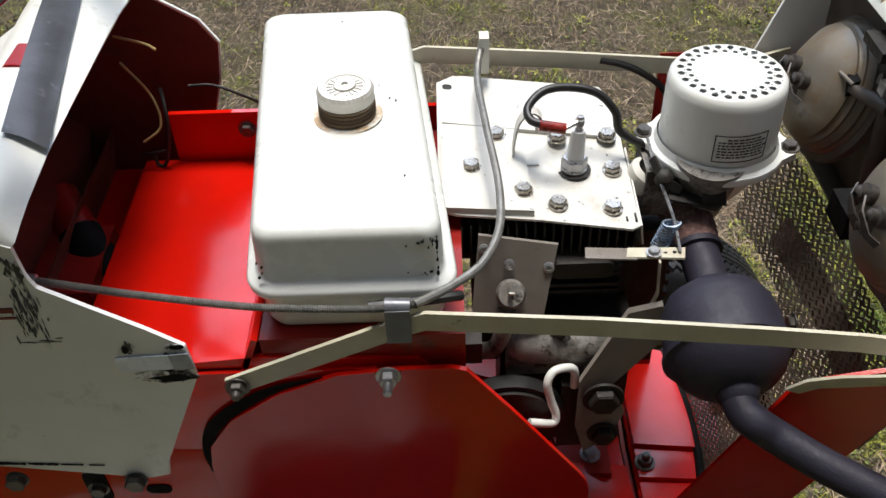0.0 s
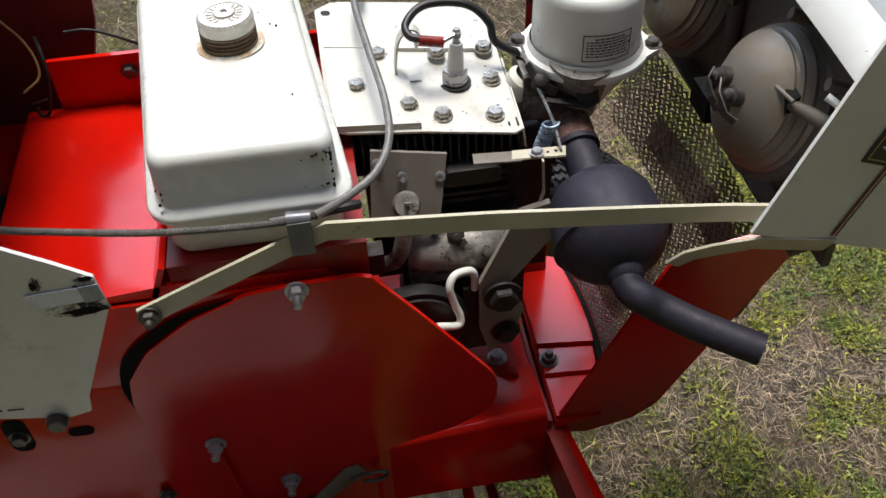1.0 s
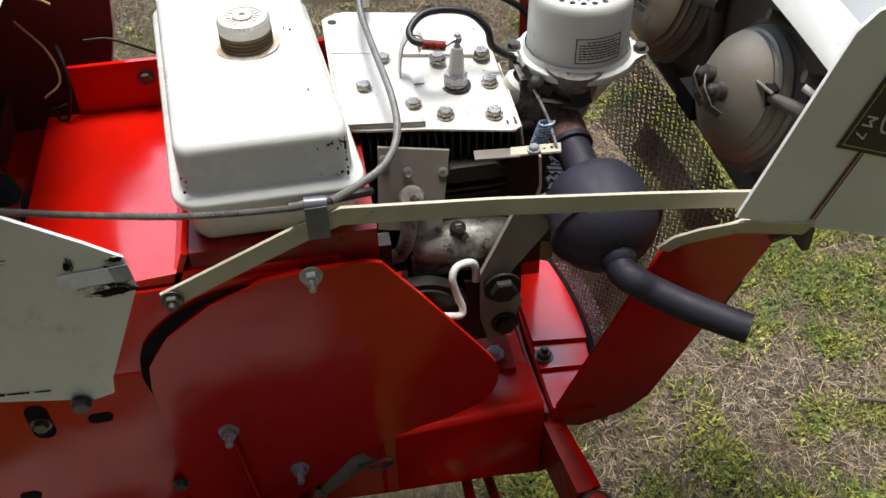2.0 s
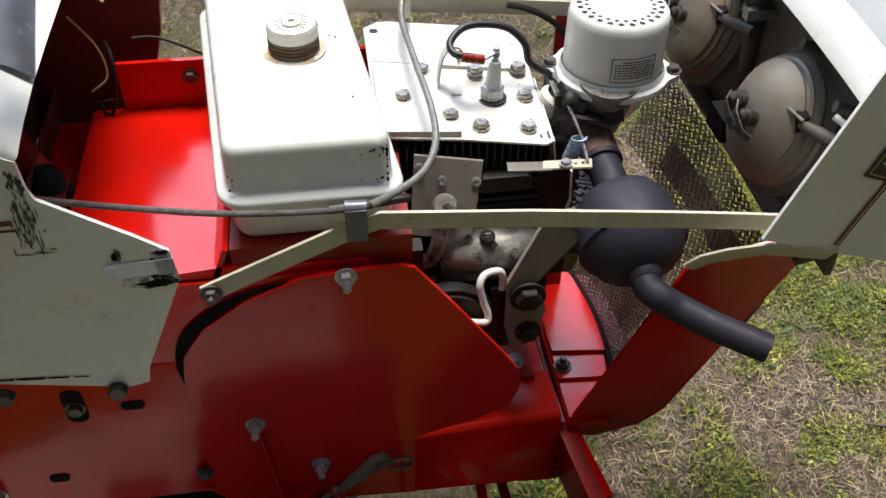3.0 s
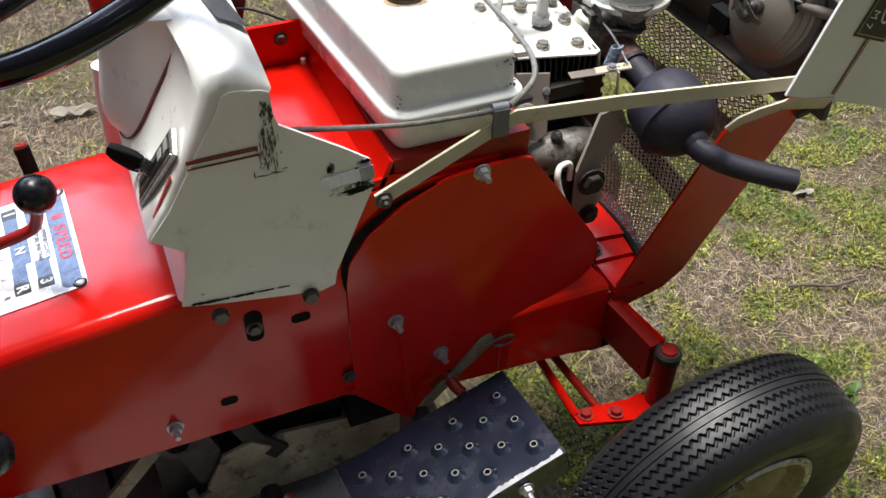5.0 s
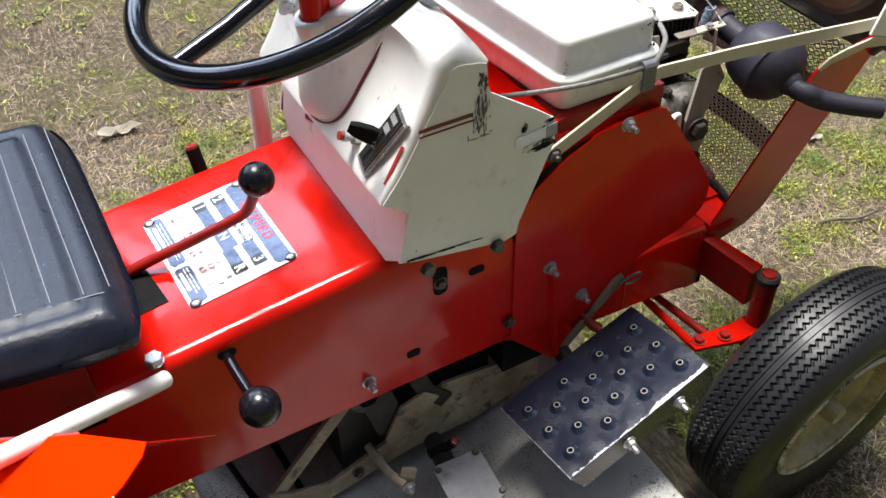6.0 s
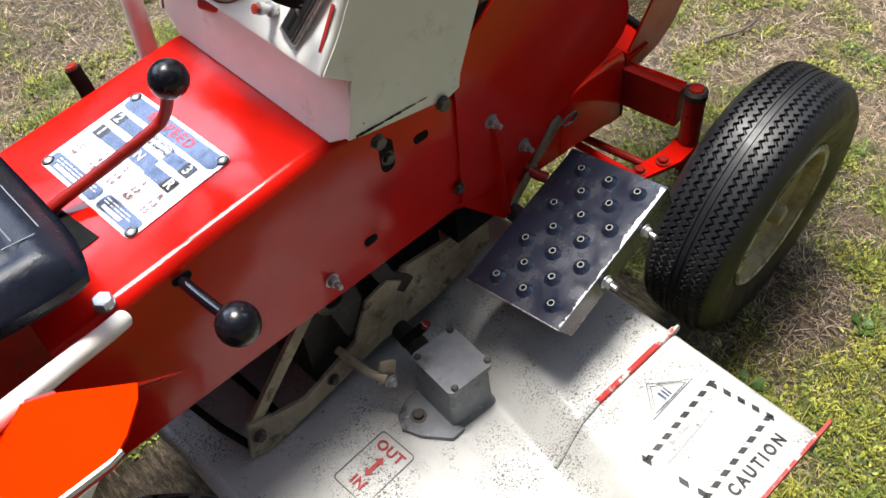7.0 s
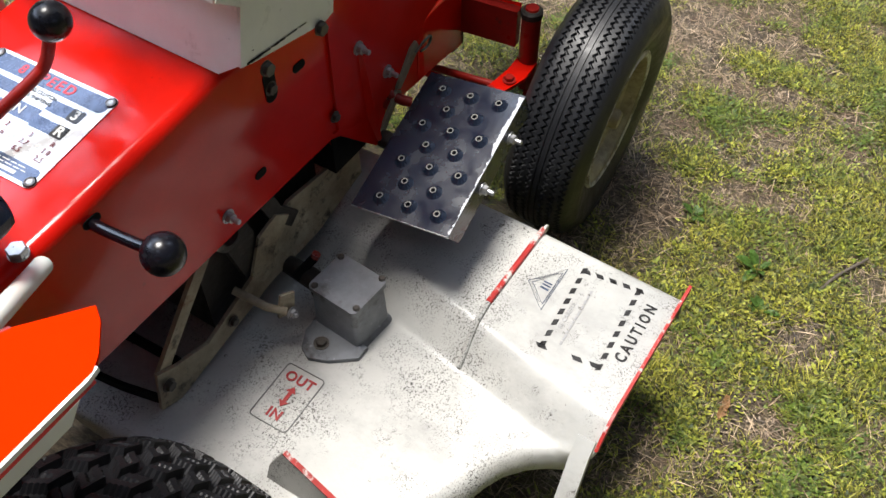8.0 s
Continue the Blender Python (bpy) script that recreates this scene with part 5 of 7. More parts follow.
def make_canister():
    """The can, whose lid has two rings of holes cut through it."""
    prof = [(r * FS, h) for r, h in ((0.0385, 0.011), (0.0380, 0.059), (0.0372, 0.0645), (0.0350, 0.0680), (0.0335, 0.0687))]
    bm = turned(prof, FC, (0, 0, 1), 96)
    top = 0.0687
    def ring_of_holes(r0, r1, count, hole_r, shift):
        mid_r = (r0 + r1) / 2
        for k in range(count):
            a0 = 2 * math.pi * (k + shift) / count
            half = math.pi / count
            inner, outer = [], []
            for j in range(16):
                t = 2 * math.pi * (j + 0.5) / 16
                c, s = math.cos(t), math.sin(t)
                inner.append((mid_r + hole_r * c, a0 + hole_r * s / mid_r))
                m = max(abs(c), abs(s))
                outer.append((mid_r + (r0 - r1) / 2 * c / m, a0 + half * s / m))
            place = lambda r, a, h=0.0: FC + Vector((r * math.cos(a), r * math.sin(a), top + h))
            vi = [bm.verts.new(place(*q)) for q in inner]
            vo = [bm.verts.new(place(*q)) for q in outer]
            vd = [bm.verts.new(place(*q, -0.0022)) for q in inner]
            for j in range(16):
                i = (j + 1) % 16
                bm.faces.new((vi[j], vi[i], vo[i], vo[j]))
                bm.faces.new((vd[j], vd[i], vi[i], vi[j]))
    ring_of_holes(0.0332 * FS, 0.0278 * FS, 24, 0.0027, 0.0)
    ring_of_holes(0.0278 * FS, 0.0224 * FS, 24, 0.0021, 0.5)
    turned([(0.0225 * FS, top), (0.0150 * FS, top + 0.0006), (0, top + 0.0008)], FC, (0, 0, 1), 48, bm)
    turned([(0.0336 * FS, top), (0.0330 * FS, top)], FC, (0, 0, 1), 96, bm)
    bmesh.ops.remove_doubles(bm, verts=bm.verts, dist=0.0001)
    return bm


can = part("canister", make_canister(), worn_cream, cleaner, "", 40)
# dark drum behind the lid's holes, in the hole colour
part("filter_element", turned([(0, 0.062), (0.039, 0.062), (0.039, 0.012)], FC, (0, 0, 1), 32), hole_shade, cleaner)
for a, tag in ((166, "ear"), (-14, "ear")):
    d = Vector((math.cos(radians(a)), math.sin(radians(a)), 0))
    t = Vector((-d.y, d.x, 0))
    ear = part("ear", bevel(slab([FC + d * p + t * q + Vector((0, 0, 0.0005)) for p, q in ((0.046, -0.022), (0.056, -0.011), (0.0615, -0.006), (0.0615, 0.006), (0.056, 0.011), (0.046, 0.022))], (0, 0, 0.0055)), 0.0012), worn_cream, cleaner)
    fix("ear_bolt", bolt_small, zinc, ear, Matrix.Translation(FC + d * 0.0560 + Vector((0, 0, 0.006))))
# warning label on the can: frame and unreadable lines
def on_can(a, z, lift=0.0):
    r = 0.0384 * FS + lift
    return FC + Vector((r * math.sin(radians(a)), -r * math.cos(radians(a)), z))


bm = bmesh.new()
for z0, z1, a0, a1 in ((0.0175, 0.0182, -20, 33), (0.0405, 0.0412, -20, 33), (0.0175, 0.0412, -20, -19), (0.0175, 0.0412, 32, 33)):
    steps = max(1, int((a1 - a0) / 3))
    for k in range(steps):
        b0, b1 = a0 + (a1 - a0) * k / steps, a0 + (a1 - a0) * (k + 1) / steps
        slab([on_can(b0, z0, 0.0003), on_can(b1, z0, 0.0003), on_can(b1, z1, 0.0003), on_can(b0, z1, 0.0003)], (on_can(b0, 0) - FC).normalized() * 0.0002, bm)
part("label_frame", bm, decal_black, can, "small black bordered label")
rng = random.Random(5)
bm = bmesh.new()
for row in range(7):
    z, a = 0.0375 - 0.0026 * row, -16 + (8 if row == 0 else 0)
    while a < (21 if row == 0 else 28):
        w = rng.uniform(2, 5)
        slab([on_can(a, z - 0.0005, 0.0003), on_can(a + w, z - 0.0005, 0.0003), on_can(a + w, z + 0.0006, 0.0003), on_can(a, z + 0.0006, 0.0003)], (on_can(a, 0) - FC).normalized() * 0.0002, bm)
        a += w + 1.2
part("label_text", bm, decal_black, can)

# muffler, its elbow and outlet
M0, M1 = Vector((0.5490, 0.793, 0.7320)), Vector((0.5515, 0.7000, 0.7120))
ax = (M1 - M0).normalized()
ML = (M1 - M0).length
muffler = part("muffler", turned([(r_, h_ * ML / 0.1163) for r_, h_ in ((0, 0.004), (0.016, 0.004), (0.022, 0.008), (0.036, 0.020), (0.0415, 0.033), (0.0435, 0.050), (0.0442, 0.066), (0.0445, 0.0735), (0.0470, 0.0750), (0.0470, 0.0790), (0.0440, 0.0805), (0.0420, 0.0865), (0.0375, 0.096), (0.030, 0.105), (0.020, 0.1125), (0, 0.1163))], M0, ax, 56), muffler_paint, tractor, "matt dark violet grey muffler of two pressed halves", 30)
part("exhaust_elbow", tube(smooth(((0.538, 0.884, 0.738), (0.544, 0.866, 0.743), (0.547, 0.846, 0.742), (0.5468, 0.824, 0.7372))), 0.0170, 24), rusty, muffler, "rough rusty exhaust elbow")
part("inlet_pipe", tube([(0.5462, 0.828, 0.7378), (0.5490, 0.788, 0.7310)], 0.0155, 24), muffler_paint, muffler)
part("pipe_collar", turned([(0.0160, 0), (0.0188, 0.001), (0.0188, 0.006), (0.0160, 0.007)], (0.5466, 0.828, 0.7380), ax, 28), muffler_paint, muffler)
outlet = smooth((M1 - ax * 0.008, M1 + ax * 0.010, M1 + ax * 0.020 + Vector((0.006, 0, 0)), (0.574, 0.674, 0.6985), (0.602, 0.654, 0.692), (0.637, 0.631, 0.687)), 10)
bm = tube(outlet, 0.0122, 24, caps=False)
tube(outlet[-3:], 0.0105, 24, bm=bm, caps=False)
part("outlet_pipe", bm, muffler_paint, muffler, "bent tail pipe")
part("outlet_collar", turned([(0.0125, -0.006), (0.0160, -0.003), (0.0138, 0.004), (0.0122, 0.006)], M1, ax, 28), muffler_paint, muffler)

# mounting plates, pulley and hook at the belt
mount = part("mount_plate", bevel(slab([(0.516, 0.789, 0.712), (0.522, 0.779, 0.690), (0.478, 0.762, 0.652), (0.492, 0.765, 0.612), (0.483, 0.768, 0.575), (0.462, 0.765, 0.560), (0.452, 0.762, 0.600), (0.452, 0.762, 0.655), (0.490, 0.788, 0.706)], (0, 0.004, 0.002)), 0.001, 1), tan_plate, tractor, "tan steel mounting plate")
part("mount_casting", block((0.440, 0.772, 0.560), (0.478, 0.815, 0.640), 0.008, 3), cast_iron, tractor)
fix("mount_bolt", hex_bolt(0.0125, 0.010), cast_iron, mount, face_near(0.472, 0.7615, 0.638))
fix("mount_bolt", hex_bolt(0.0095, 0.008), cast_iron, mount, face_near(0.476, 0.7635, 0.588))
pulley = part("drive_pulley", turned([(0, 0), (0.040, 0), (0.040, 0.003), (0.030, 0.009), (0.030, 0.012), (0.040, 0.018), (0.040, 0.021), (0, 0.021)], (0.398, 0.778, 0.610), (0, -1, 0), 48), cast_iron, tractor, "dark belt pulley")
part("drive_belt", strip([Vector((0.398, 0.7665, 0.610)) + 0.041 * Vector((math.sin(a), 0, math.cos(a))) for a in np.linspace(-1.6, 1.6, 40)], 0.012, 0.008, up=(0, 1, 0)), black_wire, pulley)
part("belt_hook", tube(smooth(((0.450, 0.772, 0.640), (0.4495, 0.772, 0.656), (0.445, 0.771, 0.664), (0.432, 0.766, 0.666), (0.4265, 0.760, 0.658), (0.430, 0.757, 0.640), (0.434, 0.754, 0.627), (0.431, 0.750, 0.621), (0.412, 0.745, 0.629)), 6), 0.0035, 12), worn_cream, tractor, "bent cream painted rod")

# ---- nose with the headlamps ----
nose_near = [(0.6255, 0.772), (0.676, 0.920), (0.688, 0.934), (0.73, 0.945), (0.80, 0.93), (0.95, 0.84), (0.97, 0.64), (0.745, 0.7335)]
nose = part("hood_nose", bevel(side(nose_near, 0.668, 0.003), 0.0008, 1), worn_cream, tractor, "cream hood nose open to the rear, with dirty headlamp housing")
NF = 2 * MID - 0.668
part("nose_side", side(nose_near, NF - 0.003, 0.003), worn_cream, nose)


def skin(profile, y0, y1, thick):
    bm = bmesh.new()
    rows = [[bm.verts.new((x, y0 + (y1 - y0) * k / 10, z + 0.008 * (1 - (k / 5 - 1) ** 2))) for k in range(11)] for x, z in profile]
    for a, b in zip(rows, rows[1:]):
        for k in range(10):
            bm.faces.new((a[k], a[k + 1], b[k + 1], b[k]))
    bmesh.ops.recalc_face_normals(bm, faces=bm.faces)
    bmesh.ops.solidify(bm, geom=bm.faces[:], thickness=thick)
    return bm


part("nose_top", skin([(0.669, 0.888), (0.671, 0.893), (0.680, 0.904), (0.690, 0.9135)], 0.6715, NF - 0.0035, 0.003), worn_cream, nose, "", 50)
# front slope in a darker grey than the cream top
part("nose_front", skin([(0.690, 0.9135), (0.712, 0.924), (0.76, 0.917), (0.85, 0.87), (0.95, 0.80), (0.96, 0.64)], 0.6715, NF - 0.0035, 0.003), hood_front_grey, nose, "", 50)
band = skin([(0.6712, 0.8955), (0.680, 0.9065), (0.690, 0.9155)], 0.862, 0.898, 0.001)
part("nose_stripe", band, decal_red, nose)
part("nose_stripe", skin([(0.6712, 0.8955), (0.680, 0.9065), (0.690, 0.9155)], 0.902, 0.912, 0.001), decal_gold, nose)
back = part("lamp_panel", bevel(slab([(0.692, 0.672, 0.722), (0.688, 0.672, 0.897), (0.688, NF - 0.004, 0.897), (0.692, NF - 0.004, 0.722)], (0.006, 0, 0)), 0.001, 1), nose_inside, nose, "dirty grey brown pressed panel")
part("panel_rib", tube([(0.687, 0.865, 0.72), (0.684, 0.872, 0.88)], 0.008, 12), nose_inside, back)
part("panel_edge", strip([(0.684, 0.690, 0.722), (0.684, 0.848, 0.724), (0.684, 1.005, 0.722)], 0.016, 0.005, up=(1, 0, 0.3)), nose_inside, back)
for yy in (0.764, 2 * MID - 0.764):
    c = Vector((0.675, yy, 0.811))
    a = Vector((-0.93, 0.0, 0.34)).normalized()
    lamp = part("headlamp", turned([(0.054, -0.010), (0.0555, 0.004), (0.0535, 0.007), (0.0540, 0.010), (0.0512, 0.0135), (0.0500, 0.0150), (0.0503, 0.0170), (0.0478, 0.0185), (0.0466, 0.0205), (0.0468, 0.0225), (0.043, 0.0255), (0.032, 0.034), (0.018, 0.0395), (0, 0.041)], c, a, 56), lamp_back, nose, "dull metal back of a sealed headlamp", 25)
    part("lamp_ring", turned([(0.056, -0.006), (0.0615, -0.004), (0.0615, 0.002), (0.056, 0.004)], c, a, 56), nose_inside, lamp)
    base = c + a * 0.041
    tip = c + a * 0.040
    for dy, dz in ((0.010, 0.004), (-0.012, 0.002), (-0.004, -0.012)):
        part("terminal", turned([(0.0075, -0.003), (0.0075, 0.005), (0.0050, 0.006), (0.0050, 0.010), (0.0024, 0.011), (0, 0.013)], tip + Vector((0.0, dy, dz)), a, 14), dirty_bolt, lamp)
    part("terminal_tab", strip([tip + Vector((-0.006, 0.020, 0.004)), tip + Vector((-0.014, 0.010, 0.004)), tip + Vector((-0.014, 0.000, -0.004)), tip + Vector((-0.008, -0.004, -0.014))], 0.007, 0.0012), dirty_bolt, lamp)
    part("terminal_tab", strip([tip + Vector((-0.008, 0.002, 0.008)), tip + Vector((-0.014, -0.010, 0.006)), tip + Vector((-0.012, -0.022, -0.004)), tip + Vector((-0.006, -0.028, -0.008))], 0.006, 0.0012), dirty_bolt, lamp)
    part("connector", bevel(box(bmesh.new(), (0.636, yy + 0.026, 0.774), (0.652, yy + 0.058, 0.796)), 0.003), black_scuff_shade, lamp, "black plug")
    part("connector_lead", tube([(0.644, yy + 0.030, 0.794), tip + Vector((-0.004, 0.016, 0.0))], 0.0035, 10), black_wire, lamp)
    part("lamp_clip", bevel(slab([(0.655, yy - 0.022, 0.830), (0.657, yy - 0.044, 0.828), (0.660, yy - 0.045, 0.844), (0.660, yy - 0.023, 0.846)], (0.006, 0.0, 0.002)), 0.0012), black_scuff_shade, lamp)
    part("clip_screw", tube([(0.656, yy - 0.028, 0.844), (0.659, yy - 0.048, 0.845)], 0.0014, 10), tan_plate, lamp)
    part("clip_arm", tube([(0.662, yy - 0.042, 0.838), (0.668, yy - 0.060, 0.841), (0.676, yy - 0.078, 0.842)], [0.004, 0.0055, 0.0055], 14), nose_inside, lamp)
for yy, zz in ((0.765, 0.874), (0.70, 0.86), (0.87, 0.85)):
    part("panel_stud", tube([(0.690, yy, zz), (0.672, yy + 0.004, zz + 0.006)], 0.0045, 12), nose_inside, back)
part("support_pin", tube([(0.667, 0.694, 0.864), (0.676, 0.684, 0.859), (0.682, 0.676, 0.856)], 0.0027, 12), worn_cream, nose)
part("latch_bracket", block((0.660, 0.858, 0.878), (0.685, 0.892, 0.886), 0.002), cast_iron, nose)
part("latch_bracket", block((0.664, 0.848, 0.856), (0.690, 0.858, 0.866), 0.003), bare_steel, nose)
# badge and stripes on the nose's side
nm = axes((0.722, 0.6672, 0.852), (-0.34, 0, -0.94), (0.94, 0, -0.34))
badge = part("badge", patch(nm, -0.060, 0.034, -0.024, 0.024, 0.0006), decal_black, nose, "black badge with a pale border")
bm = bmesh.new()
for x0, x1, y0, y1 in ((-0.057, 0.031, -0.0215, -0.0205), (-0.057, 0.031, 0.0205, 0.0215), (0.030, 0.031, -0.0205, 0.0205)):
    patch(nm, x0, x1, y0, y1, 0.0003, bm, 0.0008)
part("badge_border", bm, decal_gold, badge)
bm = bmesh.new()
ring = []
for k in range(33):
    a = 2 * math.pi * k / 32
    ring.append(nm @ Vector((-0.005 + 0.020 * math.cos(a), 0.004 + 0.008 * math.sin(a), 0.0012)))
tube(ring[:-1], 0.0010, 6, bm=bm, closed=True)
patch(nm, -0.018, -0.002, 0.0025, 0.0055, 0.0003, bm, 0.0009)
part("badge_emblem", bm, decal_white, badge)
letters("M 7", 0.013, 0.0003, nm @ Matrix.Translation((0.014, -0.013, 0.001)), decal_white, badge)
for off, w in ((0.000, 0.0022), (0.004, 0.0010)):
    part("nose_pinstripe", patch(nm, 0.034, 0.098, -0.003 + off, -0.003 + off + w, 0.0004), decal_maroon, nose)
    part("nose_pinstripe", patch(nm, -0.16, -0.060, -0.003 + off, -0.003 + off + w, 0.0004), decal_maroon, nose)

# ---- front axle and wheel ----
KING = Vector((0.545, 0.648, 0.440))
part("axle_hanger", block((0.515, 0.764, 0.33), (0.545, 0.93, 0.405), 0.004), black_scuff_shade, tractor)
for s in (1, -1):
    f = lambda p: p if s > 0 else (p[0], 2 * MID - p[1], p[2])
    part("axle_beam", bevel(strip([f((0.522, 0.790, 0.405)), f((0.538, 0.665, 0.405))], 0.062, 0.016), 0.002), dull_shaded_red, tractor, "red flat steel axle beam")
    part("axle_beam", bevel(strip([f((0.527, 0.775, 0.432)), f((0.545, 0.668, 0.432))], 0.006, 0.020), 0.001), red_paint, tractor)
    k = Vector(f(KING))
    king = part("kingpin", tube([(k.x, k.y, 0.300), (k.x, k.y, 0.432)], 0.0148, 24), dull_shaded_red, tractor)
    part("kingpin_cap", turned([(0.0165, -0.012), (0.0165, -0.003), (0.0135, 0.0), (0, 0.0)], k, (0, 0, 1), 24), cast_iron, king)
    part("kingpin_top", turned([(0.0105, 0), (0.0095, 0.003), (0, 0.004)], k, (0, 0, 1), 20), dull_shaded_red, king)
    part("spindle", tube([(k.x, k.y, 0.290), (k.x + 0.02, k.y - s * 0.10, 0.286)], 0.011, 16), dull_shaded_red, king)
steer = part("steering_arm", bevel(slab([(0.430, 0.668, 0.347), (0.432, 0.646, 0.347), (0.500, 0.628, 0.345), (0.545, 0.632, 0.342), (0.545, 0.664, 0.342), (0.505, 0.660, 0.345)], (0, 0, 0.006)), 0.001, 1), red_paint, tractor, "red steering arm with two bolts")
for x, y in ((0.446, 0.656), (0.483, 0.645)):
    fix("arm_bolt", hex_bolt(0.0075, 0.007), dull_shaded_red, steer, pose(x, y, 0.353))
part("tie_rod", tube([(0.436, 0.660, 0.350), (0.438, 0.78, 0.345), (0.44, 0.95, 0.34)], 0.006, 12), red_paint, tractor)
part("tie_rod", tube([(0.470, 0.652, 0.346), (0.462, 0.78, 0.335), (0.46, 0.95, 0.33)], 0.006, 12), dull_shaded_red, tractor)


def tyre_mesh(R, half, rim_r, tread, around, across, shoulder=4.0):
    """A tyre about its y axis; tread(a, w) gives the depth of a groove."""
    prof = []
    for k in range(9):
        t = k / 9
        r = rim_r + (R * 0.90 - rim_r) * t
        prof.append((r, -half * (0.80 + 0.28 * math.sin(t * 1.9)), None))
    for k in range(across + 1):
        w = -1 + 2 * k / across
        e = abs(w) ** shoulder
        prof.append((R - (R * 0.075) * e - 0.005 * w * w, w * half * (0.98 - 0.0 * e), w))
    prof += [(r, -y, None) for r, y, _ in prof[8::-1]]
    n = len(prof)
    verts, faces = [], []
    for i in range(around):
        a = 2 * math.pi * i / around
        for r, y, w in prof:
            rr = r - (tread(a, w) if w is not None else 0.0)
            verts.append((rr * math.cos(a), y, rr * math.sin(a)))
    for i in range(around):
        j = (i + 1) % around
        faces += [(i * n + k, i * n + k + 1, j * n + k + 1, j * n + k) for k in range(n - 1)]
    mesh = bpy.data.meshes.new("tyre")
    mesh.from_pydata(verts, [], faces)
    mesh.polygons.foreach_set("use_smooth", [True] * len(faces))
    mesh.set_sharp_from_angle(angle=radians(40))
    return mesh


def ribbed(a, w):
    """A plain middle rib, three zigzag grooves on each side of it."""
    saw = (a * 112 / (2 * math.pi)) % 1.0
    zig = 0.052 * (abs(2 * saw - 1) * 2 - 1)
    for c, wide, swing in ((0.085, 0.016, 0.0), (0.24, 0.034, 1.0), (0.49, 0.040, 1.0), (0.74, 0.036, 1.0)):
        if abs(abs(w) - c - zig * swing) < wide:
            return 0.0042 if swing else 0.0020
    return 0.0


def lugged(a, w):
    """Staggered slanting blocks of a turf tread, each with a narrow cut."""
    row = int((w + 1) / 0.25)
    v = ((w + 1) / 0.25) % 1.0
    u = (a * 38 / (2 * math.pi) + 0.5 * (row % 2) + (0.34 if row % 2 else -0.34) * (v - 0.5)) % 1.0
    if abs(w) > 0.97:
        return 0.0
    if not (0.20 < u < 0.84 and 0.10 < v < 0.90):
        return 0.010
    return 0.004 if abs(u - 0.52) < 0.05 and 0.25 < v else 0.0


front_tyre = tyre_mesh(0.202, 0.056, 0.108, ribbed, 896, 144, 7.0)
rim_mesh = finish(turned([(0.0, -0.030), (0.030, -0.032), (0.034, -0.016), (0.060, -0.012), (0.078, -0.018), (0.095, -0.030), (0.099, -0.044), (0.104, -0.050), (0.112, -0.052), (0.115, -0.049), (0.113, -0.046), (0.102, -0.040), (0.100, 0.040), (0.112, 0.048)], (0, 0, 0), (0, 1, 0), 64), "rim")
edge_mesh = finish(turned([(0.1045, -0.0515), (0.112, -0.0535), (0.1155, -0.0505), (0.114, -0.047)], (0, 0, 0), (0, 1, 0), 64), "rim_edge")
hub_mesh = finish(turned([(0.0, -0.052), (0.013, -0.052), (0.016, -0.046), (0.016, -0.028)], (0, 0, 0), (0, 1, 0), 24), "hub_cap")
for s in (1, -1):
    yy = 0.5520 if s > 0 else 2 * MID - 0.5520
    wheel_f = fix("front_wheel", front_tyre, rubber, tractor, pose(0.582, yy, 0.268, 4 * s, 0, (4 if s > 0 else 184)), "narrow black ribbed front tyre on a cream rim")
    for nm_, me, ma in (("rim", rim_mesh, rim_paint), ("rim_edge", edge_mesh, rim_edge), ("hub_cap", hub_mesh, rim_paint)):
        sub = new(nm_, me)
        if not me.materials:
            me.materials.append(ma)
        sub.parent = wheel_f
rear_tyre = tyre_mesh(0.256, 0.100, 0.145, lugged, 640, 96)
rear_rim = finish(turned([(0.0, -0.02), (0.06, -0.02), (0.10, -0.03), (0.14, -0.05), (0.141, -0.085), (0.150, -0.092), (0.141, -0.08), (0.137, 0.08), (0.148, 0.09)], (0, 0, 0), (0, 1, 0), 64), "rim")
for s in (1, -1):
    yy = 0.545 if s > 0 else 2 * MID - 0.545
    wheel_r = fix("rear_wheel", rear_tyre, dusty_rubber, tractor, pose(-0.472, yy, 0.328, 0, 0, 0 if s > 0 else 180), "wide black turf tyre of the rear wheel")
    sub = new("rim", rear_rim)
    if not rear_rim.materials:
        rear_rim.materials.append(rim_paint)
    sub.parent = wheel_r

# ---- foot rests ----
STEP_R, STEP_F = Vector((0.131, 0.5985, 0.405)), Vector((0.343, 0.6180, 0.459))


def make_step():
    u = (STEP_F - STEP_R)
    length = u.length
    u.normalize()
    v = Vector((0.03, 1, -0.10))
    v = (v - u * v.dot(u)).normalized()
    w = u.cross(v)
    return STEP_R, u, v, w, length


so, su, sv, sw, sl = make_step()
P = lambda a, b, c=0.0: so + su * a + sv * b + sw * c
HW = 0.070
bm = slab([P(0, -HW), P(sl, -HW), P(sl, HW), P(0, HW)], sw * -0.0022)
step = part("foot_rest", bevel(bm, 0.0008, 1), step_paint, tractor, "dark blue grey steel foot rest with punched studs")
part("step_skirt", bevel(slab([P(0, -HW, -0.0022), P(sl, -HW, -0.0022), P(sl, -HW, -0.034), P(0.012, -HW, -0.034)], sv * 0.002), 0.0006, 1), step_paint, step)
part("step_skirt", slab([P(sl, -HW, -0.0022), P(sl, HW, -0.0022), P(sl, HW, -0.030), P(sl, -HW, -0.034)], su * -0.002), step_paint, step)
part("worn_bright_edge", strip([P(-0.0004, -HW, -0.0008), P(-0.0004, HW, -0.0008)], 0.0030, 0.0006, up=sw), bare_steel, step, "bare worn steel edge")
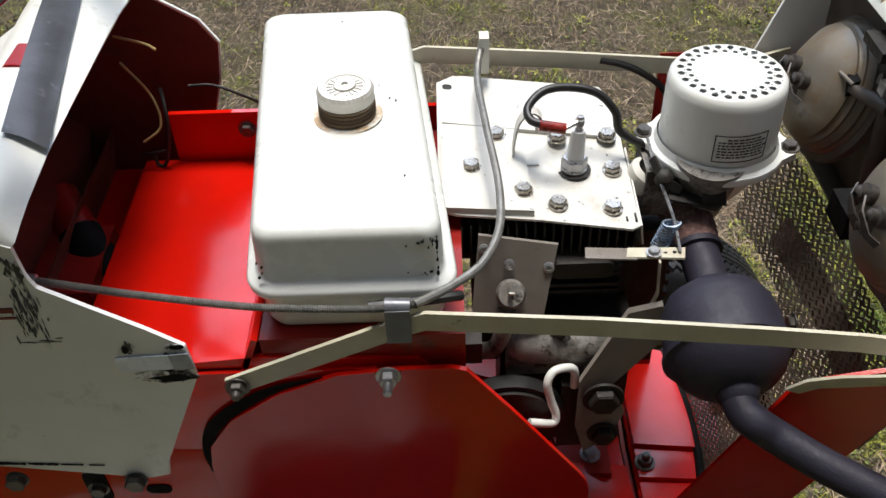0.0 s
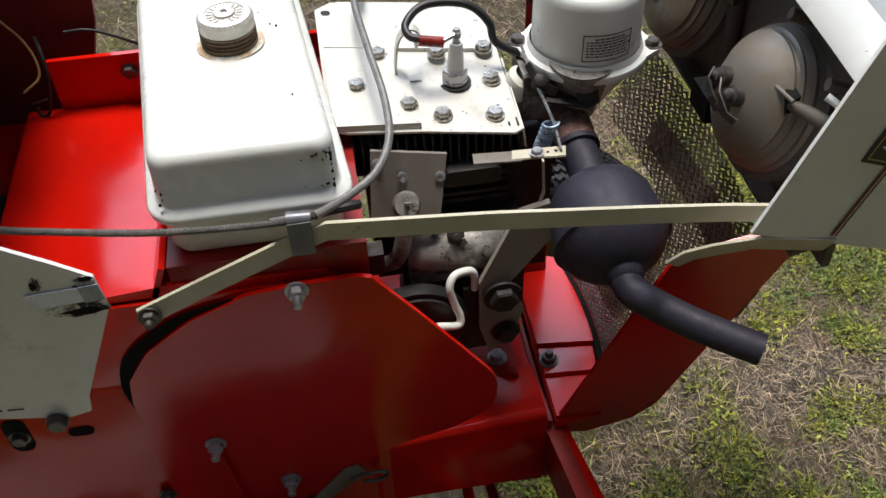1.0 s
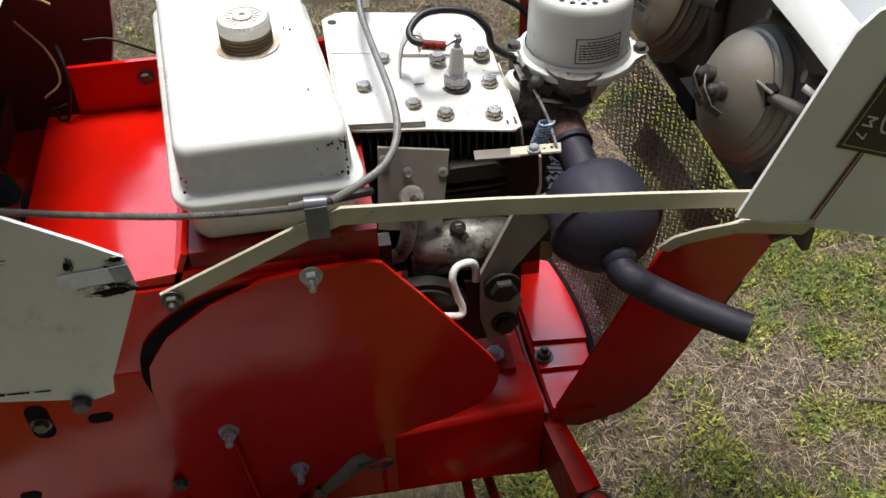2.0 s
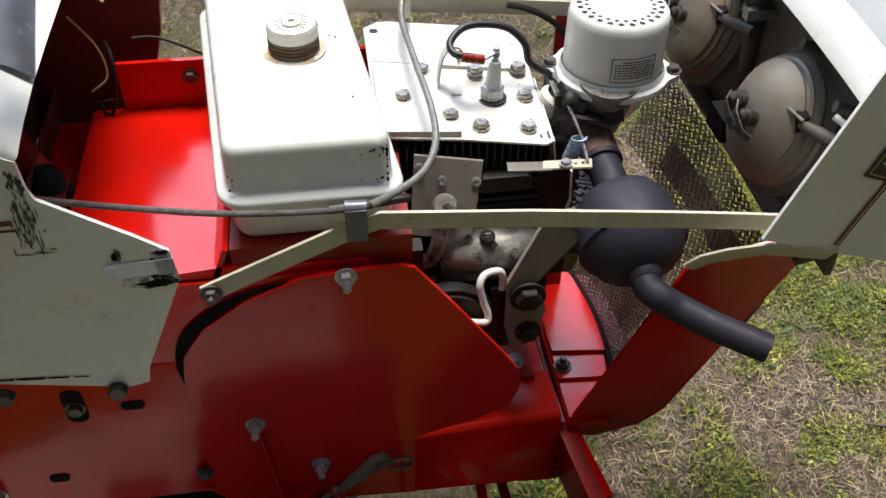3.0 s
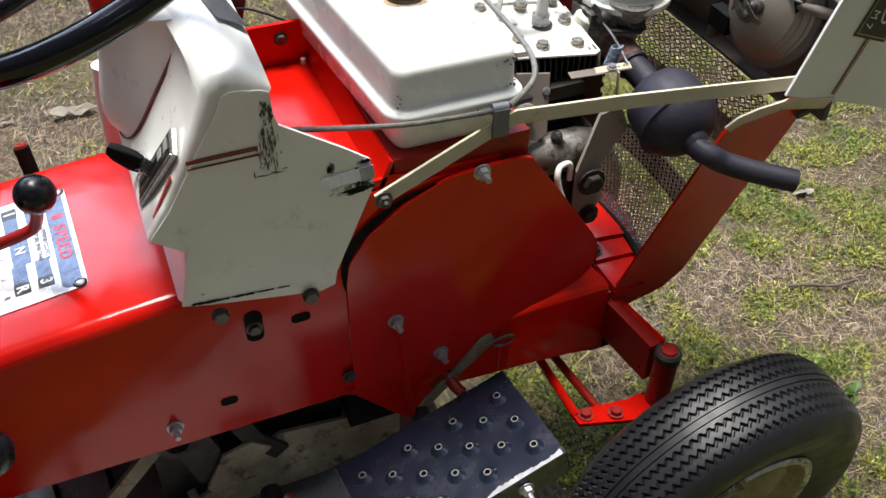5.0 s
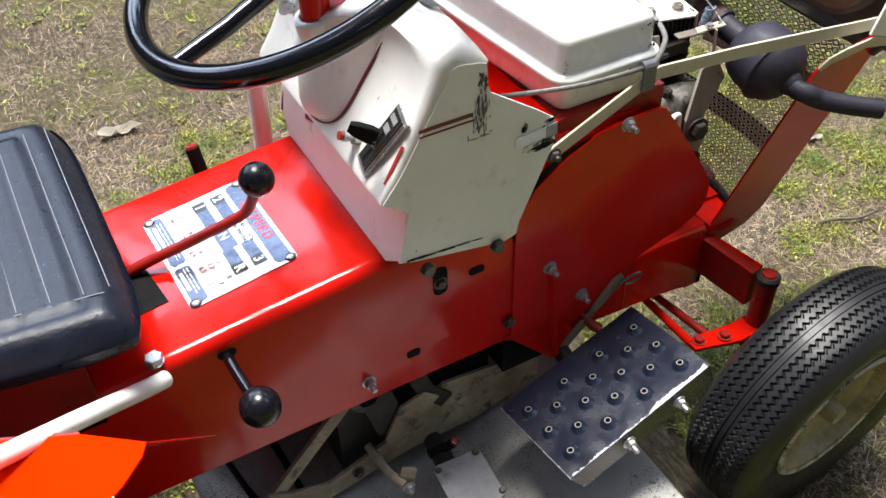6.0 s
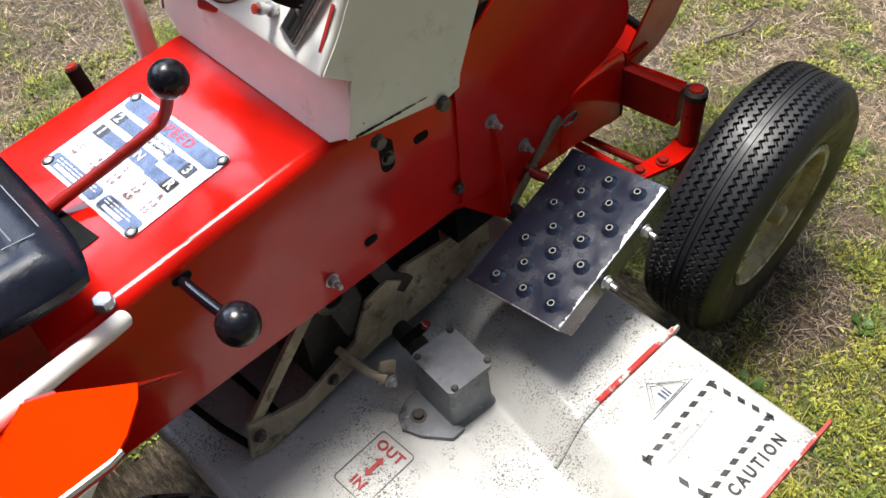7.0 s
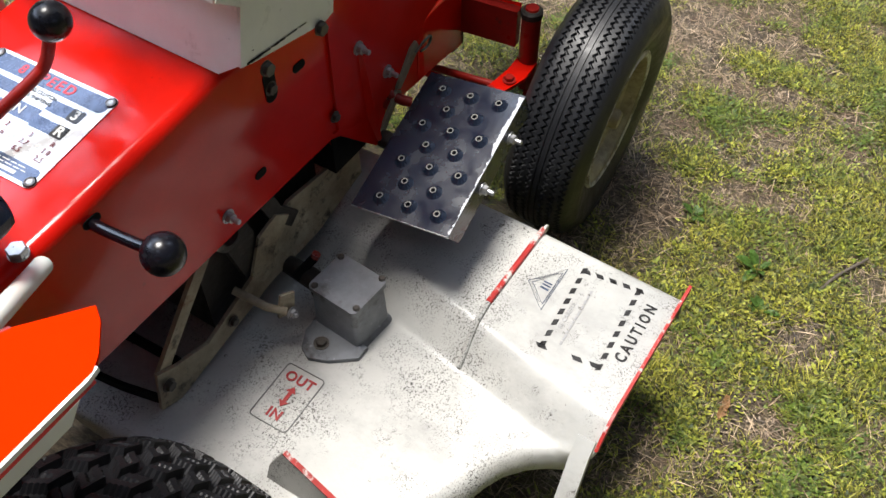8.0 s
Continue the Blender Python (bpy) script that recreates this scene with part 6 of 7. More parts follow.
# uneven pale band on the near edge: wear plus a painted sheen
rng = random.Random(11)
bm = bmesh.new()
w_ = 0.003
for k in range(150):
    a = sl * (0.02 + 0.96 * k / 149)
    w_ = max(0.0008, min(0.0075, w_ + rng.uniform(-0.0012, 0.0012) + (0.00015 if 30 < k < 110 else -0.0001)))
    slab([P(a - 0.0008, -HW + 0.0004, 0.0002), P(a + 0.0008, -HW + 0.0004, 0.0002), P(a + 0.0008, -HW + w_, 0.0002), P(a - 0.0008, -HW + w_ * rng.uniform(0.85, 1), 0.0002)], sw * 0.0003, bm)
part("worn_bright_edge", bm, step_worn_sheen, step)
stud = finish(turned([(0.0112, -0.0004), (0.0086, 0.0014), (0.0060, 0.0046), (0.0044, 0.0058), (0.0034, 0.0058), (0.0029, 0.0036), (0.0029, 0.0012), (0, 0.0012)], sides=20), "stud")
stud_rim = finish(turned([(0.0045, 0.0056), (0.0041, 0.0063), (0.0032, 0.0063), (0.0029, 0.0054)], sides=16), "stud_rim")
frame_m = Matrix((su, sv, sw)).transposed().to_4x4()
for row in range(7):
    a = 0.022 + (sl - 0.046) * row / 6
    for b in ((-0.044, -0.003, 0.038) if row % 2 == 0 else (-0.0235, 0.0175)):
        ob = fix("stud", stud, step_paint, step, Matrix.Translation(P(a, b)) @ frame_m)
        sub = new("stud_rim", stud_rim)
        if not stud_rim.materials:
            stud_rim.materials.append(alloy)
        sub.parent = ob
for a in (0.085, 0.165):
    fix("step_bolt", nut_stud, alloy, step, Matrix.Translation(P(a, -HW, -0.018)) @ pose(0, 0, 0, 90, 0, 0))
part("step_support", tube([(0.24, 0.63, 0.40), (0.245, 0.80, 0.40)], 0.012, 16), cast_iron, tractor)
part("step_support", block((0.20, 0.62, 0.385), (0.30, 0.66, 0.408), 0.003), cast_iron, tractor)

# pedal rod, pin and links beside the step
link_plate = part("link_plate", bevel(slab([(0.284, 0.704, 0.452), (0.292, 0.704, 0.447), (0.336, 0.703, 0.487), (0.330, 0.703, 0.500), (0.318, 0.703, 0.496)], (0, 0.004, 0)), 0.001, 1), hanger_paint, tractor, "worn cream link plate")
part("hairpin", tube(smooth(((0.322, 0.700, 0.488), (0.338, 0.699, 0.494), (0.352, 0.698, 0.496), (0.355, 0.698, 0.490), (0.346, 0.698, 0.483), (0.332, 0.699, 0.484))), 0.0018, 8), dirty_bolt, link_plate)
part("link_plate", bevel(slab([(0.240, 0.702, 0.412), (0.252, 0.702, 0.406), (0.290, 0.702, 0.446), (0.282, 0.702, 0.453)], (0, 0.004, 0)), 0.001, 1), hanger_paint, tractor)
part("pedal_rod", tube([(0.275, 0.72, 0.448), (0.283, 0.695, 0.438), (0.288, 0.684, 0.436)], 0.007, 12), dull_shaded_red, tractor)
part("lower_gusset", bevel(slab([(0.158, NEAR - 0.0025, 0.470), (0.250, NEAR - 0.0025, 0.455), (0.262, NEAR - 0.004, 0.430), (0.240, NEAR - 0.012, 0.398), (0.226, NEAR - 0.012, 0.400)], (0, 0.004, 0)), 0.001, 1), red_paint, tractor, "red pointed gusset under the chassis side")
part("gusset_fold", slab([(0.213, NEAR - 0.002, 0.560), (0.217, NEAR - 0.010, 0.556), (0.233, NEAR - 0.016, 0.402), (0.225, NEAR - 0.002, 0.402)], (0.0025, 0, 0)), red_paint, tractor)


# ---- shift plate, levers ----
sp = axes((-0.1315, 0.848, top_z(-0.1315) + 0.0006), (0.045, -1, 0), (1, 0.045, 0.10))
plate = part("shift_plate", slab([sp @ Vector((x, y, 0)) for x, y in rounded_rect(-0.080, 0.080, -0.061, 0.061, 0.006)], (0, 0, 0.0012)), plate_metal, tractor, "bright metal gear shift plate with dark panels")
T = 0.0014


def panel_on(x0, x1, y0, y1, mat_, r=0.0, lift=T):
    pts = rounded_rect(x0, x1, y0, y1, r) if r else ((x0, y0), (x1, y0), (x1, y1), (x0, y1))
    return part("plate_panel", slab([sp @ Vector((x, y, lift)) for x, y in pts], (0, 0, 0.0002)), mat_, plate)


panel_on(-0.076, 0.076, 0.038, 0.057, decal_blue, 0.007)
panel_on(-0.076, 0.010, -0.057, -0.040, decal_blue, 0.005)
panel_on(0.016, 0.076, -0.057, -0.040, decal_blue, 0.005)
panel_on(-0.060, -0.022, 0.018, 0.032, decal_blue)
panel_on(-0.060, -0.022, -0.004, 0.010, decal_blue)
panel_on(-0.022, 0.022, -0.002, 0.016, decal_blue)
panel_on(0.022, 0.052, 0.018, 0.032, decal_blue)
panel_on(0.022, 0.052, -0.004, 0.010, decal_blue)
LT = Matrix.Translation((0, 0, T + 0.0006))
bright_red = surface("bright_red_print", (0.62, 0.03, 0.05), 0.4, tone=0.1)


def mark(text, size, x, y, mat_, spacing=1.0, weight=0.012):
    letters(text, size, 0.0001, sp @ Matrix.Translation((x, y, 0)) @ LT, mat_, plate, spacing=spacing, weight=weight)


mark("8 SPEED", 0.0165, -0.002, 0.0475, bright_red, 1.3, 0.015)
for text, x, y in (("2", -0.062, 0.025), ("1", -0.062, 0.003), ("3", 0.056, 0.025), ("R", 0.056, 0.003)):
    panel_on(x - 0.0075, x + 0.0075, y - 0.0075, y + 0.0075, decal_black, 0.001, T + 0.0002)
    mark(text, 0.0155, x, y, decal_white, 1.0, 0.03)
mark("N", 0.015, 0.0, 0.007, decal_white)
mark("DEPRESS CLUTCH", 0.0062, 0.000, 0.0320, decal_black, 1.0, 0.02)
mark("BEFORE SHIFTING", 0.0062, 0.000, 0.0245, decal_black, 1.0, 0.02)
for x, rows in ((-0.062, ("LO", "HI")), (-0.030, ("1", ".9", "2.2")), (0.004, ("2", "1.6", "3.9")), (0.034, ("3", "2.7", "6.5")), (0.062, ("R", "1.0", "2.5"))):
    for k, s_ in enumerate(rows):
        mark(s_, 0.0085, x, -0.012 - 0.0095 * (k + (len(rows) == 2)), decal_maroon)
bm = bmesh.new()
rng = random.Random(3)
for x0, x1 in ((-0.066, 0.006), (0.020, 0.066)):
    patch(sp, x0 + 0.004, x1 - 0.012, -0.0545, -0.0505, 0.0001, bm, T + 0.0003)
    for k in range(2):
        x = x0
        while x < x1 - 0.006:
            w_ = rng.uniform(0.004, 0.010)
            patch(sp, x, min(x + w_, x1), -0.0440 - 0.0036 * k - 0.0006, -0.0440 - 0.0036 * k + 0.0006, 0.0001, bm, T + 0.0003)
            x += w_ + 0.002
part("fine_print", bm, decal_white, plate)
for x in (-0.074, 0.074):
    for y in (-0.054, 0.054):
        fix("plate_rivet", finish(turned([(0.0050, 0), (0.0050, 0.0012), (0.0034, 0.0022), (0.0030, 0.0012), (0, 0.0010)], sides=18), "rivet"), zinc, plate, sp @ Matrix.Translation((x, y, 0.0014)))
        part("rivet_ring", turned([(0.0050, 0), (0.0066, 0), (0.0066, 0.0003), (0.0050, 0.0003)], sp @ Vector((x, y, 0.0013)), (-0.1, 0, 1), 20), black_scuff_shade, plate)
# shift lever through its slot
# this slot is a flat black sheet, its darkness only colour
part("lever_slot_shade", slab([(-0.240, 0.790, top_z(-0.24) + 0.0006), (-0.205, 0.792, top_z(-0.205) + 0.0006), (-0.214, 0.868, top_z(-0.214) + 0.0006), (-0.240, 0.868, top_z(-0.24) + 0.0006)], (0, 0, 0.0006)), black_scuff_shade, tractor)
lever = part("shift_lever", tube(smooth(((-0.232, 0.853, 0.640), (-0.222, 0.850, 0.655), (-0.16, 0.835, 0.678), (-0.112, 0.822, 0.698), (-0.098, 0.815, 0.712), (-0.090, 0.803, 0.745))), 0.0060, 14), dull_shaded_red, tractor, "red bent shift lever with a black ball")
part("lever_knob", turned([(0, -0.0185), (0.006, -0.0175)] + [(0.0185 * math.cos(radians(a)), 0.0185 * math.sin(radians(a))) for a in range(-70, 90, 10)] + [(0, 0.0185)], (-0.0885, 0.799, 0.756), (0.1, -0.1, 1), 36), ball_black, lever, "glossy black ball knob")
side_lever = part("side_lever", tube(smooth(((-0.174, 0.725, 0.626), (-0.1745, 0.700, 0.6265), (-0.173, 0.660, 0.631), (-0.171, 0.635, 0.635))), 0.0058, 14), black_gloss, tractor, "black lever with a ball knob")
part("lever_knob", turned([(0, -0.020)] + [(0.020 * math.cos(radians(a)), 0.020 * math.sin(radians(a))) for a in range(-80, 90, 10)] + [(0, 0.020)], (-0.170, 0.626, 0.635), (0, -1, 0), 36), ball_black, side_lever, "glossy black ball knob")
fix("seat_bolt", hex_bolt(0.0095, 0.0085, washer=1.0), zinc, tractor, pose(-0.241, 0.7215, top_z(-0.241), 0, 0, 12))
HX, HZ = -0.108, 0.676
part("far_handle", tube([(HX + 0.006, 0.975, 0.58), (HX + 0.002, 0.994, HZ - 0.022), (HX, 1.0, HZ)], 0.0085, 12), black_scuff_shade, tractor)
part("handle_tip", turned([(0.007, 0), (0.0065, 0.003), (0, 0.004)], (HX, 1.0005, HZ + 0.0005), (-0.1, 0.25, 0.9), 14), red_wire, tractor)

# ---- seat ----
def make_seat():
    x0, x1, y0, y1 = -0.69, -0.236, 0.660, 1.045
    bm = bmesh.new()
    nx, ny = 90, 60
    cx, cy, hx, hy = (x0 + x1) / 2, (y0 + y1) / 2, (x1 - x0) / 2, (y1 - y0) / 2
    top, bottom = [], []
    for j in range(ny + 1):
        for i in range(nx + 1):
            a, b = -1 + 2 * i / nx, -1 + 2 * j / ny
            sx, sy = a * (1 - 0.06 * abs(b) ** 6), b * (1 - 0.06 * abs(a) ** 6)
            edge = max(abs(a), abs(b))
            drop = 0.030 * max(0.0, (edge - 0.86) / 0.14) ** 2
            x, y = cx + sx * hx, cy + sy * hy
            y -= 0.17 * min(0.0, x - x1) * max(0.0, -b)
            z = 0.757 - drop + 0.05 * (x - x1) * 0.2
            inner = max(abs(a) if a > 0 else 0, abs(b))
            if inner < 0.80:
                z += 0.002 - 0.0020 * math.exp(-((((x - x1) / 0.028) % 1.0 - 0.5) / 0.09) ** 2)
            elif inner < 0.825:
                z -= 0.002
            top.append(bm.verts.new((x, y, z)))
            bottom.append((x, y))
    w = nx + 1
    for j in range(ny):
        for i in range(nx):
            bm.faces.new((top[j * w + i], top[j * w + i + 1], top[(j + 1) * w + i + 1], top[(j + 1) * w + i]))
    ring = [j * w + nx for j in range(ny + 1)] + [ny * w + i for i in range(nx - 1, -1, -1)] + [j * w for j in range(ny - 1, -1, -1)] + list(range(1, nx))
    prev = [top[i] for i in ring]
    for shrink, z in ((1.004, 0.732), (1.000, 0.724), (0.975, 0.716), (0.94, 0.714)):
        cur = [bm.verts.new((cx + (bottom[i][0] - cx) * shrink, cy + (bottom[i][1] - cy) * shrink, z)) for i in ring]
        for k in range(len(ring)):
            j = (k + 1) % len(ring)
            bm.faces.new((prev[k], prev[j], cur[j], cur[k]))
        prev = cur
    bm.faces.new(prev)
    return bm


seat = part("seat", make_seat(), vinyl, tractor, "black vinyl seat cushion with stitched pleats", 60)
bm = bmesh.new()
for k in range(14):
    x = -0.250 - 0.028 * k
    if x > -0.27:
        continue
    strip([(x, 0.714 - 0.14 * (x + 0.236), 0.7578 + 0.01 * (x + 0.236)), (x, 1.00, 0.7578 + 0.01 * (x + 0.236))], 0.0008, 0.0009, bm)
strip([(-0.262, 0.7135, 0.7576), (-0.60, 0.7615, 0.7545)], 0.0008, 0.0010, bm)
strip([(-0.256, 0.718, 0.7580), (-0.256, 1.00, 0.7580)], 0.0008, 0.0009, bm)
part("seat_stitching", bm, thread, seat, "pale grey stitching")
part("seat_pan", block((-0.62, 0.72, 0.640), (-0.30, 0.98, 0.7135), 0.006), black_scuff_shade, tractor)

# ---- fender, its tube ----
TUBE = ((-0.46, 0.545, 0.785), (-0.373, 0.593, 0.742), (-0.311, 0.633, 0.705), (-0.262, 0.678, 0.660), (-0.243, 0.692, 0.647), (-0.236, 0.697, 0.643))
def make_fender():
    """The near rear fender: a flat top with a rounded front corner."""
    outline = [(-0.318, 0.594), (-0.274, 0.560), (-0.281, 0.548), (-0.291, 0.5385), (-0.301, 0.529), (-0.313, 0.5215), (-0.36, 0.5215), (-0.90, 0.512), (-0.90, 0.655), (-0.42, 0.640)]
    return slab([(x, y, 0.7275) for x, y in outline], (0, 0, 0.0035))


fender = part("fender", bevel(make_fender(), 0.001, 1), sunlit_fender_red, tractor, "red rear fender with a cream lip, tinted orange for the sun on it")
part("fender_lip", strip([(-0.309, 0.5225, 0.7290), (-0.320, 0.5200, 0.7290), (-0.36, 0.5195, 0.7290), (-0.90, 0.5100, 0.7290)], 0.0040, 0.003, up=(0, 0.1, 1)), worn_cream, fender, "cream lip with a red line")
part("lip_line", strip([(-0.316, 0.5190, 0.7255), (-0.36, 0.5178, 0.7255), (-0.90, 0.5083, 0.7255)], 0.0026, 0.0016, up=(0, 0.35, 1)), decal_red, fender)
part("lip_band", bevel(slab([(-0.331, 0.5172, 0.7245), (-0.345, 0.5155, 0.7120), (-0.90, 0.5060, 0.7120), (-0.90, 0.5075, 0.7245)], (0, 0.003, 0)), 0.0006, 1), worn_cream, fender, "cream band below the lip")
# thin rod added to draw a line from the fender tip to the chassis
part("fender_tip_line", tube([(-0.277, 0.5605, 0.7285), (-0.2085, 0.7075, 0.5205)], [0.0022, 0.0008], 8), red_paint, fender)
part("fender_flange", slab([(-0.318, 0.5945, 0.7290), (-0.42, 0.6405, 0.7290), (-0.90, 0.6555, 0.7290), (-0.90, 0.6555, 0.60), (-0.42, 0.6405, 0.60), (-0.330, 0.600, 0.640)], (0, 0.004, 0)), dull_shaded_red, fender)
part("seat_base", block((-0.75, 0.712, 0.60), (-0.30, 0.984, 0.700), 0.006), dull_shaded_red, tractor)
part("grab_tube", tube(smooth(TUBE), [0.0086] * (8 * (len(TUBE) - 1) - 2) + [0.0082, 0.007, 0.004], 18), worn_cream, tractor, "white painted tube beside the seat")

# ---- mower deck ----
deck_thing = thing("mower_deck", (0.0, 0.60, 0.10), "worn cream side-discharge mower deck under the tractor", "mower deck")


def curve_at(table, x):
    for (a, p), (b, q) in zip(table, table[1:]):
        if x <= b:
            t = max(0.0, min(1.0, (x - a) / (b - a)))
            return p + (q - p) * t
    return table[-1][1]


EDGE = [(-0.226, 0.545), (-0.22, 0.535), (-0.16, 0.455), (-0.12, 0.412), (-0.09, 0.388), (-0.06, 0.375), (-0.035, 0.368), (-0.01, 0.356), (0.012, 0.338), (0.028, 0.318), (0.042, 0.292), (0.052, 0.272), (0.31, 0.272)]


def blend(a, b, t):
    t = max(0.0, min(1.0, (t - a) / (b - a)))
    return t * t * (3 - 2 * t)


def deck_z(x, y):
    z = 0.262
    foot = 0.036 + 0.172 * max(0.0, min(0.40, y - 0.29))
    t = (x - foot) / 0.052
    z += 0.040 * (0.35 * blend(0.0, 1.0, t) + 0.65 * max(0.0, min(1.0, t)))
    if y < 0.478:
        z -= 0.004 * (0.478 - y) / 0.2
    return z


def make_deck():
    bm = bmesh.new()
    xs = list(np.linspace(-0.226, 0.278, 92)) + [0.286, 0.292, 0.296, 0.298, 0.299, 0.299]
    drop_x = [0.0] * 92 + [0.0008, 0.003, 0.007, 0.013, 0.03, 0.14]
    rows = []
    for i, x in enumerate(xs):
        y0 = curve_at(EDGE, x)
        line = []
        r = 0.022 if x < 0.045 else 0.004
        for dy, dz in ((0.0, 0.15), (0.0, 0.03), (0.0, r), (r * 0.3, r * 0.29), (r * 0.6, r * 0.08), (r, 0.0)):
            y = y0 + dy
            line.append((x, y, deck_z(x, y) - max(min(dz, 0.034 if x < 0.045 else 0.008), min(drop_x[i], 0.05))))
        for k in range(1, 61):
            y = y0 + r + (0.98 - y0 - r) * k / 60
            line.append((x, y, deck_z(x, y) - min(drop_x[i], 0.05)))
        rows.append([bm.verts.new(p) for p in line])
    for a, b in zip(rows, rows[1:]):
        for k in range(len(a) - 1):
            bm.faces.new((a[k], a[k + 1], b[k + 1], b[k]))
    return bm


deck = part("deck_shell", make_deck(), deck_paint, deck_thing, "cream pressed steel deck with grime and chipped paint", 60)
part("rear_rim", tube(smooth([(-0.224, 0.545, 0.254), (-0.2235, 0.70, 0.254), (-0.2235, 0.80, 0.254), (-0.229, 0.86, 0.254), (-0.231, 0.98, 0.254)]), 0.0105, 14), deck_paint, deck)
part("rear_skirt", slab([(-0.228, 0.545, 0.252), (-0.228, 0.98, 0.252), (-0.228, 0.98, 0.20), (-0.228, 0.545, 0.20)], (0.003, 0, 0)), deck_paint, deck)
# welded seam and red edges
part("weld_seam", tube(smooth([(x, 0.478, deck_z(x, 0.478) + 0.002) for x in np.linspace(0.150, 0.296, 9)]), 0.0042, 8), worn_red, deck, "red painted weld seam")
part("weld_seam", tube(smooth([(x, 0.478 - 0.008 * (0.15 - x) / 0.09, deck_z(x, 0.476) + 0.0012) for x in np.linspace(0.070, 0.150, 7)]), 0.0040, 8), deck_paint, deck)
part("seam_tab", turned([(0.007, 0), (0.007, 0.003), (0, 0.003)], (0.298, 0.478, 0.302), (0, -1, 0), 16), deck_paint, deck)
part("chute_lip", strip(smooth([(x, 0.2725, deck_z(x, 0.272) + 0.003) for x in np.linspace(0.055, 0.312, 10)], 3), 0.012, 0.004), worn_red, deck, "worn red chute edge")
part("chute_bracket", bevel(strip([(0.046, 0.284, 0.308), (0.030, 0.283, 0.296), (-0.045, 0.274, 0.20)], 0.022, 0.010, up=(0, 1, 0)), 0.003), deck_paint, deck_thing, "cream sloping bracket bar")
part("gauge_bracket", bevel(slab([(-0.172, 0.580, 0.255), (-0.166, 0.574, 0.290), (-0.157, 0.556, 0.325), (-0.160, 0.546, 0.324), (-0.166, 0.460, 0.288), (-0.168, 0.455, 0.24)], (-0.004, -0.001, 0)), 0.001, 1), deck_paint, deck_thing, "cream upright fin with a red edge")
part("bracket_edge", strip([(-0.160, 0.553, 0.3262), (-0.163, 0.520, 0.314), (-0.168, 0.460, 0.2895)], 0.0045, 0.006, up=(0, 0.4, 1)), worn_red, deck_thing)

# labels pressed and printed on the deck
om = axes((-0.0795, 0.6245, 0.2626), (0.04, -1, 0), (1, 0.04, 0))
bm = bmesh.new()
tube([om @ Vector((x, y, 0.0004)) for x, y in rounded_rect(-0.0275, 0.0275, -0.0415, 0.0415, 0.005, 4)], 0.0008, 6, bm=bm, closed=True)
label = part("deck_label", bm, surface("label_rim", (0.22, 0.22, 0.21), 0.5, tone=0.3), deck, "embossed label with red words")
letters("OUT", 0.0185, 0.0006, om @ Matrix.Translation((0, 0.026, 0.0004)), decal_red, label, spacing=1.1, weight=0.025)
letters("IN", 0.0185, 0.0006, om @ Matrix.Translation((0, -0.027, 0.0004)), decal_red, label, spacing=1.1, weight=0.025)
arrow = [(0, 0.0155), (0.007, 0.007), (0.0025, 0.007), (0.0025, -0.007), (0.007, -0.007), (0, -0.0155), (-0.007, -0.007), (-0.0025, -0.007), (-0.0025, 0.007), (-0.007, 0.007)]
part("arrow", slab([om @ Vector((x, y, 0.0004)) for x, y in arrow], (0, 0, 0.0006)), decal_red, label)


def on_chute(x, y, lift=0.0005):
    return Vector((x, y, deck_z(x, y) + lift))


CN = [Vector((0.266, 0.403)), Vector((0.278, 0.323)), Vector((0.141, 0.314)), Vector((0.128, 0.393))]


def hazard(a, b, n, skip=()):
    d = (b - a) / n
    s = Vector((-d.y, d.x)).normalized() * 0.0062
    if (sum(CN, Vector((0, 0))) / 4 - a).dot(s) < 0:
        s = -s
    for k in range(n):
        if k % 2 or k in skip:
            continue
        p, q = a + d * k, a + d * (k + 1.05)
        pts = [p, q, q + s + d * 0.4, p + s + d * 0.4]
        part("hazard_bar", slab([on_chute(*v) for v in pts], (0, 0, 0.0003)), decal_black, deck)


for a, b, n, skip in ((CN[0], CN[1], 9, ()), (CN[1], CN[2], 15, ()), (CN[2], CN[3], 7, (4,)), (CN[3], CN[0], 15, ())):
    hazard(a, b, n, skip)
cm = axes(on_chute(0.213, 0.3005, 0.0006), (0.99, 0.0, 0), (0.0, 0.99, 0)) @ Matrix.Diagonal((0.80, 1, 1, 1))
letters("CAUTION", 0.0200, 0.0002, cm, decal_black, deck, spacing=1.52, weight=0.035)
bmx = axes(on_chute(0.190, 0.3850, 0.0006), (0.98, 0.045, 0), (-0.045, 0.98, 0))
letters("BE CAREFUL", 0.0085, 0.0001, bmx, surface("faded_print", (0.30, 0.30, 0.30), 0.5), deck)
bm = bmesh.new()
rng = random.Random(8)
x = -0.045
while x < 0.045:
    w_ = rng.uniform(0.004, 0.010)
    patch(bmx, x, x + w_, -0.0125, -0.0095, 0.0002, bm)
    x += w_ + 0.002
part("small_print", bm, bpy.data.materials["faded_print"], deck)
tri_pts = [Vector((0.254, 0.419)), Vector((0.210, 0.453)), Vector((0.178, 0.417))]
mid = sum(tri_pts, Vector((0, 0))) / 3
for k_ in (1.0, 0.76):
    part("triangle_line", tube([on_chute(*(mid + (p - mid) * k_)) for p in tri_pts], 0.0006, 6, closed=True), decal_blue, deck)
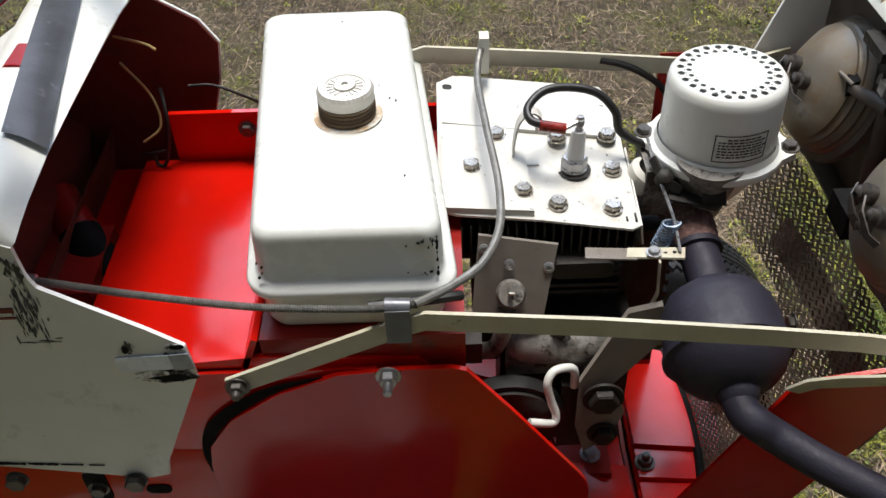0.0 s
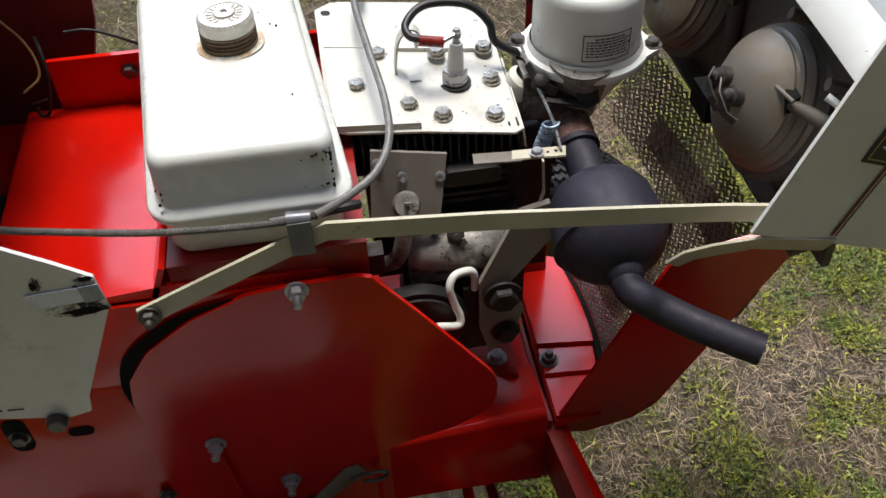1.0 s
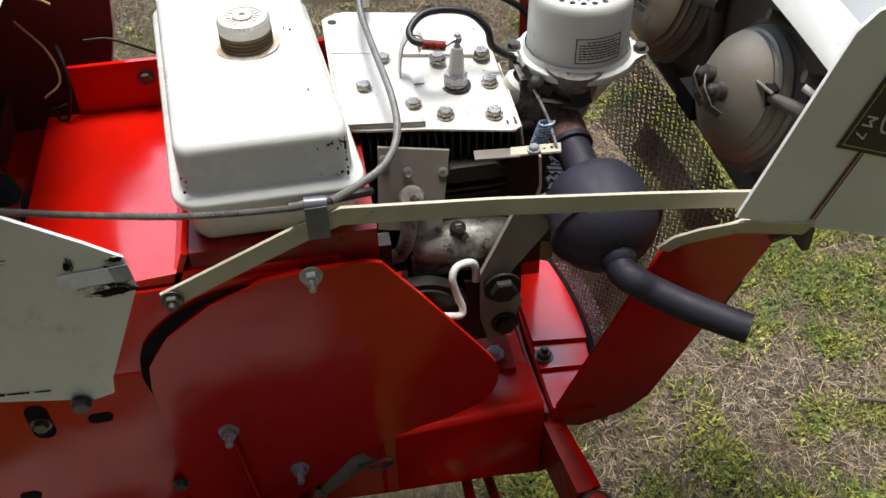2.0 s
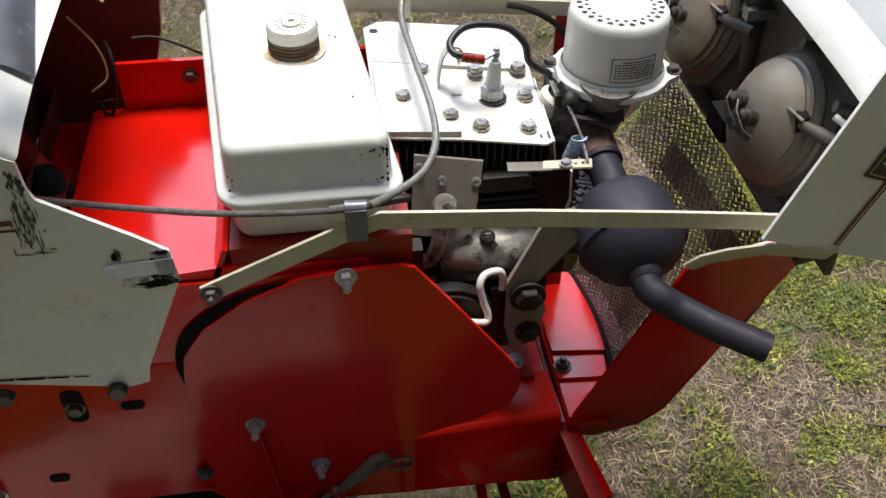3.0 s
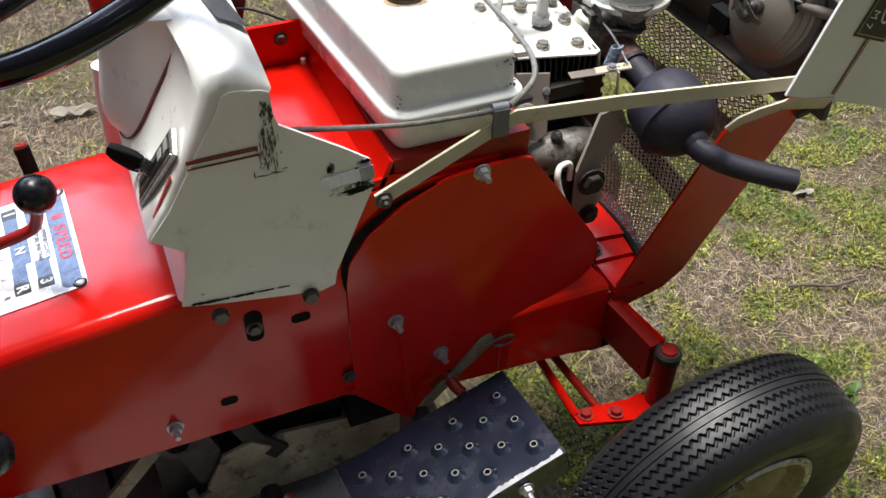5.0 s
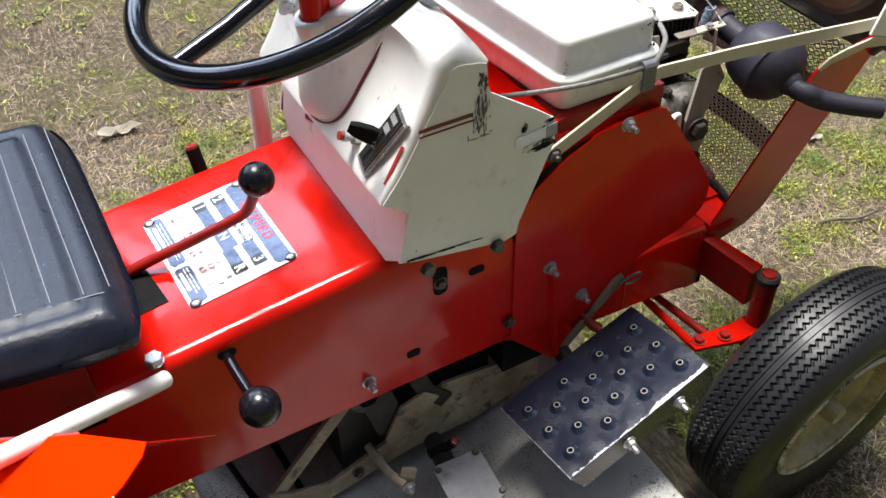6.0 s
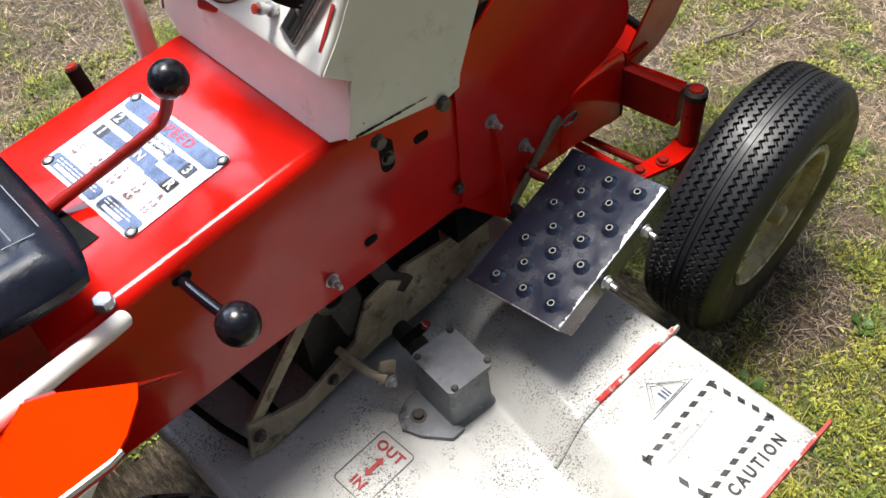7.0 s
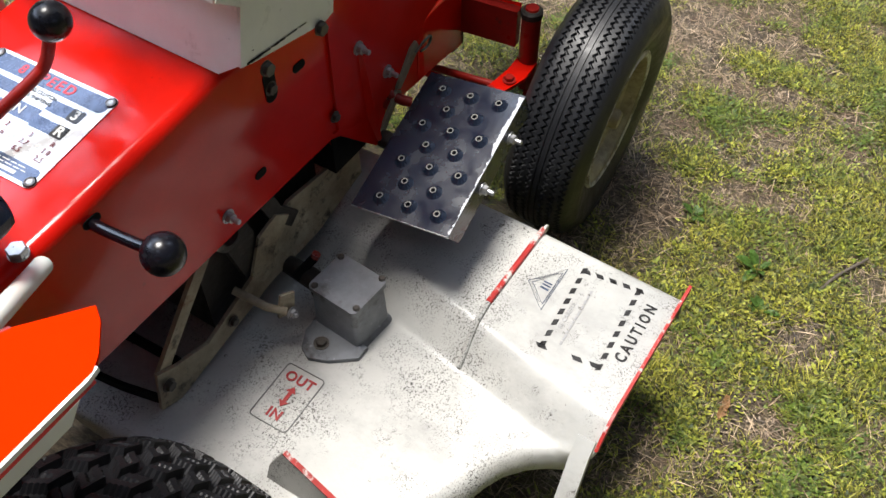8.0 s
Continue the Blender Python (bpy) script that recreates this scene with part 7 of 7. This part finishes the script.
for a, thick in ((-0.0055, 0.0030), (0.0005, 0.0022), (0.0050, 0.0022)):
    part("triangle_bar", slab([on_chute(mid.x + a + dx, mid.y + dy, 0.0005) for dx, dy in ((0, -0.006), (thick, -0.006), (thick, 0.006), (0, 0.006))], (0, 0, 0.0002)), decal_blue, deck)
for p, q in zip(tri_pts, tri_pts[1:] + tri_pts[:1]):
    a, b = mid + (p - mid) * 0.88, mid + (q - mid) * 0.88
    part("triangle_print", strip([on_chute(*(a + (b - a) * 0.18), 0.0006), on_chute(*(a + (b - a) * 0.82), 0.0006)], 0.0014, 0.0002), decal_blue, deck)

# ---- gearbox on the deck ----
GX0, GX1, GY0, GY1 = 0.025, 0.087, 0.590, 0.662


def gear_ring(z, grow, r=0.006):
    c, s = math.cos(radians(-4)), math.sin(radians(-4))
    mx, my = (GX0 + GX1) / 2, (GY0 + GY1) / 2
    out = []
    for x, y in rounded_rect(GX0 - grow, GX1 + grow, GY0 - grow, GY1 + grow, r, 4):
        out.append((mx + (x - mx) * c - (y - my) * s, my + (x - mx) * s + (y - my) * c, z))
    return out


gearbox = part("gearbox", loft([gear_ring(0.262, 0.006, 0.010), gear_ring(0.268, 0.001), gear_ring(0.334, -0.001)]), gear_alloy, deck_thing, "dull grey alloy gearbox with a bolted lid")
lid = part("gearbox_lid", bevel(loft([gear_ring(0.3345, 0.002, 0.007), gear_ring(0.342, 0.002, 0.007)]), 0.0012), gear_alloy, gearbox)
for x, y in ((GX0 + 0.004, GY0 + 0.004), (GX1 - 0.004, GY0 + 0.004), (GX0 + 0.004, GY1 - 0.004), (GX1 - 0.004, GY1 - 0.004)):
    fix("lid_screw", finish(turned([(0.0046, 0), (0.0046, 0.0015), (0.003, 0.003), (0, 0.003)], sides=16), "lid_screw"), dirty_bolt, lid, pose(x + 0.002, y, 0.342))
foot = part("gearbox_foot", bevel(slab([(-0.024, 0.636, 0.2625), (-0.014, 0.612, 0.2625), (0.010, 0.582, 0.2625), (0.030, 0.582, 0.2625), (0.030, 0.664, 0.2625), (0.008, 0.664, 0.2625), (-0.016, 0.652, 0.2625)], (0, 0, 0.007)), 0.002), gear_alloy, gearbox)
fix("foot_bolt", hex_bolt(0.0075, 0.007), dirty_bolt, foot, pose(0.002, 0.634, 0.2695))
part("gear_shaft", tube([(0.050, 0.655, 0.315), (0.056, 0.70, 0.312), (0.058, 0.76, 0.31)], [0.014, 0.014, 0.010], 18), cast_iron, gearbox)
part("shaft_collar", turned([(0.018, 0), (0.018, 0.012), (0.013, 0.014)], (0.051, 0.656, 0.3145), (0.05, 1, -0.02), 20), cast_iron, gearbox)
part("red_cap", turned([(0.006, 0), (0.006, 0.008), (0, 0.009)], (0.070, 0.690, 0.334), (0.3, -0.3, 0.8), 14), red_wire, deck_thing)
part("cap_stem", tube([(0.040, 0.700, 0.318), (0.070, 0.690, 0.334)], 0.0065, 10), black_scuff_shade, deck_thing)

# ---- hangers and links under the chassis ----
hanger = part("deck_hanger", bevel(slab([(-0.178, 0.735, 0.270), (-0.150, 0.732, 0.262), (0.020, 0.724, 0.312), (0.120, 0.724, 0.315), (0.225, 0.728, 0.335), (0.226, 0.730, 0.372), (0.190, 0.730, 0.392), (0.080, 0.728, 0.408), (0.040, 0.728, 0.385), (0.000, 0.728, 0.345), (-0.09, 0.732, 0.305), (-0.14, 0.735, 0.318), (-0.165, 0.738, 0.328)], (0, 0.005, 0)), 0.001, 1), hanger_paint, deck_thing, "flaking cream steel hanger plate with rust")
fix("hanger_bolt", hex_bolt(0.007, 0.007), dirty_bolt, hanger, face_near(-0.160, 0.731, 0.308))
fix("hanger_bolt", hex_bolt(0.006, 0.006), dirty_bolt, hanger, face_near(-0.05, 0.727, 0.310))
part("lift_link", bevel(strip([(-0.155, 0.745, 0.315), (-0.10, 0.742, 0.38), (-0.040, 0.736, 0.455)], 0.018, 0.006, up=(0.8, 0, -0.5)), 0.001, 1), hanger_paint, deck_thing, "worn lift link")
part("link_boss", turned([(0.020, 0), (0.022, 0.004), (0.022, 0.012), (0.012, 0.014), (0.010, 0.006), (0, 0.006)], (-0.030, 0.726, 0.462), (0, -1, 0), 28), cast_iron, deck_thing)
part("link_boss", bevel(slab([(-0.045, 0.722, 0.470), (0.000, 0.722, 0.462), (0.012, 0.722, 0.420), (0.000, 0.722, 0.372), (-0.018, 0.722, 0.372), (-0.030, 0.722, 0.42)], (0, 0.010, 0)), 0.003), cast_iron, deck_thing)
part("torn_plate", bevel(slab([(-0.012, 0.716, 0.365), (0.012, 0.716, 0.415), (0.045, 0.716, 0.424), (0.066, 0.716, 0.405), (0.030, 0.716, 0.372), (0.026, 0.716, 0.345), (0.004, 0.716, 0.338)], (0, 0.004, 0)), 0.001, 1), hanger_paint, deck_thing)
part("cross_pin", tube([(-0.030, 0.735, 0.345), (-0.022, 0.690, 0.334), (-0.012, 0.668, 0.330)], 0.0055, 12), hanger_paint, deck_thing)
part("pin_plate", bevel(slab([(-0.020, 0.676, 0.318), (0.000, 0.668, 0.318), (0.006, 0.668, 0.350), (-0.010, 0.676, 0.352)], (0.001, 0.004, 0)), 0.001, 1), hanger_paint, deck_thing)
fix("pin_nut", hex_bolt(0.0065, 0.006, stud=0.004), zinc, deck_thing, face_near(-0.008, 0.666, 0.325))
part("drop_arm", bevel(strip([(0.035, 0.722, 0.462), (0.050, 0.722, 0.42), (0.078, 0.722, 0.385)], 0.022, 0.006, up=(0.8, 0, 0.5)), 0.001, 1), cast_iron, deck_thing)
# black straps, placed to deepen the shade on the deck under the chassis
part("deck_dark_strap", strip([(-0.196, 0.900, 0.2668), (-0.188, 0.855, 0.2668), (-0.180, 0.800, 0.2668), (-0.166, 0.742, 0.2668)], 0.020, 0.006), black_scuff_shade, deck_thing, "dark strap across the deck, added to darken it under the chassis")
part("deck_dark_strap", strip([(-0.130, 0.905, 0.2668), (-0.122, 0.840, 0.2668), (-0.118, 0.760, 0.2668)], 0.030, 0.006), black_scuff_shade, deck_thing)
part("under_beam", block((-0.30, 0.78, 0.42), (0.30, 0.80, 0.47), 0.004), black_scuff_shade, tractor)
part("under_beam", block((0.16, 0.716, 0.395), (0.225, 0.76, 0.47), 0.006), black_scuff_shade, tractor)
# added plate, out of view, that keeps far-side light off the deck
part("far_light_block", bevel(slab([(-0.215, 0.935, 0.266), (0.22, 0.935, 0.266), (0.22, 0.935, 0.462), (-0.215, 0.935, 0.462)], (0, 0.005, 0)), 0.001, 1), cast_iron, tractor, "unseen dark plate added under the far side to block light")
# dark block added so that the space behind the hangers stays dark
part("underside_fill", block((-0.06, 0.752, 0.285), (0.16, 0.945, 0.45), 0.02, 3), cast_iron, tractor, "dark oily block filling the shaded underside")

# ---- loose things on the lawn ----
def lying(name, x, y, bm_points, label, category, material, group=""):
    ob = part(name, bm_points, material, None)
    ob.location = (x, y, ground_height(x, y) + 0.006)
    return tagged(ob, label, category, group)


def leaf_mesh(size, seed):
    rng = random.Random(seed)
    bm = bmesh.new()
    n = 14
    ring = []
    for k in range(n):
        a = 2 * math.pi * k / n
        r = size * (0.35 + 0.65 * abs(math.cos(a)) ** 1.5) * rng.uniform(0.75, 1.15)
        ring.append(bm.verts.new((r * math.cos(a), 0.6 * r * math.sin(a), rng.uniform(0.0, 0.35) * size)))
    c = bm.verts.new((0, 0, 0.05 * size))
    for k in range(n):
        bm.faces.new((c, ring[k], ring[(k + 1) % n]))
    bmesh.ops.solidify(bm, geom=bm.faces[:], thickness=0.0006)
    return bm


pale_leaf = surface("pale_dry_leaf", (0.50, 0.46, 0.38), 0.7, tone=0.2, tone_scale=60)
tan_leaf = surface("tan_dry_leaf", (0.40, 0.22, 0.10), 0.7, tone=0.25, tone_scale=60)
leaf_rng = random.Random(21)
for i in range(26):
    x, y = leaf_rng.uniform(-0.9, 2.2), leaf_rng.uniform(-0.2, 2.6)
    if under_machine(x, y) or (0.3 < x < 0.8 and 0.35 < y < 1.3) or (-0.3 < x < 0.35 and 0.2 < y < 1.2):
        continue
    ob = lying("dry_leaf", x, y, leaf_mesh(leaf_rng.uniform(0.010, 0.022), i), "small curled dry leaf on the lawn", "leaf", pale_leaf if i % 2 else tan_leaf, "leaves on the lawn")
    ob.rotation_euler.z = leaf_rng.uniform(0, 6.28)
ob = lying("dry_leaf", -0.09, 2.0, leaf_mesh(0.055, 77), "large pale curled dry leaf on the lawn", "leaf", pale_leaf, "leaves on the lawn")
ob = lying("dry_leaf", 1.339, 1.205, leaf_mesh(0.03, 79), "pale dry leaf on the lawn", "leaf", pale_leaf, "leaves on the lawn")
ob = lying("dry_leaf", 0.317, 0.173, leaf_mesh(0.022, 78), "small orange brown dry leaf on the lawn", "leaf", tan_leaf, "leaves on the lawn")
fresh_leaf = surface("fresh_weed_leaf", (0.10, 0.20, 0.03), 0.5, tone=0.35, tone_scale=40)
twig_bark = surface("twig_bark", (0.11, 0.09, 0.07), 0.85, tone=0.3, tone_scale=80, grain=0.001)
lying("twig", 1.17, 0.955, tube(smooth(((-0.06, 0.03, 0), (-0.02, 0.012, 0.006), (0.03, -0.008, 0.004), (0.075, -0.015, 0.010))), 0.0032, 8), "thin grey brown twig on the lawn", "twig", twig_bark)
lying("twig", 0.66, 0.11, tube(smooth(((-0.04, 0.015, 0), (0.0, 0.0, 0.006), (0.06, -0.03, 0.004))), 0.0025, 8), "thin grey brown twig on the lawn", "twig", twig_bark)
for i, (x, y, s_) in enumerate(((0.60, 0.225, 1.2), (0.44, 0.42, 1.0), (0.66, 0.36, 0.9), (0.72, 1.02, 1.0), (1.05, 0.72, 0.8), (0.52, 0.19, 0.8))):
    w_rng = random.Random(40 + i)
    weed = thing("weed", (x, y, ground_height(x, y) + 0.004), "small broad-leaved green weed in the lawn", "weed", "weeds in the lawn")
    for k in range(9):
        a, L = w_rng.uniform(0, 6.28), 0.030 * s_ * w_rng.uniform(0.7, 1.3)
        d, t_ = Vector((math.cos(a), math.sin(a), w_rng.uniform(0.2, 0.8))).normalized(), Vector((-math.sin(a), math.cos(a), 0))
        fold = Vector((0, 0, 0.06 * L))
        pts = [d * 0.003, d * L * 0.25 + t_ * L * 0.14 + fold, d * L * 0.55 + t_ * L * 0.20 + fold, d * L * 0.85 + t_ * L * 0.11, d * L + Vector((0, 0, -0.12 * L)), d * L * 0.85 - t_ * L * 0.11, d * L * 0.55 - t_ * L * 0.20 + fold, d * L * 0.25 - t_ * L * 0.14 + fold]
        bm = bmesh.new()
        base_v = Vector(weed.location)
        rim = [bm.verts.new(base_v + p) for p in pts]
        mid_v = [bm.verts.new(base_v + d * L * q) for q in (0.25, 0.55, 0.85)]
        for f in ((rim[0], rim[1], mid_v[0]), (rim[1], rim[2], mid_v[1], mid_v[0]), (rim[2], rim[3], mid_v[2], mid_v[1]), (rim[3], rim[4], mid_v[2]), (rim[4], rim[5], mid_v[2]), (rim[5], rim[6], mid_v[1], mid_v[2]), (rim[6], rim[7], mid_v[0], mid_v[1]), (rim[7], rim[0], mid_v[0])):
            bm.faces.new(f)
        bmesh.ops.solidify(bm, geom=bm.faces[:], thickness=0.0004)
        part("leaf", bm, fresh_leaf, weed)
